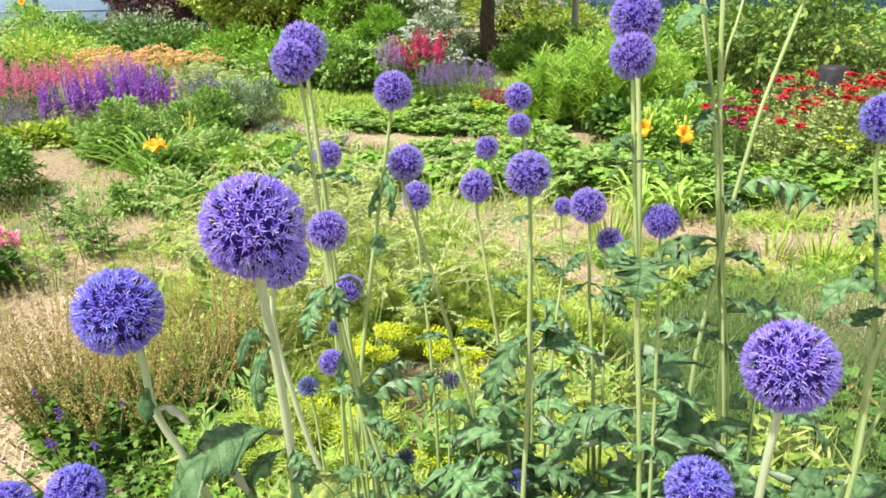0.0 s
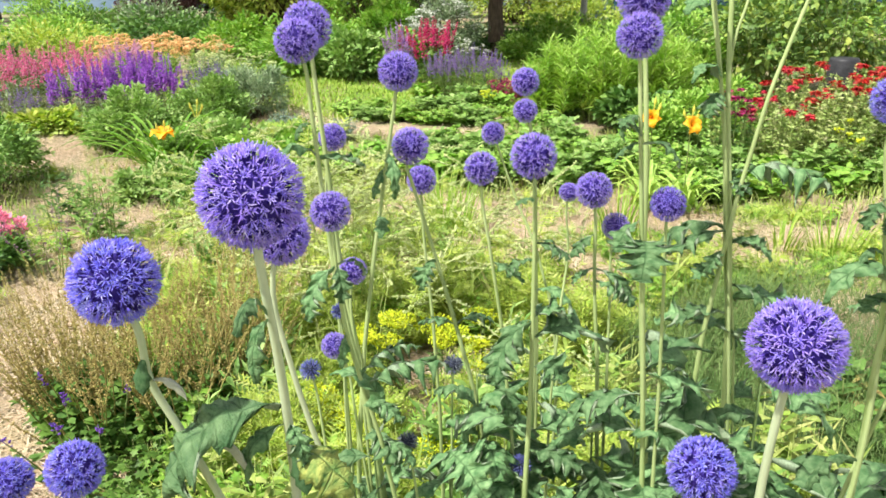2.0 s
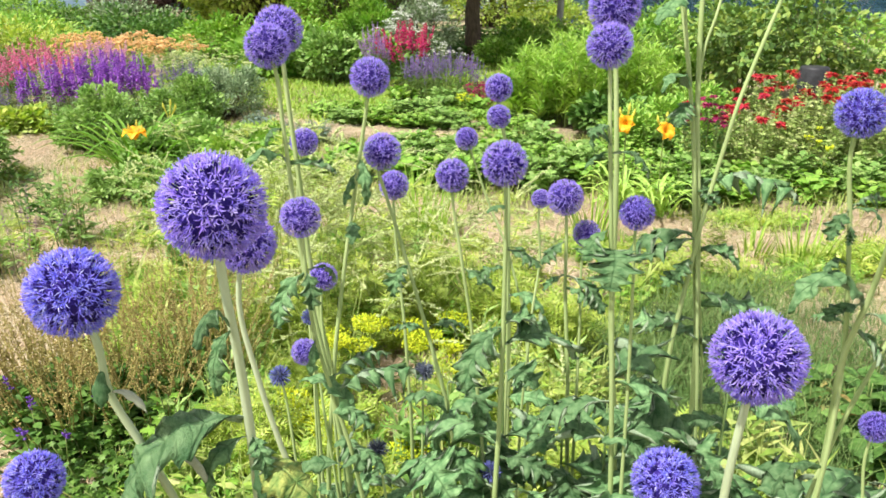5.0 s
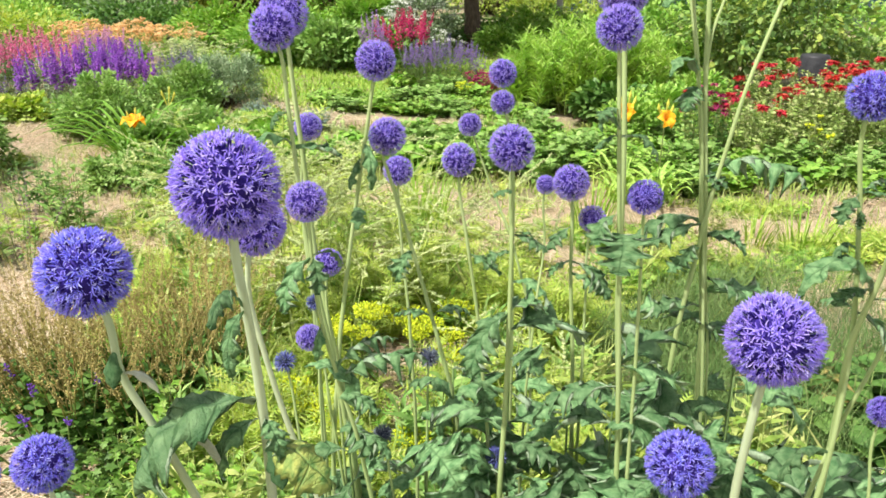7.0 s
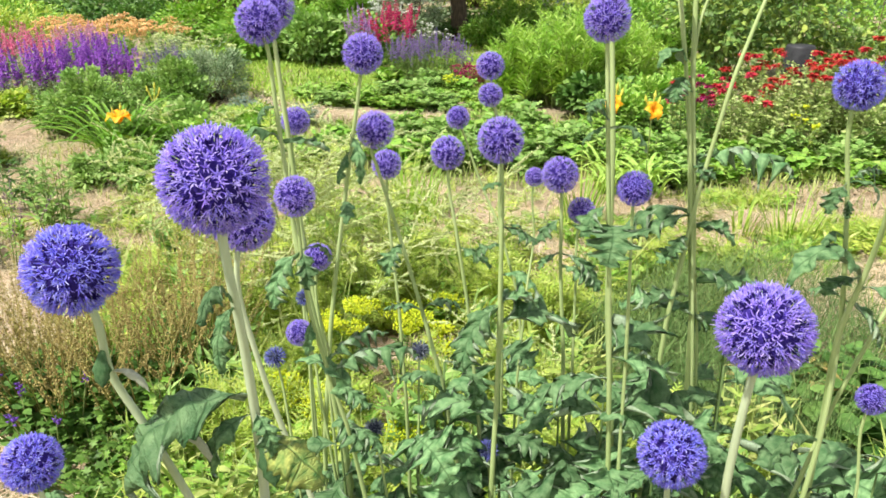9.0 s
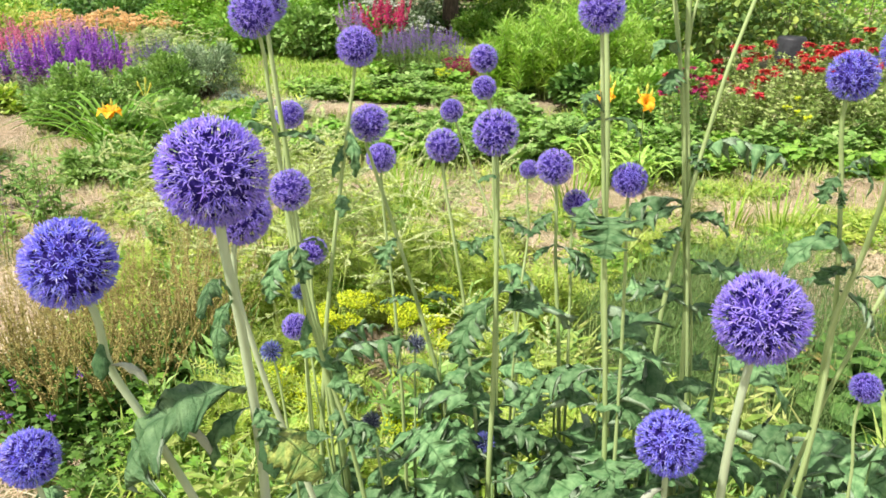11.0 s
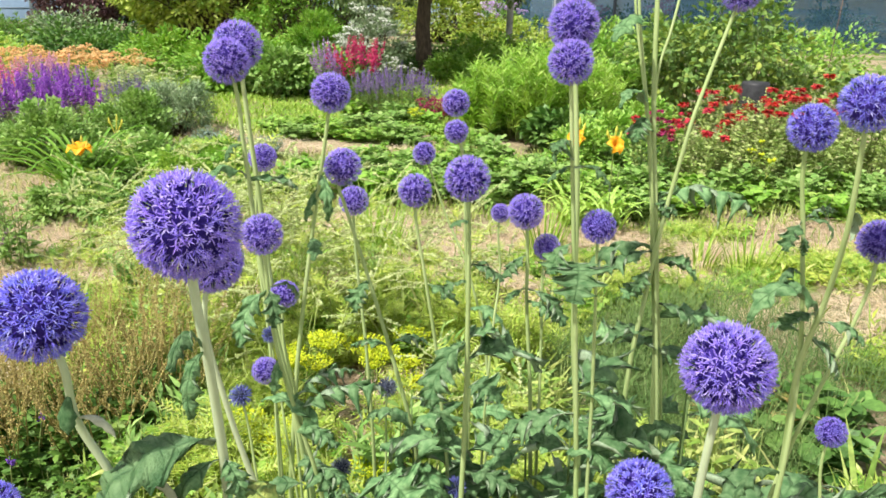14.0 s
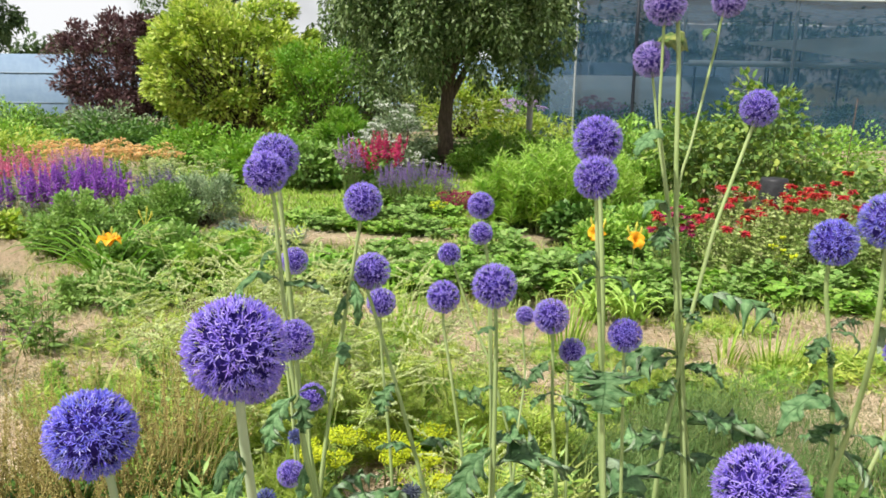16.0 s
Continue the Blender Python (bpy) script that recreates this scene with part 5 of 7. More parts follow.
for x, y, rx, rz in [(1.75, 6.35, 0.3, 0.16), (2.05, 6.75, 0.3, 0.2), (2.45, 7.1, 0.35, 0.24), (2.35, 6.3, 0.25, 0.18)]:
    shrub("low_green_bush", "low leafy green plant between perennial and monarda", "plant", (x, y), (rx, 0.25, rz), 1800, FOLD, 0.06, M_POTATO, 30, 0.0, twig=M_STALK, twig_r=0.004)
pot = thing("barrel", (3.62, 7.3, 0), "black plastic barrel behind the red monarda", "barrel")
pp = Pile()
tube(pp, [(0, 0, 0), (0, 0, 0.02), (0, 0, 0.3), (0, 0, 0.58), (0, 0, 0.60)], [0.12, 0.13, 0.14, 0.13, 0.12], 20)
part("body", pp.mesh("body", M_POT), pot)

# vegetable rows: a few plants built once, then repeated
VEG = []
for k, (s, n, h, mat, shape, size) in enumerate([(0.22, 24, 0.25, M_POTATO, OVAL, 0.075), (0.2, 18, 0.20, M_BRIGHTLEAF, OVAL, 0.10), (0.24, 26, 0.26, M_MIDLEAF, LOBED, 0.11)]):
    VEG.append(herb("vegetable_plant", "low leafy green vegetable plant in a row", "plant", (0.2 + 0.45 * k, 5.35 + 0.1 * k), s, n, h, shape, size, mat, 15, lean=0.35, group="vegetable rows"))
for row, (x0, y0, x1, y1, cnt) in enumerate([(-0.75, 5.5, 1.9, 5.25, 11), (-0.5, 5.95, 2.0, 5.75, 11), (-0.2, 6.35, 1.9, 6.2, 9), (-1.0, 7.9, 0.9, 7.1, 9), (-0.7, 8.3, 1.1, 7.6, 8), (1.5, 4.95, 3.4, 5.0, 8), (1.75, 5.3, 3.6, 5.3, 8), (-0.2, 8.7, 0.6, 8.3, 3), (2.9, 4.75, 4.2, 5.2, 5)]):
    for i in range(cnt):
        t = (i + RNG.uniform(-0.25, 0.25)) / max(1, cnt - 1)
        sc = float(RNG.uniform(0.75, 1.15))
        m = pose(x0 + (x1 - x0) * t, y0 + (y1 - y0) * t + float(RNG.normal(0, 0.06)), 0, 0, 0, float(RNG.uniform(0, 360))) @ Matrix.Diagonal((sc, sc, sc * (0.95 if row < 3 or row > 4 else 0.65), 1))
        copy_thing(VEG[(i * 2 + row + i // 3) % 3 if row < 5 else 1 + i % 2], m)


# ---- ground cover ----
def lay_straw():
    n = 90000
    x, y = plot(n * 4, 1.2, 8.6, 0.75)
    keep = path_distance(x, y) < RNG.uniform(0.5, 1.25, len(x))
    x, y = x[keep][:n], y[keep][:n]
    a = RNG.uniform(0, 2 * np.pi, len(x))
    d = np.stack([np.cos(a), np.sin(a), RNG.normal(0.02, 0.12, len(x))], 1)
    q = Pile()
    L = RNG.uniform(0.05, 0.17, len(x)) * np.where(RNG.uniform(0, 1, len(x)) < 0.15, 1.6, 1.0)
    strew(q, STRAND, on_ground(x, y, 0.0) + np.stack([0 * x, 0 * x, RNG.uniform(0.0, 0.022, len(x))], 1), turns(d), np.stack([RNG.uniform(0.05, 0.13, len(x)), L, L], 1))
    stuff("straw_mulch", q, M_STRAW, "pale dry straw strewn over the garden walks", "straw")


def lay_grass():
    x, y = plot(75000, 0.9, 7.0, 0.8, 0.9)
    den = path_distance(x, y)
    keep = ((den > RNG.uniform(0.3, 1.5, len(x))) | (RNG.uniform(0, 1, len(x)) < np.where(y < 2.8, 0.55, 0.3)) & (np.sin(x * 4.3 + 2 * y) > -0.4)) & (np.sin(x * 3.1 + 1) * np.cos(y * 2.7) + RNG.normal(0, 0.5, len(x)) > -0.5)
    keep &= ~bare_patch(x, y) | (RNG.uniform(0, 1, len(x)) < 0.08)
    keep &= ~feather_zone(x, y) | (RNG.uniform(0, 1, len(x)) < 0.12)
    keep &= RNG.uniform(0, 1, len(x)) < np.where((y > 2.9) & (y < 4.9), 0.65, 1.0)
    x, y = x[keep], y[keep]
    a = RNG.uniform(0, 2 * np.pi, len(x))
    d = np.stack([np.cos(a), np.sin(a), RNG.uniform(0.6, 2.6, len(x))], 1)
    L = RNG.uniform(0.06, 0.2, len(x)) * (1.1 - 0.5 * np.clip((y - 2.5) / 2, 0, 1))
    q = Pile()
    strew(q, BLADE, on_ground(x, y), turns(d), np.stack([0.12 + 0 * L, L, L * 1.5], 1))
    m = 16000
    x, y = RNG.uniform(-9, 9, m), RNG.uniform(-6, 9, m)
    keep = (np.abs(x) > 0.8 * np.maximum(y, 0) + 0.9) & (np.hypot(x, y) > 0.8)
    x, y = x[keep], y[keep]
    a = RNG.uniform(0, 2 * np.pi, len(x))
    L = RNG.uniform(0.06, 0.2, len(x))
    strew(q, BLADE, on_ground(x, y), turns(np.stack([np.cos(a), np.sin(a), RNG.uniform(0.6, 2.6, len(x))], 1)), np.stack([0.14 + 0 * L, L, L * 1.5], 1))
    stuff("wild_grass", q, M_GRASS, "tufts of yellow-green wild grass between the beds", "grass")
    n = 42000
    y = RNG.uniform(7.6, 13.5, n)
    x = RNG.uniform(-3.6, 2.4, n)
    keep = path_distance(x, y) > 1.0
    x, y = x[keep], y[keep]
    a = RNG.uniform(0, 2 * np.pi, len(x))
    d = np.stack([np.cos(a), np.sin(a), RNG.uniform(0.5, 2.0, len(x))], 1)
    L = RNG.uniform(0.04, 0.09, len(x))
    q = Pile()
    strew(q, BLADE, on_ground(x, y), turns(d), np.stack([0.2 + 0 * L, L, L], 1))
    stuff("lawn", q, M_LAWN, "short bright green lawn before the far beds", "grass")


def lay_weeds():
    """Low weeds: little stalks with a few leaves each."""
    for name, mat, leaf, n, per, hmin, hmax, ll, seedx, lab in [
        ("lime_weeds", M_WEED, PINNATE, 4000, 9, 0.03, 0.2, 0.085, 0.0, "dense yellow-green weeds covering the middle of the garden"),
        ("green_weeds", M_BRIGHTLEAF, PINNATE, 3800, 8, 0.04, 0.2, 0.075, 2.0, "low green broad-leaved weeds between the straw"),
        ("fine_weeds", M_WEED, LANCE, 2600, 9, 0.05, 0.22, 0.065, 4.0, "fine-leaved yellow-green weeds standing between the flowers"),
        ("pale_weed_stems", M_GRASS, BLADE, 480, 3, 0.02, 0.1, 0.26, 1.0, "thin pale green weed stems standing between the leaves"),
    ]:
        x, y = plot(int(n * 2.4), 1.3, 3.3 if leaf is BLADE else 4.6)
        dens = path_distance(x, y)
        patch = np.sin(x * 7.3 + seedx + 2 * np.sin(y * 5)) + np.cos(y * 8.1 - seedx) + RNG.normal(0, 0.45, len(x))
        keep = (dens > RNG.uniform(0.35, 1.6, len(x))) & (patch > -0.2 + 0.5 * np.clip((y - 2.9) / 0.8, 0, 1)) & ~feather_zone(x, y) & ~bare_patch(x, y) & ((x > -0.26 * y) | (y > 2.5) | (RNG.uniform(0, 1, len(x)) < 0.35))
        x, y = x[keep][:n], y[keep][:n]
        m = len(x)
        h = RNG.uniform(hmin, hmax, m) * (1.15 - 0.75 * np.clip((y - 2.2) / 2.0, 0, 1))
        t = RNG.uniform(0.2, 1.0, (m, per))
        lean = RNG.normal(0, 0.25, (m, 2))
        g = on_ground(x, y)
        pos = np.stack([g[:, :1] + lean[:, :1] * h[:, None] * t, g[:, 1:2] + lean[:, 1:] * h[:, None] * t, g[:, 2:] + h[:, None] * t], 2).reshape(-1, 3)
        a = RNG.uniform(0, 2 * np.pi, m * per)
        d = np.stack([np.cos(a), np.sin(a), RNG.normal(2.0 if leaf is BLADE else 0.3, 0.35, m * per)], 1)
        q = Pile()
        strew(q, leaf, pos, turns(d, roll=RNG.normal(0, 0.4, m * per)), ll * RNG.uniform(0.5, 1.3, m * per))
        stuff(name, q, mat, lab, "weeds")


def lay_feathers():
    """Soft thread-leaved plants on the right and further fennel-like tufts."""
    q = Pile()
    for x0, y0, s, h, n in [(1.15, 2.75, 0.34, 0.34, 2600), (1.55, 2.9, 0.32, 0.32, 2200), (0.85, 2.55, 0.28, 0.28, 1600), (1.3, 2.3, 0.3, 0.28, 1600), (1.3, 3.15, 0.25, 0.15, 900), (1.0, 2.9, 0.22, 0.2, 900), (0.8, 2.2, 0.22, 0.26, 1300), (0.75, 2.6, 0.22, 0.24, 1200), (1.1, 2.0, 0.22, 0.24, 1200), (1.65, 2.45, 0.3, 0.2, 1300), (1.8, 2.6, 0.2, 0.18, 600)]:
        a, r = RNG.uniform(0, 2 * np.pi, n), np.sqrt(RNG.uniform(0, 1, n)) * s
        z = RNG.uniform(0.0, 1.0, n) * h * (1 - 0.5 * (r / s) ** 2)
        pos = np.stack([x0 + np.cos(a) * r, y0 + np.sin(a) * r, z], 1)
        d = scattered(n, (0.1, 1.0))
        strew(q, STRAND, pos, turns(d), np.stack([0.07 + np.zeros(n), RNG.uniform(0.05, 0.12, n), np.full(n, 0.1)], 1))
    stuff("thread_leaved_plants", q, M_FEATHER, "soft thread-leaved green plants forming a hazy mound", "plant")


lay_straw()
lay_grass()
lay_weeds()
lay_feathers()

# grass tufts standing in the straw
for x, y, s, n, h in [(1.95, 3.75, 0.13, 42, 0.32), (1.75, 3.9, 0.1, 26, 0.24), (-0.05, 4.3, 0.12, 60, 0.42), (0.05, 4.15, 0.1, 40, 0.4), (0.95, 4.2, 0.12, 50, 0.34)]:
    ob = thing("grass_tuft", (x, y, 0), "upright bright green grass tuft growing from straw", "grass", "grass tufts")
    a = RNG.uniform(0, 2 * np.pi, n)
    r = np.sqrt(RNG.uniform(0, 1, n)) * s
    q = Pile()
    strew(q, BLADE, np.stack([np.cos(a) * r, np.sin(a) * r, np.zeros(n)], 1), turns(np.stack([np.cos(a) * 0.35, np.sin(a) * 0.35, np.ones(n)], 1)), np.stack([np.full(n, 0.16), h * RNG.uniform(0.6, 1.1, n), np.full(n, h)], 1))
    tagged(part("tuft", q.mesh("tuft", M_LAWN), ob), kind="stuff")

# wispy cream-flowered stems
def mugwort(at, n, h, spread):
    """Arching lime stalks, each with side sprays of tiny cream flowers."""
    ob = thing("mugwort", (at[0], at[1], 0), "wispy plant with tiny cream flowers on arching lime stems", "plant", "cream-flowered wisps")
    leaves = Pile()
    for _ in range(n):
        a = RNG.uniform(0, 2 * np.pi)
        o = np.array((math.cos(a), math.sin(a), 0))
        hh = h * RNG.uniform(0.7, 1.1)
        foot = o * RNG.uniform(0, 0.05)
        top = o * spread * RNG.uniform(0.4, 1.1) + (0, 0, hh)
        tip = top + o * RNG.uniform(0.03, 0.12) + (0, 0, RNG.uniform(-0.06, 0.05))
        pts = curve_pts([foot, foot * 0.4 + top * 0.6 - o * 0.03, top, tip], 5)
        p, f = Pile(), Pile()
        tube(p, pts, np.linspace(0.0034, 0.001, len(pts)), 4)
        for _ in range(8):
            s = pts[RNG.integers(len(pts) * 2 // 5, len(pts))]
            b = RNG.uniform(0, 2 * np.pi)
            out = np.array((math.cos(b), math.sin(b), RNG.uniform(-0.3, 0.7))) * RNG.uniform(0.07, 0.19)
            tw = np.array([s, s + out * 0.5 + (0, 0, 0.012), s + out])
            tube(f, tw, [0.0014, 0.0011, 0.0007], 3)
            m = 36
            t = RNG.uniform(0.2, 1.0, m)
            strew(f, NUB, tw[0] + (tw[2] - tw[0]) * t[:, None] + (0, 0, 0.004) + RNG.normal(0, 0.0015, (m, 3)), turns(scattered(m, (-0.2, 1)) + unit(out)), RNG.uniform(0.007, 0.013, m))
        one = part("stalk", p.mesh("stalk", M_STALK_LIME), ob)
        tagged(part("flower_spray", f.mesh("flower_spray", M_CREAM), one), kind="stuff")
        m = 18
        k = RNG.integers(1, len(pts) * 3 // 4, m)
        az = RNG.uniform(0, 2 * np.pi, m)
        strew(leaves, PINNATE, pts[k], turns(np.stack([np.cos(az), np.sin(az), RNG.normal(0.2, 0.4, m)], 1)), RNG.uniform(0.05, 0.11, m))
    tagged(part("foliage", leaves.mesh("foliage", M_WEED), ob), kind="stuff")


for x, y, n, h, s in [(-0.52, 2.8, 6, 0.88, 0.16), (-0.42, 3.0, 5, 0.74, 0.25), (-0.15, 2.95, 5, 0.62, 0.28), (0.22, 3.0, 3, 0.5, 0.22), (-0.65, 2.6, 4, 0.62, 0.22), (-0.3, 2.5, 4, 0.52, 0.25), (0.3, 3.1, 4, 0.5, 0.25),
                      (-0.95, 3.5, 4, 0.64, 0.3), (-1.15, 4.05, 3, 0.58, 0.3), (-0.9, 2.9, 4, 0.6, 0.2), (0.3, 2.3, 3, 0.40, 0.16), (-0.45, 3.7, 5, 0.56, 0.25), (-0.05, 3.4, 5, 0.5, 0.28), (-1.3, 4.7, 3, 0.5, 0.3), (-0.75, 3.2, 5, 0.66, 0.25), (-0.25, 3.2, 5, 0.6, 0.25),
                      (-0.62, 3.0, 6, 0.7, 0.25), (-0.35, 2.75, 5, 0.6, 0.22), (-0.5, 3.35, 5, 0.62, 0.25), (-0.8, 2.7, 4, 0.6, 0.2)]:
    mugwort((x, y), n, h, s)

# leafy weed clumps that break up the low growth, each built once and repeated
CLUMPS = [herb("weed_clump", "yellow-green leafy weed clump among the thistles", "weeds", (-0.1, 1.75), 0.13, 12, 0.34, PINNATE, 0.11, M_WEED, 24, stalk=M_STALK_LIME, stalk_r=0.0022, group="weed clumps", joined=True),
          herb("weed_clump", "bright green broad-leaved weed clump among the thistles", "weeds", (0.3, 1.9), 0.13, 11, 0.28, LOBED, 0.06, M_BRIGHTLEAF, 18, stalk_r=0.0022, group="weed clumps", joined=True),
          herb("weed_clump", "yellow-green lobed-leaved weed clump among the thistles", "weeds", (0.05, 2.15), 0.14, 11, 0.36, PINNATE, 0.1, M_WEED, 24, stalk=M_STALK_LIME, stalk_r=0.0022, group="weed clumps", joined=True),
          herb("weed_clump", "thin pale-stemmed grassy weed clump among the thistles", "weeds", (0.55, 2.1), 0.12, 16, 0.42, LANCE, 0.11, M_GRASS, 9, stalk=M_STALK_LIME, stalk_r=0.0016, group="weed clumps", joined=True),
          herb("weed_clump", "green weed clump with long upright lance leaves", "weeds", (0.2, 2.5), 0.12, 9, 0.40, LANCE, 0.11, M_MIDLEAF, 13, stalk_r=0.0025, rise=0.9, group="weed clumps", joined=True)]
for k in range(150):
    y = float(RNG.uniform(1.45, 3.9))
    x = float(RNG.uniform(-0.45, 0.62) * y)
    if path_distance(np.array([x]), np.array([y]))[0] < 0.9 or feather_zone(x, y) or bare_patch(x, y - 0.12):
        continue
    sc = float(RNG.uniform(0.7, 1.2)) * (1.0 if y < 2.9 else 0.75)
    copy_thing(CLUMPS[k % 5], pose(x, y, 0, 0, 0, float(RNG.uniform(0, 360))) @ Matrix.Diagonal((sc, sc, sc, 1)))

# bright weeds behind the bare straw
for k, (x, y, sc) in enumerate([(-0.36, 2.85, 0.8), (-0.24, 2.95, 0.85), (-0.12, 2.9, 0.8), (0.0, 2.98, 0.85), (0.12, 2.9, 0.75), (0.22, 2.95, 0.8), (-0.42, 2.6, 0.8), (-0.3, 2.7, 0.7), (-0.05, 3.1, 0.9), (0.36, 2.8, 0.75)]):
    copy_thing(CLUMPS[(0, 1, 2)[k % 3]], pose(x, y, 0, 0, 0, 77.0 * k) @ Matrix.Diagonal((sc, sc, sc, 1)))

# smaller green clumps scattered over the straw further off
for k in range(22):
    y = float(RNG.uniform(3.05, 4.15))
    x = float(RNG.uniform(-0.28, 0.5) * y)
    sc = float(RNG.uniform(0.4, 0.62))
    copy_thing(CLUMPS[(1, 4, 0, 1, 3)[k % 5]], pose(x, y, 0, 0, 0, float(RNG.uniform(0, 360))) @ Matrix.Diagonal((sc, sc, sc, 1)))

for k in range(18):
    y = float(RNG.uniform(3.1, 5.6))
    x = float(-1.75 - 0.32 * (y - 4.2) + RNG.normal(0, 0.3))
    sc = float(RNG.uniform(0.3, 0.55))
    copy_thing(CLUMPS[(1, 0, 3, 1, 2)[k % 5]], pose(x, y, 0, 0, 0, float(RNG.uniform(0, 360))) @ Matrix.Diagonal((sc, sc, sc, 1)))

# dill umbels
for x, y, s, n, h in [(-0.16, 2.45, 0.07, 3, 0.42), (-0.07, 2.4, 0.07, 3, 0.37), (0.14, 2.5, 0.07, 2, 0.33), (0.09, 2.42, 0.08, 2, 0.29), (-0.36, 2.0, 0.08, 3, 0.33), (-0.28, 1.95, 0.08, 3, 0.27), (-0.1, 1.85, 0.09, 2, 0.27), (-0.3, 2.45, 0.08, 2, 0.38)]:
    herb("dill", "dill plant with flat yellow flower umbels", "herb", (x, y), s, n, h, LANCE, 0.09, M_FEATHER, 12, stalk_r=0.004, flower=umbels(0.066, 190, 0.0115, 0.08), flower_mat=M_YELLOW, group="dill")

# spent brown sage with dark leaves at its foot
for x, y, s, n, h in [(-1.12, 2.2, 0.30, 66, 0.46), (-0.90, 2.25, 0.28, 66, 0.50), (-1.30, 2.3, 0.24, 63, 0.40), (-0.74, 2.35, 0.22, 63, 0.50)]:
    herb("spent_sage", "faded sage clump with dense brown seed spikes", "plant", (x, y), s, n, h, OVAL, 0.05, M_WEED_DARK, 12, stalk=M_STALK_BROWN, stalk_r=0.0032, low=0.05, high=0.6, lean=0.35,
         flower=spikes(0.38, 60, 0.0092, 0.004), flower_mat=M_STALK_BROWN, group="spent sage", flower_name="seed_spike")
herb("sage_flower", "few small violet flowers at the faded brown clump", "flowers", (-1.1, 2.05), 0.24, 7, 0.32, OVAL, 0.05, M_DARKLEAF, 8, flower=spikes(0.05, 10, 0.016, 0.01), flower_mat=M_SAGEFLOWER)
for x, y, s in [(-0.55, 2.2, 0.2), (-0.42, 2.05, 0.2), (-0.68, 1.95, 0.18), (-0.25, 1.7, 0.22), (-0.5, 1.75, 0.2)]:
    herb("cranesbill", "low plant with bright green lobed leaves", "plant", (x, y), s, 34, 0.28, LOBED, 0.05, M_BRIGHTLEAF, 12, stalk_r=0.0025, low=0.3, group="cranesbill")
# added clumps whose dark leaf colour stands for the shade between weeds
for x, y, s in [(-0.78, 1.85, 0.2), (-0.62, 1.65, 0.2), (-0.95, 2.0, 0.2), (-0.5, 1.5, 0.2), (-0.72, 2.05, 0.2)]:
    herb("shade_toned_cranesbill", "low lobed plant with leaves coloured dark to stand for shade", "plant", (x, y), s, 30, 0.2, LOBED, 0.055, M_WEED_DARK, 10, stalk_r=0.0025, low=0.3, group="dark cranesbill")
herb("old_leaf_plant", "plant with browning strap leaves on the ground", "plant", (1.3, 2.3), 0.22, 30, 0.22, LANCE, 0.14, M_STALK_BROWN, 5, rise=0.1)
herb("old_leaf_plant", "dark leafy plant with browning leaves on the ground", "plant", (1.42, 2.2), 0.26, 34, 0.25, OVAL, 0.12, M_DARKLEAF, 8, rise=0.1)


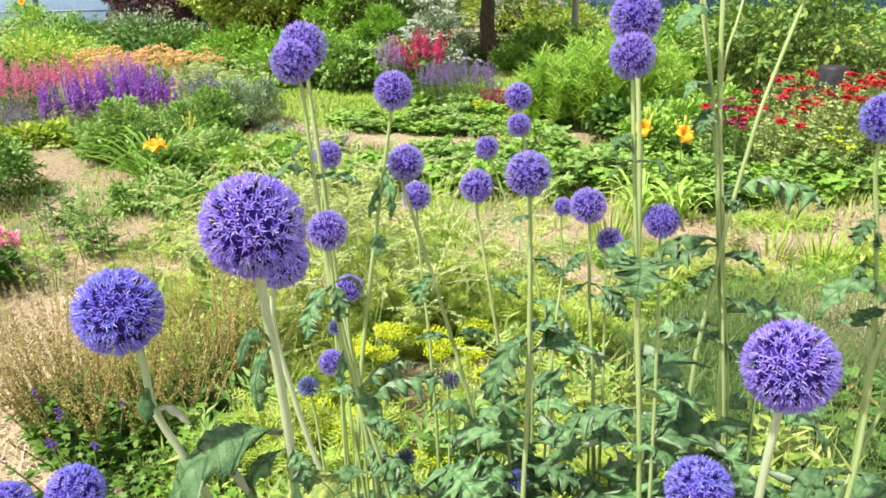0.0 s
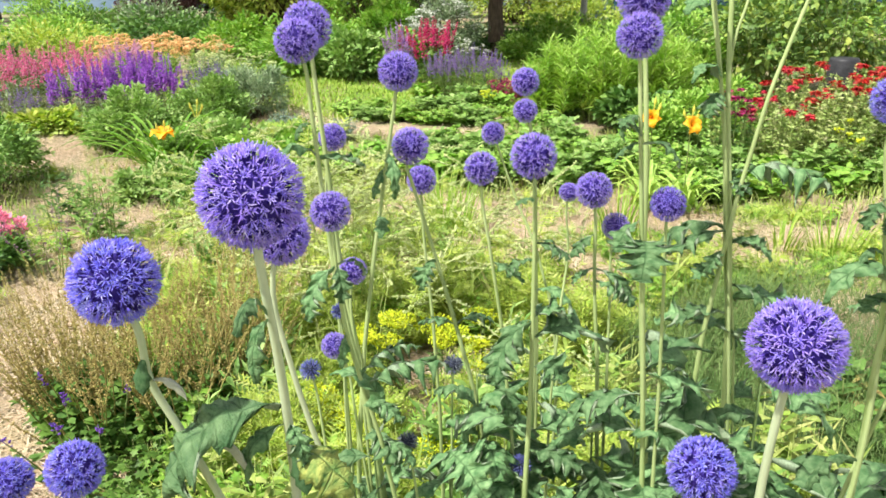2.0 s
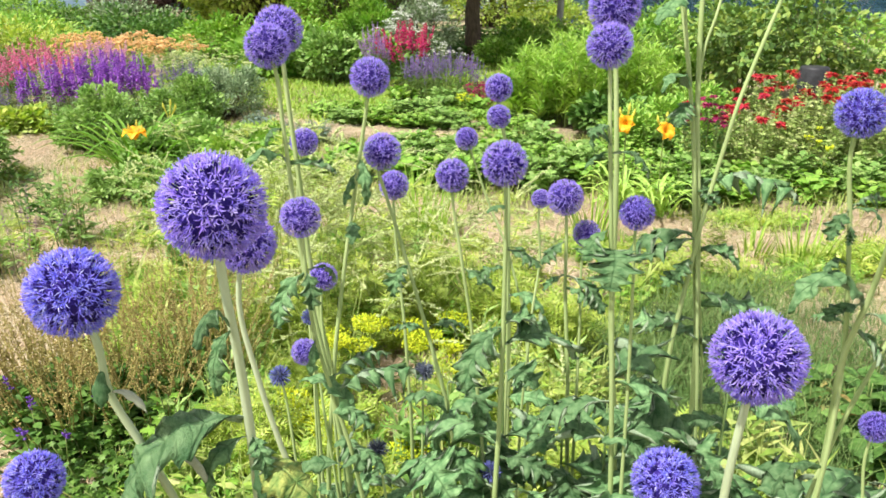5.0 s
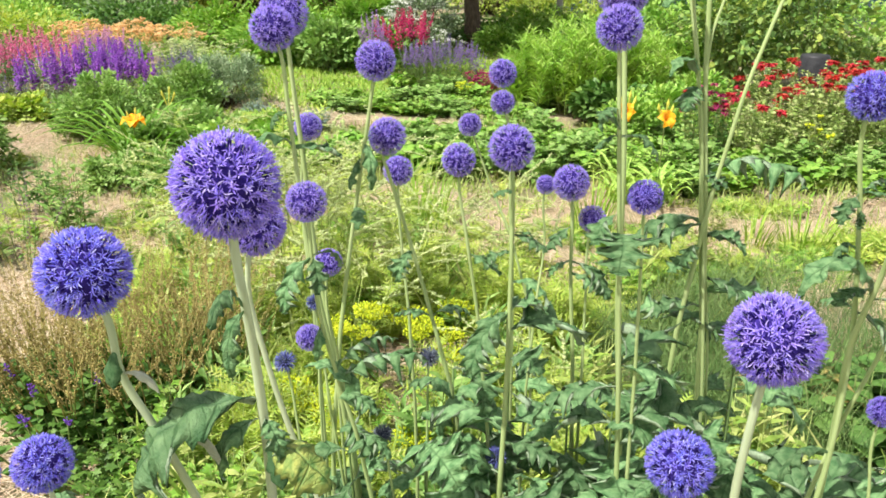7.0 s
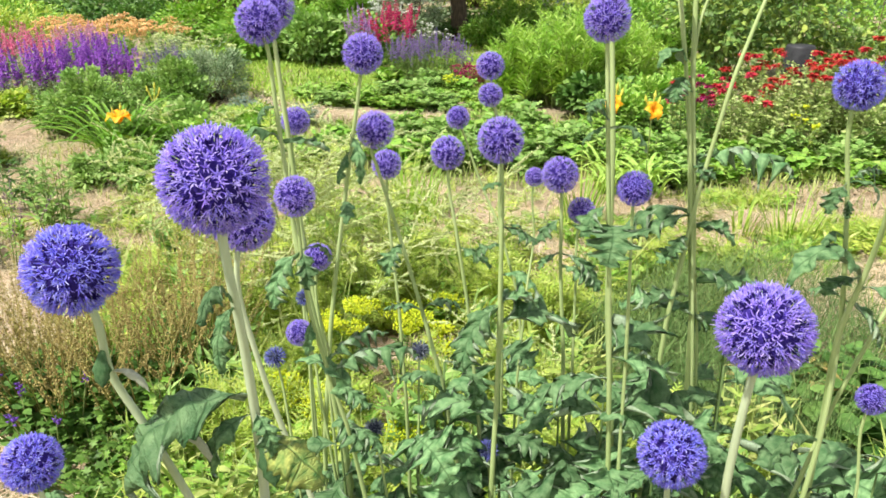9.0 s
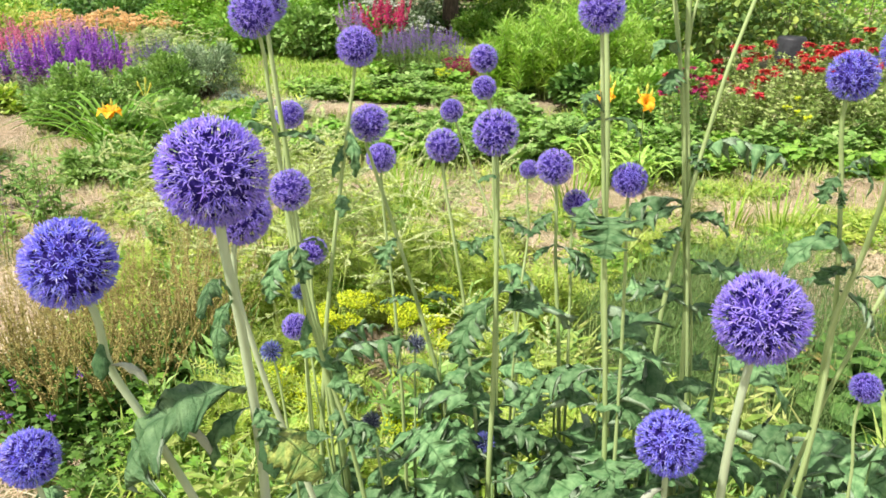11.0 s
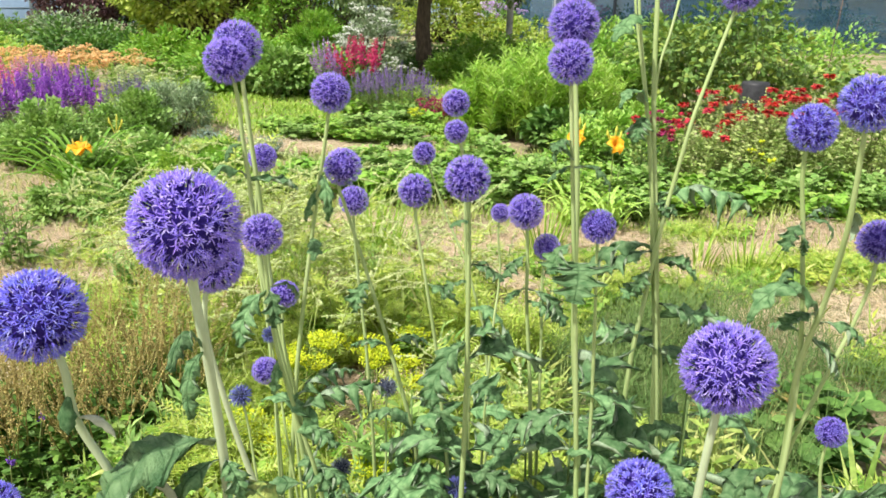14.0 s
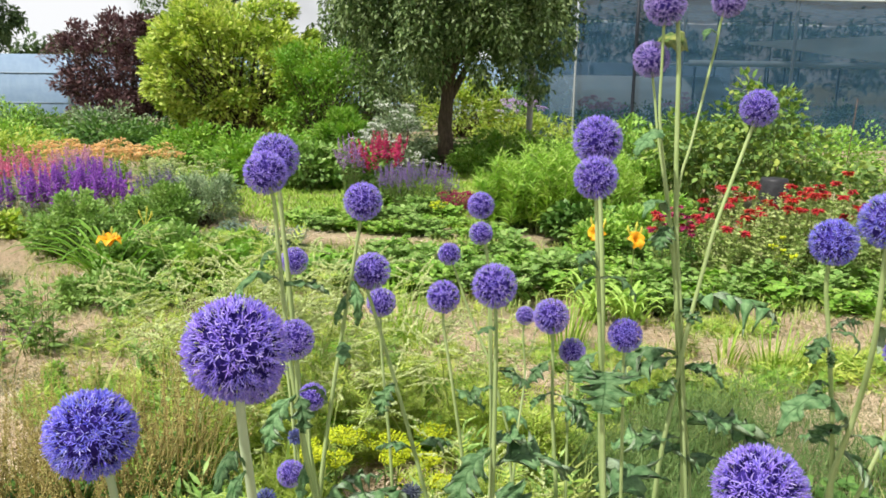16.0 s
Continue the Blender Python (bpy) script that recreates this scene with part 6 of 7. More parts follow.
# ---- globe thistles ----
def head_meshes(kind, petal, core_mat, n, seed):
    """Core ball, coloured dark for the shade between florets, and its star-shaped florets, radius 1."""
    rng = np.random.default_rng(seed)
    big = ((390 if n > 320 else 360) / n) ** 0.5   # fewer florets are larger
    fat = 0.0135 if n > 320 else 0.0115
    c = Pile()
    rings, seg = 9, 14
    v = [(0, 0, -1)]
    for i in range(1, rings):
        ph = np.pi * i / rings
        v += [(math.sin(ph) * math.cos(2 * np.pi * j / seg), math.sin(ph) * math.sin(2 * np.pi * j / seg), -math.cos(ph)) for j in range(seg)]
    v.append((0, 0, 1))
    f = []
    for j in range(seg):
        f.append((0, 1 + (j + 1) % seg, 1 + j))
        f.append((len(v) - 1, len(v) - 1 - seg + j, len(v) - 1 - seg + (j + 1) % seg))
    for i in range(rings - 2):
        for j in range(seg):
            a, b = 1 + i * seg + j, 1 + i * seg + (j + 1) % seg
            f += [(a, b, b + seg), (a, b + seg, a + seg)]
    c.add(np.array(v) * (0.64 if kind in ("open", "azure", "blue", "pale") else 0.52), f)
    q = Pile()
    i = np.arange(n) + 0.5
    ph, th = np.arccos(1 - 2 * i / n), np.pi * (1 + 5 ** 0.5) * i
    dirs = np.stack([np.cos(th) * np.sin(ph), np.sin(th) * np.sin(ph), np.cos(ph)], 1) + rng.normal(0, 0.06, (n, 3))
    dirs = unit(dirs)
    for d in dirs:
        x = unit(np.cross(d, (0.31, 0.52, 0.79)))
        y = np.cross(d, x)
        if kind in ("bud", "seed"):
            L = rng.uniform(0.85, 1.04)
            tube(q, [d * 0.5, d * 0.78, d * L], [0.035, 0.045, 0.004], 4, False)
            continue
        L = rng.uniform(0.84, 0.89)
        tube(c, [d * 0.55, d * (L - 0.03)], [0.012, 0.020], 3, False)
        a0 = rng.uniform(0, 6.3)
        openness = rng.uniform(0.75, 1.2)
        for k in range(5):
            a = a0 + k * 1.2566 + rng.normal(0, 0.22)
            r = math.cos(a) * x + math.sin(a) * y
            w = np.cross(d, r)
            far = rng.uniform(0.75, 1.2) * openness
            e0 = d * (L - 0.07) + r * 0.012
            e1 = d * (L + 0.04) + r * 0.062 * far * big
            e2 = d * rng.uniform(0.88, 0.965) + r * 0.132 * far * big + w * rng.normal(0, 0.016)
            q.add([e0 - w * 0.012, e0 + w * 0.012, e1 + w * fat, e1 - w * fat, e2 + w * 0.005 * big, e2 - w * 0.005 * big], [(0, 1, 2), (0, 2, 3), (3, 2, 4), (3, 4, 5)])
        s = d * rng.uniform(0.93, 1.0) + rng.normal(0, 0.015, 3)
        tube(q, [d * (L - 0.02), s], [0.006, 0.010], 3, True)
    return c.mesh("core_" + kind, core_mat), q.mesh("florets_" + kind, petal, smooth=False)


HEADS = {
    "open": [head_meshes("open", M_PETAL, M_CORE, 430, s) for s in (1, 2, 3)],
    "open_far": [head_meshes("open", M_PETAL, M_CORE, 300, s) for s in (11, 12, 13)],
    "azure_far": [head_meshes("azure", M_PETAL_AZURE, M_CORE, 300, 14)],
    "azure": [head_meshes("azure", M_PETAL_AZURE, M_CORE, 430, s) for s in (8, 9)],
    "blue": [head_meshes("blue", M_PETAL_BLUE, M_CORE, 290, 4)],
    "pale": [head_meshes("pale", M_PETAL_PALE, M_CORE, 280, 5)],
    "bud": [head_meshes("bud", M_BUD, M_CORE_DARK, 150, 6)],
    "seed": [head_meshes("seed", M_SEED, M_CORE_DARK, 150, 7)],
}
HEAD_LABEL = {"azure": "round blue-violet flower head in full bloom", "open": "round violet-blue flower head in full bloom", "blue": "round deep blue flower head just opening", "pale": "round pale lilac flower head fading",
              "bud": "small round steel-blue unopened flower head", "seed": "small dark round unopened flower head"}


def leaf_mesh(seed, pairs, arch, droop, top_mat, cut=0.62, broad=0.6, sharp=0.9):
    """Thistle leaf from the origin to (0, 1, 0): one arching blade cut into forward-pointing toothed lobes, green above and felted below."""
    rng = np.random.default_rng(seed)
    rows = 6 * pairs + 8
    s = np.linspace(0, 1, rows)
    pitch = arch * (0.5 - s) + 0.35 * arch * (0.25 - s * s) * rng.uniform(0.2, 1.2)
    yaw = rng.normal(0, 0.12) + rng.normal(0, 0.4) * (s - 0.5)
    step = np.stack([np.sin(yaw) * np.cos(pitch), np.cos(yaw) * np.cos(pitch), np.sin(pitch)], 1)
    rib = np.vstack([np.zeros(3), np.cumsum((step[1:] + step[:-1]) / 2, 0)])
    y = rib[-1] / np.linalg.norm(rib[-1])
    x = np.array((y[1], -y[0], 0.0))
    x = x / np.linalg.norm(x)
    turn = np.stack([x, y, np.cross(x, y)])
    rib = rib @ turn.T / np.linalg.norm(rib[-1])
    along = unit(np.gradient(rib, axis=0))
    across = unit(np.cross(along, (0, 0, 1.0)))
    normal = np.cross(across, along)
    env = np.interp(s, [0, 0.05, 0.18, 0.42, 0.7, 0.88, 0.97, 1], [0.03, 0.06, 0.62, 1, 0.80, 0.46, 0.16, 0.0]) * broad / 2
    cols = np.array((-1, -0.72, -0.4, 0, 0.4, 0.72, 1))
    verts, uvs = np.zeros((rows, 7, 3)), np.zeros((rows, 7, 2))
    shift = {-1: rng.uniform(-0.16, 0.16), 1: rng.uniform(-0.16, 0.16)}
    lift = rng.normal(0, 0.22, (2, pairs + 3))
    lean = rng.normal(0, 0.45, (2, pairs + 3))
    stretch = rng.uniform(0.82, 1.18, (2, pairs + 3))
    for a in range(rows):
        for b, u in enumerate(cols):
            sgn = -1 if u < 0 else 1
            row = (sgn + 1) // 2
            ph = max(0.0, (s[a] - 0.10) / 0.74 * max(pairs, 1) + shift[sgn]) if pairs else 0.5
            k, fr = min(int(ph), pairs + 1), ph - int(ph)
            lob = abs(math.sin(math.pi * fr)) ** sharp if pairs else 1.0
            if s[a] > 0.86:
                lob = max(lob, min(1.0, (s[a] - 0.86) * 14))
            w = env[a] * ((1 - cut) + cut * lob) * (stretch[row, k] if lob > 0.2 else 1.0)
            w *= 1 + 0.10 * (1 if a % 2 else -1) * (s[a] > 0.15)
            au = abs(u)
            pull = 0.5 * (0.5 - fr) * 0.74 / max(pairs, 1) * au ** 1.5 * cut if pairs else 0.0
            ahead = au * env[a] * 0.62 * (1 - 0.5 * s[a]) + pull
            up = 0.30 * w * au - droop * w * 1.5 * au ** 2.2 + lift[row, k] * w * au ** 2 * lob + lean[row, k] * (fr - 0.5) * 0.16 * au
            up += 0.10 * env[a] * math.cos(2 * math.pi * fr) * (1 - (au - 0.5) ** 2 * 2) + rng.normal(0, 0.018) * broad * au
            verts[a, b] = rib[a] + across[a] * (u * w * (1 - 0.18 * droop * au)) + along[a] * ahead + normal[a] * up
            uvs[a, b] = (0.5 + 0.5 * u, ph)
    n = rows * 7
    verts, uvs = verts.reshape(-1, 3), uvs.reshape(-1, 2)
    tris_top = []
    for a in range(rows - 1):
        for b in range(6):
            k = a * 7 + b
            tris_top += [(k, k + 1, k + 8), (k, k + 8, k + 7)] if b > 2 else [(k, k + 1, k + 7), (k + 1, k + 8, k + 7)]
    q = np.array(tris_top)
    fn = np.cross(verts[q[:, 1]] - verts[q[:, 0]], verts[q[:, 2]] - verts[q[:, 0]])
    vn = np.zeros_like(verts)
    for k in range(3):
        np.add.at(vn, q[:, k], fn)
    if vn[:, 2].sum() < 0:
        vn, tris_top = -vn, [tuple(reversed(p)) for p in tris_top]
    allv = np.vstack([verts, verts - unit(vn) * 0.006])
    faces = tris_top + [tuple(reversed([k + n for k in p])) for p in tris_top]
    ring = [b for b in range(7)] + [a * 7 + 6 for a in range(1, rows)] + [(rows - 1) * 7 + b for b in range(5, -1, -1)] + [a * 7 for a in range(rows - 2, 0, -1)]
    for a, b in zip(ring, ring[1:] + ring[:1]):
        faces.append((a, a + n, b + n, b))
    me = bpy.data.meshes.new("leaf")
    me.from_pydata([tuple(v) for v in allv], [], faces)
    me.materials.append(top_mat)
    me.materials.append(M_LEAF_DRY if top_mat is M_LEAF_DRY else M_LEAF_UNDER)
    lay = me.uv_layers.new(name="UVMap")
    me.polygons.foreach_set("use_smooth", np.ones(len(me.polygons), bool))
    me.polygons.foreach_set("material_index", np.array([1 if len(tris_top) <= k < 2 * len(tris_top) else 0 for k in range(len(me.polygons))], np.int32))
    vi = np.zeros(len(me.loops), np.int32)
    me.loops.foreach_get("vertex_index", vi)
    lay.data.foreach_set("uv", uvs[vi % n].astype(np.float32).ravel())
    me.update()
    return me


LEAVES = {
    "a": [leaf_mesh(10 + k, 3 + k % 2, 0.6 + 0.32 * (k % 4), 0.08 + 0.17 * (k % 3), M_LEAF_TOP, 0.68, 0.84) for k in range(9)],
    "b": [leaf_mesh(20 + k, 2 + k % 2, 1.3 + 0.3 * k, 0.35, M_LEAF_TOP, 0.55, 0.6) for k in range(4)],
    "c": [leaf_mesh(50 + k, 4, 1.1, 0.75, M_LEAF_TOP, 0.93, 0.66, 2.4) for k in range(2)],
    "h": [leaf_mesh(70 + k, 3, 1.6, 0.42, M_LEAF_TOP, 0.5, 0.85) for k in range(2)],
    "y": [leaf_mesh(30, 2, 1.3, 0.7, M_LEAF_YEL, 0.35, 0.6)],
    "w": [leaf_mesh(40, 0, 1.8, 0.5, M_LEAF_DRY, 0, 0.4)],
    "p": [leaf_mesh(60 + k, 0, 1.0, 0.45, M_LEAF_TOP, 0, 0.5) for k in range(3)],
}
PLANTS = []


def place_leaf(plant, base, tip, wide, kind, pick, roll=0.0):
    b, t = Vector(base), Vector(tip)
    L = (t - b).length
    y = (t - b).normalized()
    x = y.cross(Vector((0, 0, 1)))
    if x.length < 0.2:
        x = y.cross(Vector((0.2, -1.0, 0.1)))
    x.normalize()
    z = x.cross(y)
    m = Matrix((x, y, z)).transposed().to_4x4() @ Matrix.Rotation(roll, 4, "Y")
    ob = new("leaf", LEAVES[kind][pick % len(LEAVES[kind])])
    ob.parent = plant
    ob.rotation_euler = m.to_euler()
    ob.location = b - plant.location
    ob.scale = (L * wide / 0.55, L, L)
    if kind in "yw":
        tagged(ob, "yellowing blotched leaf" if kind == "y" else "dried pale curled leaf")
    return ob


def globe_thistle(kind, centre, radius, stem, leaves=3, leaf_top=0.80, leaf_low=0.25):
    """One flowering stem with its head; stem points run from the head to the ground."""
    foot = stem[-1]
    tone = {"bud": "young globe thistle with a steel-blue bud head", "seed": "short globe thistle with a dark unopened head", "pale": "tall globe thistle with a fading lilac head",
            "blue": "globe thistle with a deep blue flower head", "open": "globe thistle with violet-blue round head", "azure": "globe thistle with clear blue-violet head"}[kind]
    plant = thing("globe_thistle", foot, tone + " on pale stem", "flower", "globe thistles")
    c = Vector(centre)
    pts = curve_pts([np.array(centre) * 0.8 + np.array(stem[0]) * 0.2] + [np.array(p) for p in stem], 6)
    r0 = max(0.0016, radius * (0.065 if kind == "pale" else 0.085))
    rad = r0 * (1 + (0.25 if kind == "pale" else 0.55) * np.clip((centre[2] - pts[:, 2]) / 0.5, 0, 1.2))
    p = Pile()
    tube(p, pts[::-1], rad[::-1], 9)
    part("stem", p.mesh("stem", M_STEM_PALE if centre[1] < 0.62 else M_STEM, foot), plant)
    key = kind + "_far" if centre[1] > 0.7 and kind + "_far" in HEADS else kind
    core, florets = HEADS[key][len(PLANTS) % len(HEADS[key])]
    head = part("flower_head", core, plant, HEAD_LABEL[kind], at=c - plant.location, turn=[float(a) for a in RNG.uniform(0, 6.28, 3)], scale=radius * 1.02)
    tagged(part("corolla", florets, head), kind="stuff")
    PLANTS.append((plant, pts))
    for k in range(leaves):
        z = float(RNG.uniform(leaf_low, min(leaf_top, centre[2] - 0.25)))
        i = int(np.argmin(np.abs(pts[:, 2] - z)))
        a = float(RNG.uniform(0, 6.28))
        L = float(RNG.uniform(0.06, 0.11))
        b = pts[i]
        t = b + np.array((math.cos(a) * L, math.sin(a) * L, L * RNG.uniform(-0.6, 0.2)))
        place_leaf(plant, b, t, float(RNG.uniform(0.42, 0.6)), "ab"[k % 2], int(RNG.integers(0, 7)), float(RNG.normal(0, 0.35)))
    return plant


def thistle_leaf(base, tip, wide, kind):
    """A leaf on whichever stem passes nearest to its foot."""
    b = np.array(base)
    plant, pts = min(PLANTS, key=lambda q: np.min(np.linalg.norm(q[1] - b, axis=1)))
    i = int(np.argmin(np.linalg.norm(pts - b, axis=1)))
    if np.linalg.norm(pts[i] - b) < 0.06:
        b = pts[i]
    place_leaf(plant, b, tip, wide, kind, len(plant.children) + int(abs(base[0]) * 1000))


globe_thistle("open", (-0.096, 0.44, 1.379), 0.0292, [(-0.095, 0.44, 1.343), (-0.092, 0.445, 1.29), (-0.09, 0.45, 1.208), (-0.092, 0.455, 1.128), (-0.09, 0.475, 0.0)])
globe_thistle("open", (-0.121, 0.6, 1.301), 0.0239, [(-0.129, 0.6, 1.268), (-0.12, 0.6, 1.183), (-0.11, 0.6, 1.136), (-0.086, 0.6, 1.046), (-0.072, 0.62, 0.0)])
globe_thistle("azure", (-0.172, 0.434, 1.334), 0.0249, [(-0.164, 0.434, 1.306), (-0.163, 0.437, 1.272), (-0.151, 0.44, 1.236), (-0.121, 0.45, 1.134), (-0.101, 0.47, 0.0)])
globe_thistle("open", (0.215, 0.473, 1.271), 0.0302, [(0.212, 0.473, 1.239), (0.208, 0.475, 1.16), (0.212, 0.48, 1.088), (0.211, 0.5, 0.0)])
globe_thistle("open", (-0.164, 0.95, 1.409), 0.0269, [(-0.157, 0.95, 1.382), (-0.153, 0.95, 1.325), (-0.149, 0.95, 1.263), (-0.145, 0.95, 1.198), (-0.132, 0.95, 1.091), (-0.111, 0.95, 0.959), (-0.09, 0.97, 0.0)])
globe_thistle("open", (-0.163, 1.02, 1.42), 0.0309, [(-0.16, 1.02, 1.374), (-0.155, 1.02, 1.303), (-0.15, 1.02, 1.236), (-0.144, 1.02, 1.134), (-0.105, 1.0, 0.853), (-0.082, 1.02, 0.0)])
globe_thistle("open", (0.195, 0.84, 1.42), 0.0242, [(0.197, 0.84, 1.394), (0.211, 0.84, 1.229), (0.224, 0.84, 1.071), (0.236, 0.84, 0.903), (0.252, 0.86, 0.0)])
globe_thistle("open", (0.218, 0.93, 1.451), 0.0302, [(0.222, 0.93, 1.41), (0.231, 0.92, 1.283), (0.242, 0.92, 1.066), (0.259, 0.92, 0.9), (0.275, 0.94, 0.0)])
globe_thistle("open", (-0.055, 1.011, 1.366), 0.0257, [(-0.059, 1.011, 1.339), (-0.075, 1.011, 1.245), (-0.097, 1.01, 1.113), (-0.113, 1.0, 0.999), (-0.136, 1.02, 0.0)])
globe_thistle("open", (0.103, 0.924, 1.28), 0.0282, [(0.105, 0.924, 1.25), (0.107, 0.92, 1.1), (0.105, 0.91, 0.945), (0.101, 0.9, 0.847), (0.1, 0.92, 0.0)])
globe_thistle("open", (-0.127, 0.877, 1.231), 0.0241, [(-0.126, 0.877, 1.203), (-0.12, 0.877, 1.096), (-0.101, 0.877, 1.003), (-0.083, 0.877, 0.929), (-0.065, 0.897, 0.0)])
globe_thistle("open", (0.044, 0.951, 1.259), 0.0214, [(0.044, 0.951, 1.236), (0.055, 0.951, 1.157), (0.07, 0.95, 1.055), (0.08, 0.97, 0.0)])
globe_thistle("open", (0.154, 1.571, 1.269), 0.0287, [(0.157, 1.571, 1.237), (0.169, 1.57, 1.169), (0.183, 1.55, 0.885), (0.195, 1.57, 0.0)])
globe_thistle("open", (0.152, 1.537, 1.219), 0.0246, [(0.161, 1.537, 1.188), (0.173, 1.53, 1.016), (0.181, 1.55, 0.0)])
globe_thistle("open", (0.093, 1.585, 1.166), 0.0245, [(0.105, 1.585, 1.132), (0.143, 1.58, 1.025), (0.178, 1.56, 0.944), (0.212, 1.58, 0.0)])
globe_thistle("open", (0.238, 1.083, 1.139), 0.0204, [(0.235, 1.083, 1.115), (0.236, 1.08, 1.023), (0.237, 1.07, 0.897), (0.237, 1.09, 0.0)])
globe_thistle("open", (-0.048, 1.106, 1.252), 0.0276, [(-0.054, 1.106, 1.223), (-0.048, 1.106, 1.202), (-0.019, 1.1, 1.101), (0.012, 1.09, 0.986), (0.043, 1.08, 0.861), (0.079, 1.1, 0.0)])
globe_thistle("open", (-0.038, 1.22, 1.172), 0.0244, [(-0.039, 1.22, 1.145), (-0.037, 1.22, 1.084), (-0.024, 1.2, 0.932), (-0.018, 1.22, 0.0)])
globe_thistle("blue", (0.238, 0.842, 1.246), 0.02, [(0.238, 0.842, 1.224), (0.241, 0.842, 1.161), (0.246, 0.84, 1.033), (0.249, 0.86, 0.0)])
globe_thistle("open", (0.203, 1.072, 1.195), 0.0265, [(0.206, 1.072, 1.166), (0.21, 1.07, 1.064), (0.22, 1.06, 0.922), (0.227, 1.08, 0.0)])
globe_thistle("open", (0.192, 1.22, 1.149), 0.016, [(0.19, 1.22, 1.131), (0.195, 1.22, 1.05), (0.184, 1.2, 0.969), (0.181, 1.22, 0.0)])
globe_thistle("open", (-0.162, 1.15, 1.256), 0.0212, [(-0.168, 1.15, 1.234), (-0.178, 1.15, 1.148), (-0.168, 1.13, 1.009), (-0.17, 1.15, 0.0)])
globe_thistle("azure", (0.164, 0.464, 1.188), 0.0224, [(0.164, 0.464, 1.162), (0.168, 0.465, 1.104), (0.17, 0.485, 0.0)])
globe_thistle("open", (-0.06, 0.43, 1.141), 0.0264, [(-0.061, 0.43, 1.103), (-0.061, 0.45, 0.0)])
globe_thistle("azure", (-0.301, 0.58, 1.108), 0.0243, [(-0.299, 0.58, 1.078), (-0.292, 0.585, 1.028), (-0.288, 0.605, 0.0)])
globe_thistle("azure", (-0.358, 0.58, 1.097), 0.0205, [(-0.349, 0.58, 1.058), (-0.345, 0.6, 0.0)])
globe_thistle("azure", (0.43, 0.789, 1.362), 0.0252, [(0.427, 0.789, 1.337), (0.44, 0.79, 1.25), (0.46, 0.79, 1.113), (0.465, 0.79, 0.985), (0.454, 0.79, 0.814), (0.464, 0.81, 0.0)])
globe_thistle("azure", (0.445, 0.73, 1.395), 0.0276, [(0.446, 0.73, 1.366), (0.454, 0.74, 1.272), (0.464, 0.77, 1.18), (0.459, 0.785, 1.106), (0.469, 0.8, 0.98), (0.479, 0.82, 0.0)])
globe_thistle("blue", (0.533, 0.8, 1.238), 0.0244, [(0.534, 0.8, 1.212), (0.521, 0.8, 1.138), (0.508, 0.8, 1.096), (0.477, 0.8, 0.994), (0.455, 0.82, 0.0)])
globe_thistle("open", (0.454, 1.036, 1.486), 0.0255, [(0.447, 1.036, 1.46), (0.433, 1.03, 1.422), (0.416, 1.02, 1.379), (0.4, 1.01, 1.336), (0.39, 1.01, 1.284), (0.375, 1.01, 1.20), (0.356, 1.03, 0.0)])
globe_thistle("pale", (0.32, 1.073, 1.546), 0.0252, [(0.324, 1.073, 1.521), (0.327, 1.07, 1.499), (0.331, 1.06, 1.452), (0.338, 1.05, 1.405), (0.347, 1.04, 1.346), (0.358, 1.03, 1.261), (0.372, 1.025, 1.132), (0.39, 1.02, 0.98), (0.40, 1.03, 0.0)])
globe_thistle("pale", (0.326, 1.05, 1.613), 0.0278, [(0.326, 1.05, 1.589), (0.327, 1.05, 1.535), (0.327, 1.045, 1.478), (0.333, 1.04, 1.428), (0.340, 1.03, 1.375), (0.352, 1.02, 1.29), (0.366, 1.015, 1.18), (0.385, 1.01, 1.02), (0.40, 1.01, 0.882), (0.41, 1.02, 0.0)])
globe_thistle("pale", (0.42, 1.08, 1.622), 0.0229, [(0.413, 1.08, 1.602), (0.408, 1.08, 1.566), (0.396, 1.07, 1.522), (0.386, 1.06, 1.486), (0.373, 1.05, 1.435), (0.362, 1.045, 1.398), (0.358, 1.04, 1.361), (0.364, 1.03, 1.270), (0.379, 1.03, 1.13), (0.4, 1.02, 0.975), (0.417, 1.03, 0.0)])
globe_thistle("bud", (-0.183, 0.967, 0.981), 0.0163, [(-0.18, 0.967, 0.964), (-0.171, 0.96, 0.882), (-0.166, 0.98, 0.0)])
globe_thistle("bud", (-0.153, 1.05, 1.028), 0.0129, [(-0.151, 1.05, 1.01), (-0.151, 1.04, 0.904), (-0.15, 1.06, 0.0)])
globe_thistle("open", (-0.154, 1.0, 0.999), 0.0195, [(-0.145, 1.0, 0.983), (-0.13, 0.99, 0.898), (-0.12, 1.01, 0.0)])
globe_thistle("open", (-0.123, 1.0, 1.109), 0.0195, [(-0.127, 1.0, 1.085), (-0.119, 0.99, 0.952), (-0.117, 1.01, 0.0)])
globe_thistle("seed", (0.008, 1.028, 0.952), 0.0165, [(0.007, 1.028, 0.934), (0.005, 1.02, 0.847), (0.004, 1.04, 0.0)])
globe_thistle("seed", (-0.052, 0.9, 0.911), 0.0158, [(-0.049, 0.9, 0.893), (-0.048, 0.92, 0.0)])
globe_thistle("bud", (0.097, 0.93, 0.852), 0.0168, [(0.099, 0.93, 0.829), (0.1, 0.95, 0.0)])
globe_thistle("blue", (0.49, 0.754, 1.034), 0.0175, [(0.486, 0.754, 1.011), (0.493, 0.75, 0.928), (0.494, 0.77, 0.0)])



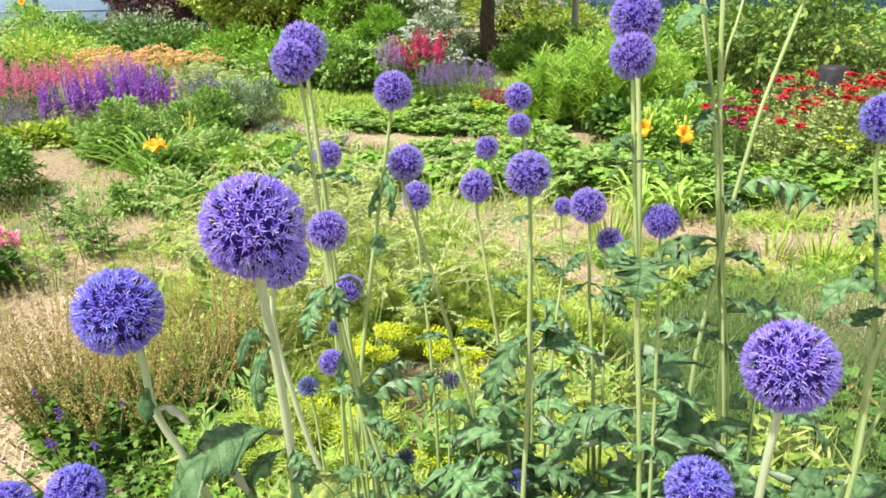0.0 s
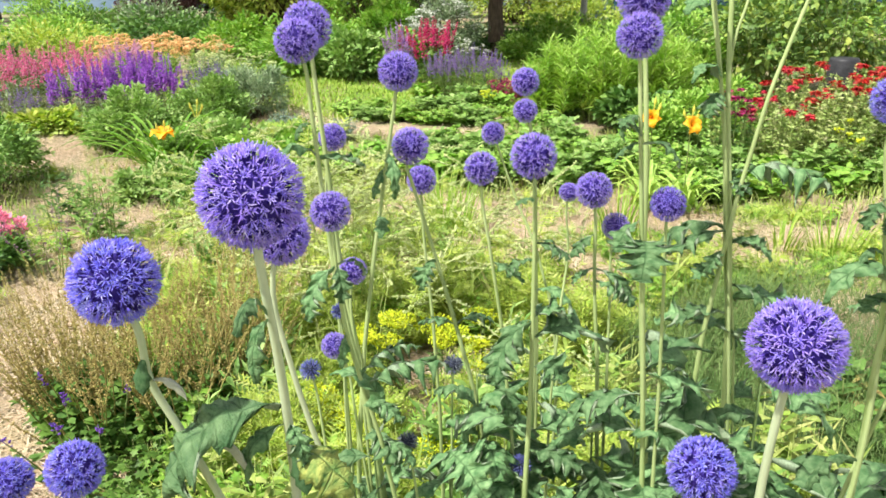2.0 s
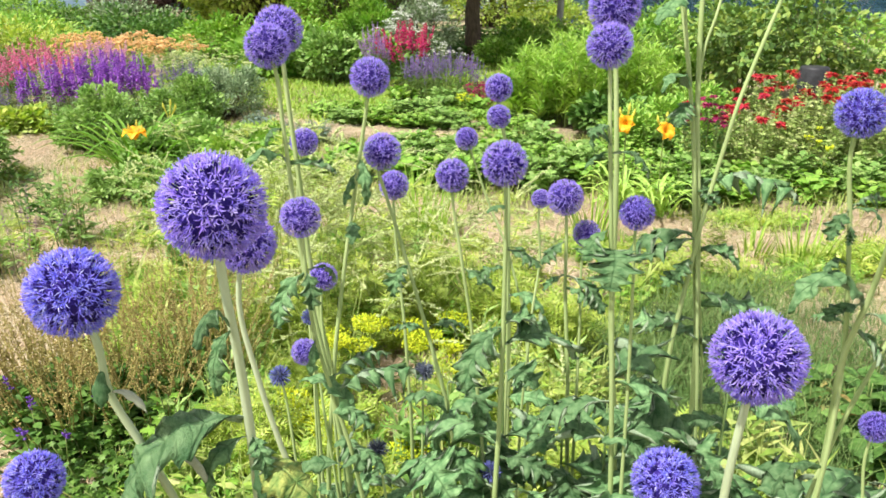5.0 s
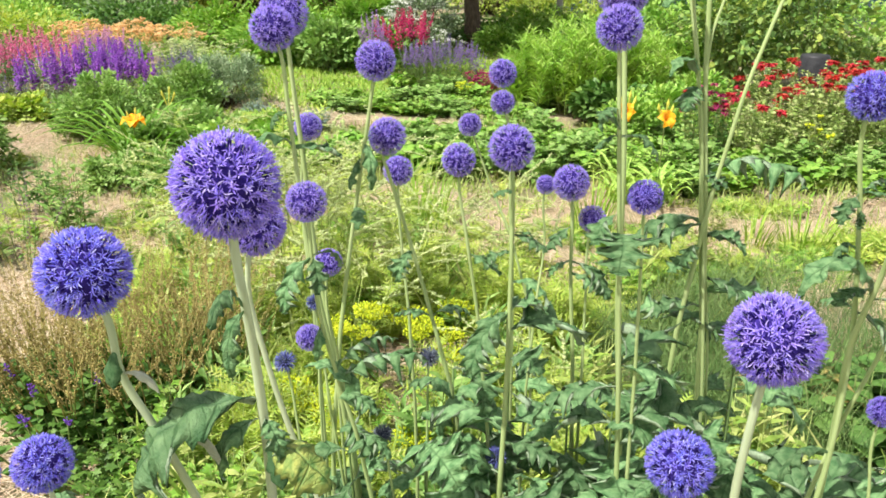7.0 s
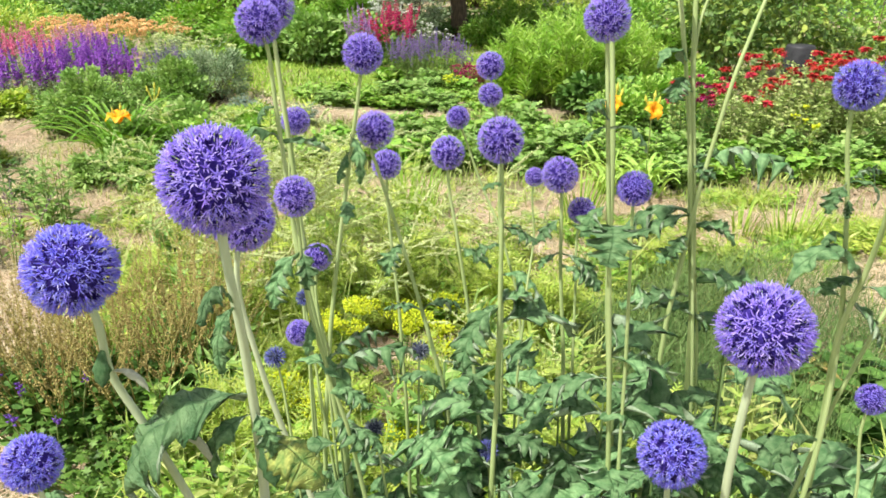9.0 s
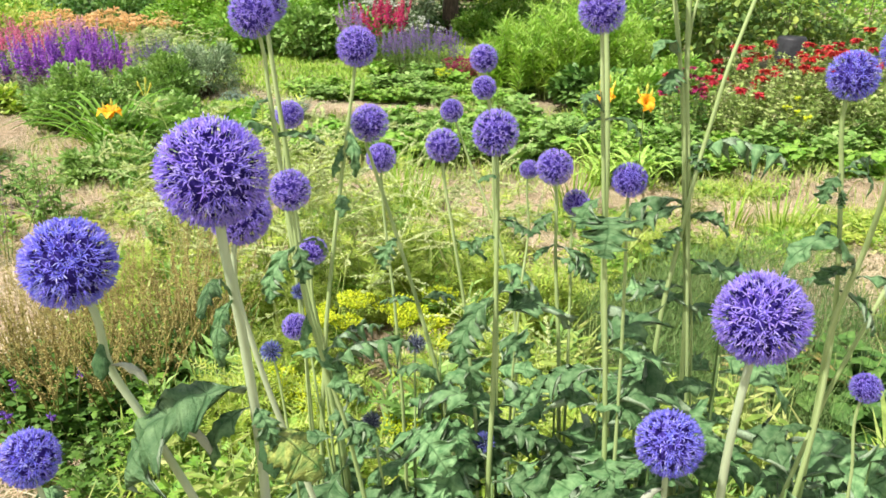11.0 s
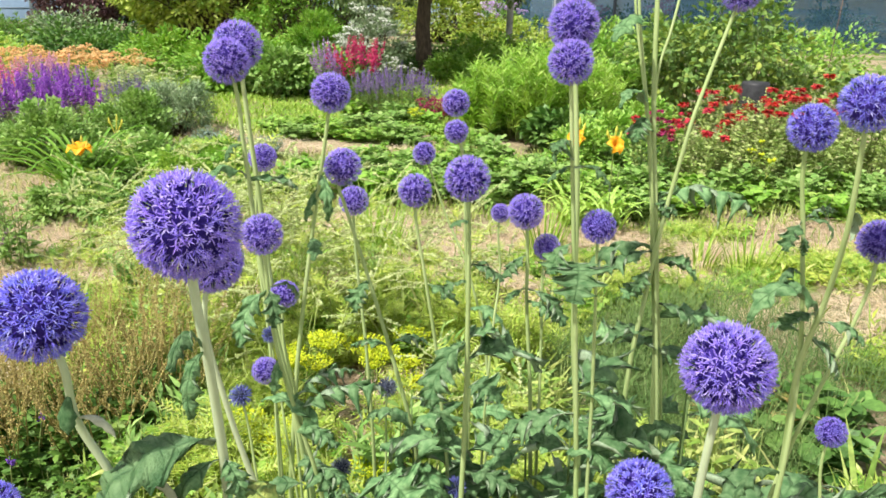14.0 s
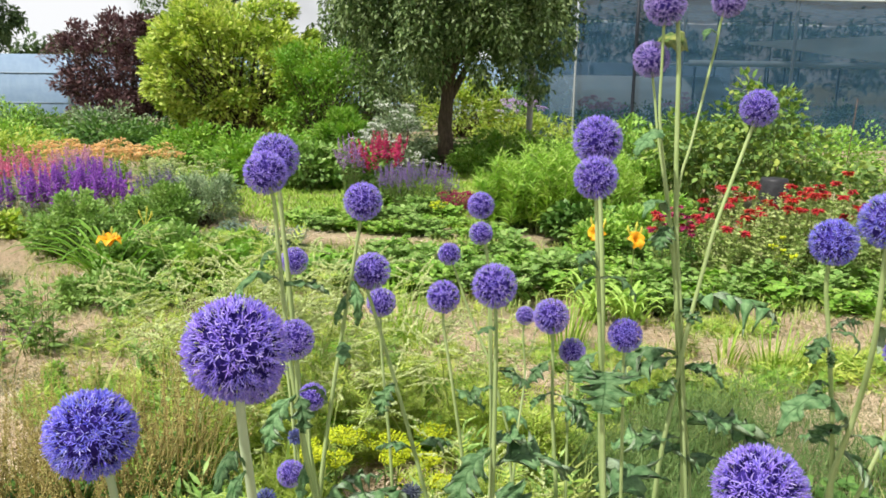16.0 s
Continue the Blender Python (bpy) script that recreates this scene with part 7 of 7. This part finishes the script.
def bare_stem(label, stem, r):
    """A thistle stem that has lost its head."""
    plant = thing("thistle_stem", stem[-1], label, "plant", "globe thistles")
    pts = curve_pts([np.array(q) for q in stem], 6)
    p = Pile()
    tube(p, pts[::-1], np.linspace(r * 1.35, r, len(pts)), 9)
    part("stem", p.mesh("stem", M_STEM, stem[-1]), plant)
    PLANTS.append((plant, pts))


bare_stem("tall headless pale green globe thistle stem", [(0.347, 1.06, 1.595), (0.351, 1.055, 1.536), (0.353, 1.05, 1.464), (0.354, 1.04, 1.391), (0.357, 1.03, 1.317), (0.368, 1.02, 1.205), (0.385, 1.02, 1.05), (0.39, 1.03, 0.0)], 0.0028)

thistle_leaf((-0.088, 0.445, 1.312), (-0.097, 0.42, 1.279), 0.36, "b")
thistle_leaf((-0.095, 0.445, 1.311), (-0.1, 0.4, 1.317), 0.27, "b")
thistle_leaf((-0.096, 0.45, 1.244), (-0.159, 0.425, 1.202), 0.62, "h")
thistle_leaf((-0.121, 0.44, 1.24), (-0.112, 0.43, 1.212), 0.12, "w")
thistle_leaf((-0.098, 0.455, 1.229), (-0.111, 0.43, 1.206), 0.45, "b")
thistle_leaf((-0.093, 0.455, 1.226), (-0.05, 0.43, 1.198), 0.85, "y")
thistle_leaf((-0.092, 0.455, 1.219), (-0.079, 0.43, 1.198), 0.54, "p")
thistle_leaf((-0.095, 0.455, 1.231), (-0.078, 0.43, 1.219), 0.45, "a")
thistle_leaf((-0.169, 0.44, 1.291), (-0.163, 0.425, 1.269), 0.42, "p")
thistle_leaf((-0.163, 0.44, 1.275), (-0.141, 0.43, 1.263), 0.34, "w")
thistle_leaf((-0.066, 1.01, 1.258), (-0.062, 0.97, 1.215), 0.3, "b")
thistle_leaf((-0.086, 1.01, 1.188), (-0.082, 0.97, 1.165), 0.55, "b")
thistle_leaf((-0.117, 0.877, 1.168), (-0.153, 0.84, 1.111), 0.45, "a")
thistle_leaf((-0.117, 0.877, 1.168), (-0.117, 0.85, 1.13), 0.36, "a")
thistle_leaf((-0.118, 0.88, 1.17), (-0.096, 0.9, 1.143), 0.36, "b")
thistle_leaf((0.099, 0.92, 1.065), (0.057, 0.86, 1.014), 0.45, "a")
thistle_leaf((0.103, 0.92, 1.069), (0.151, 0.98, 1.047), 0.36, "a")
thistle_leaf((0.107, 0.92, 1.038), (0.203, 0.95, 1.011), 0.54, "a")
thistle_leaf((0.214, 0.84, 1.209), (0.202, 0.79, 1.178), 0.85, "a")
thistle_leaf((0.214, 0.84, 1.209), (0.188, 0.84, 1.202), 0.45, "a")
thistle_leaf((0.214, 0.84, 1.206), (0.241, 0.82, 1.197), 0.45, "a")
thistle_leaf((0.376, 1.02, 1.147), (0.298, 1.02, 1.125), 0.45, "a")
thistle_leaf((0.379, 1.02, 1.139), (0.415, 0.99, 1.126), 0.32, "a")
thistle_leaf((0.38, 1.02, 1.123), (0.34, 0.99, 1.104), 0.36, "a")
thistle_leaf((0.36, 1.04, 1.332), (0.324, 1.0, 1.305), 0.54, "a")
thistle_leaf((0.349, 1.04, 1.332), (0.3, 1.0, 1.347), 0.41, "b")
thistle_leaf((0.372, 1.03, 1.23), (0.377, 1.0, 1.205), 0.45, "a")
thistle_leaf((0.376, 1.03, 1.219), (0.479, 0.97, 1.214), 0.36, "c")
thistle_leaf((0.379, 1.03, 1.219), (0.388, 1.0, 1.207), 0.36, "a")
thistle_leaf((0.201, 0.84, 1.351), (0.176, 0.82, 1.333), 0.45, "a")
thistle_leaf((0.202, 0.84, 1.334), (0.185, 0.83, 1.316), 0.36, "b")
thistle_leaf((0.203, 0.84, 1.322), (0.24, 0.82, 1.29), 0.27, "b")
thistle_leaf((0.331, 1.05, 1.449), (0.285, 1.0, 1.428), 0.54, "b")
thistle_leaf((0.409, 1.08, 1.58), (0.383, 1.06, 1.57), 0.36, "b")
thistle_leaf((0.344, 1.05, 1.543), (0.364, 1.17, 1.569), 0.45, "y")
thistle_leaf((-0.073, 1.01, 1.245), (-0.09, 0.99, 1.21), 0.36, "b")
thistle_leaf((-0.144, 0.95, 1.311), (-0.169, 0.93, 1.299), 0.45, "b")
thistle_leaf((-0.137, 0.95, 1.277), (-0.193, 0.9, 1.257), 0.27, "b")
thistle_leaf((-0.137, 0.95, 1.273), (-0.095, 0.96, 1.259), 0.32, "a")
thistle_leaf((-0.002, 1.1, 1.091), (-0.035, 1.06, 1.052), 0.45, "a")
thistle_leaf((0.013, 1.09, 0.996), (-0.043, 1.11, 0.978), 0.45, "a")
thistle_leaf((0.013, 1.09, 0.996), (0.071, 1.11, 0.98), 0.45, "a")
thistle_leaf((0.062, 0.95, 1.142), (0.096, 0.93, 1.119), 0.45, "a")
thistle_leaf((0.108, 0.92, 1.175), (0.146, 0.9, 1.16), 0.45, "a")
thistle_leaf((0.107, 0.92, 1.217), (0.082, 0.9, 1.228), 0.45, "b")
thistle_leaf((0.211, 1.07, 1.073), (0.178, 1.06, 1.06), 0.45, "a")
thistle_leaf((0.211, 1.07, 1.081), (0.257, 1.03, 1.037), 0.36, "a")
thistle_leaf((0.395, 1.02, 1.039), (0.383, 1.03, 1.03), 0.45, "a")
thistle_leaf((0.394, 1.02, 1.048), (0.508, 1.04, 1.018), 0.41, "a")
thistle_leaf((0.397, 1.02, 1.013), (0.313, 1.11, 0.979), 0.41, "a")
thistle_leaf((0.227, 0.84, 1.033), (0.304, 0.85, 1.01), 0.54, "a")
thistle_leaf((0.226, 0.84, 1.041), (0.301, 0.96, 1.02), 0.41, "a")
thistle_leaf((0.229, 0.84, 1.003), (0.148, 0.87, 0.978), 0.54, "a")
thistle_leaf((0.232, 0.84, 0.956), (0.336, 0.84, 0.929), 0.63, "a")
thistle_leaf((0.103, 0.9, 0.917), (0.001, 0.98, 0.883), 0.54, "a")
thistle_leaf((0.102, 0.9, 0.9), (0.174, 0.88, 0.879), 0.54, "a")
thistle_leaf((0.455, 0.79, 1.139), (0.496, 0.77, 1.088), 0.5, "a")
thistle_leaf((0.455, 0.79, 1.146), (0.435, 0.82, 1.133), 0.36, "a")
thistle_leaf((0.441, 0.79, 1.264), (0.479, 0.8, 1.272), 0.27, "c")
thistle_leaf((0.443, 0.79, 1.256), (0.437, 0.78, 1.23), 0.36, "a")
thistle_leaf((0.162, 0.465, 1.154), (0.141, 0.45, 1.141), 0.32, "w")
thistle_leaf((0.16, 0.465, 1.161), (0.13, 0.45, 1.167), 0.27, "b")
thistle_leaf((0.456, 0.79, 0.882), (0.439, 0.91, 0.864), 0.45, "a")
thistle_leaf((0.457, 0.79, 0.874), (0.581, 0.91, 0.857), 0.45, "a")
thistle_leaf((0.434, 0.79, 0.944), (0.401, 0.77, 0.931), 0.27, "b")
thistle_leaf((0.104, 0.9, 0.849), (-0.015, 1.02, 0.806), 0.54, "a")
thistle_leaf((0.234, 0.84, 0.954), (0.171, 0.88, 0.93), 0.54, "a")
thistle_leaf((0.101, 0.9, 0.803), (0.028, 0.86, 0.775), 0.54, "a")
thistle_leaf((0.242, 0.84, 0.836), (0.158, 0.81, 0.803), 0.63, "a")
thistle_leaf((-0.105, 0.877, 0.991), (-0.051, 0.85, 0.974), 0.45, "a")
thistle_leaf((-0.094, 0.877, 0.943), (-0.146, 0.9, 1.01), 0.36, "b")
thistle_leaf((-0.082, 0.877, 0.926), (-0.04, 0.85, 0.91), 0.45, "a")
thistle_leaf((-0.288, 0.58, 1.05), (-0.323, 0.63, 1.033), 0.36, "a")
thistle_leaf((0.438, 0.79, 1.27), (0.412, 0.77, 1.239), 0.45, "a")
thistle_leaf((0.438, 0.79, 1.27), (0.462, 0.78, 1.243), 0.41, "b")
thistle_leaf((0.447, 0.79, 1.214), (0.412, 0.77, 1.2), 0.36, "b")
thistle_leaf((0.472, 0.77, 1.164), (0.422, 0.77, 1.151), 0.54, "a")
thistle_leaf((0.473, 0.77, 1.157), (0.505, 0.75, 1.14), 0.54, "a")
thistle_leaf((0.468, 0.77, 1.157), (0.373, 0.75, 1.169), 0.45, "b")
thistle_leaf((0.109, 0.93, 1.185), (0.134, 0.92, 1.163), 0.45, "b")
thistle_leaf((0.11, 0.93, 1.155), (0.078, 0.92, 1.13), 0.45, "a")
thistle_leaf((0.114, 0.93, 1.079), (0.154, 0.92, 1.068), 0.5, "a")
thistle_leaf((0.111, 0.92, 1.069), (0.08, 0.92, 1.058), 0.45, "a")
thistle_leaf((0.204, 0.84, 1.304), (0.176, 0.83, 1.297), 0.27, "b")
thistle_leaf((0.203, 0.84, 1.323), (0.176, 0.83, 1.339), 0.32, "b")
thistle_leaf((0.211, 0.84, 1.217), (0.182, 0.82, 1.199), 0.54, "a")
thistle_leaf((0.376, 1.03, 1.145), (0.289, 1.05, 1.121), 0.45, "a")
thistle_leaf((0.379, 1.03, 1.132), (0.425, 1.0, 1.114), 0.45, "a")
thistle_leaf((0.375, 1.02, 1.115), (0.329, 1.0, 1.091), 0.45, "a")
thistle_leaf((0.382, 1.02, 1.073), (0.435, 0.99, 1.052), 0.5, "a")
thistle_leaf((0.385, 1.02, 1.03), (0.32, 1.03, 1.009), 0.5, "a")
thistle_leaf((0.208, 1.07, 1.132), (0.17, 1.05, 1.106), 0.45, "a")
thistle_leaf((0.213, 1.06, 1.067), (0.251, 1.04, 1.04), 0.45, "a")
thistle_leaf((0.479, 0.76, 1.298), (0.466, 0.75, 1.256), 0.36, "b")
thistle_leaf((-0.075, 0.9, 1.018), (-0.033, 0.9, 1.049), 0.36, "c")
thistle_leaf((-0.088, 0.88, 1.089), (-0.124, 0.86, 1.041), 0.41, "b")
thistle_leaf((-0.076, 0.9, 1.01), (0.008, 0.88, 1.028), 0.36, "c")


def leafy_shoot(foot, top, n=19):
    """A young thistle shoot with no flower yet."""
    plant = thing("globe_thistle_shoot", (*foot, 0.0), "leafy young globe thistle shoot without a flower", "plant", "thistle shoots")
    pts = curve_pts([np.array((*foot, 0.0)), np.array((foot[0] * 0.6 + top[0] * 0.4, foot[1] * 0.6 + top[1] * 0.4, top[2] * 0.55)), np.array(top)], 8)
    p = Pile()
    tube(p, pts, np.linspace(0.005, 0.0012, len(pts)), 8)
    part("stem", p.mesh("stem", M_SHOOT, (*foot, 0.0)), plant)
    for k in range(n):
        t = 0.36 + 0.64 * k / (n - 1)
        b = pts[int(t * (len(pts) - 1))]
        a = k * 2.4 + float(RNG.uniform(-0.4, 0.4))
        L = float(RNG.uniform(0.065, 0.125)) * (1.15 - 0.3 * t)
        tip = b + np.array((math.cos(a) * L, math.sin(a) * L, L * float(RNG.uniform(-0.6, 0.12))))
        place_leaf(plant, b, tip, float(RNG.uniform(0.46, 0.66)), "abaa"[k % 4], int(RNG.integers(0, 7)), float(RNG.normal(0, 0.3)))


for fx, fy, z in [(0.30, 0.86, 0.93), (0.40, 0.92, 0.98), (0.50, 0.86, 0.86), (0.58, 0.95, 0.80), (0.34, 1.05, 1.0), (0.47, 1.08, 1.02), (0.20, 0.98, 0.93), (0.10, 0.86, 0.84), (0.00, 0.92, 0.88), (-0.06, 0.84, 0.80),
                  (0.18, 0.80, 0.85), (0.33, 0.76, 0.86), (0.44, 0.78, 0.88), (0.55, 0.80, 0.90), (0.62, 0.88, 0.84), (0.26, 0.74, 0.80), (0.68, 1.02, 0.76), (0.12, 1.02, 0.95), (-0.14, 0.86, 0.80), (0.40, 0.70, 0.80), (0.52, 0.70, 0.80), (0.24, 0.90, 0.98), (-0.10, 0.92, 0.92), (0.04, 0.98, 0.96)]:
    leafy_shoot((fx + 0.02, fy + 0.03), (fx, fy, z))
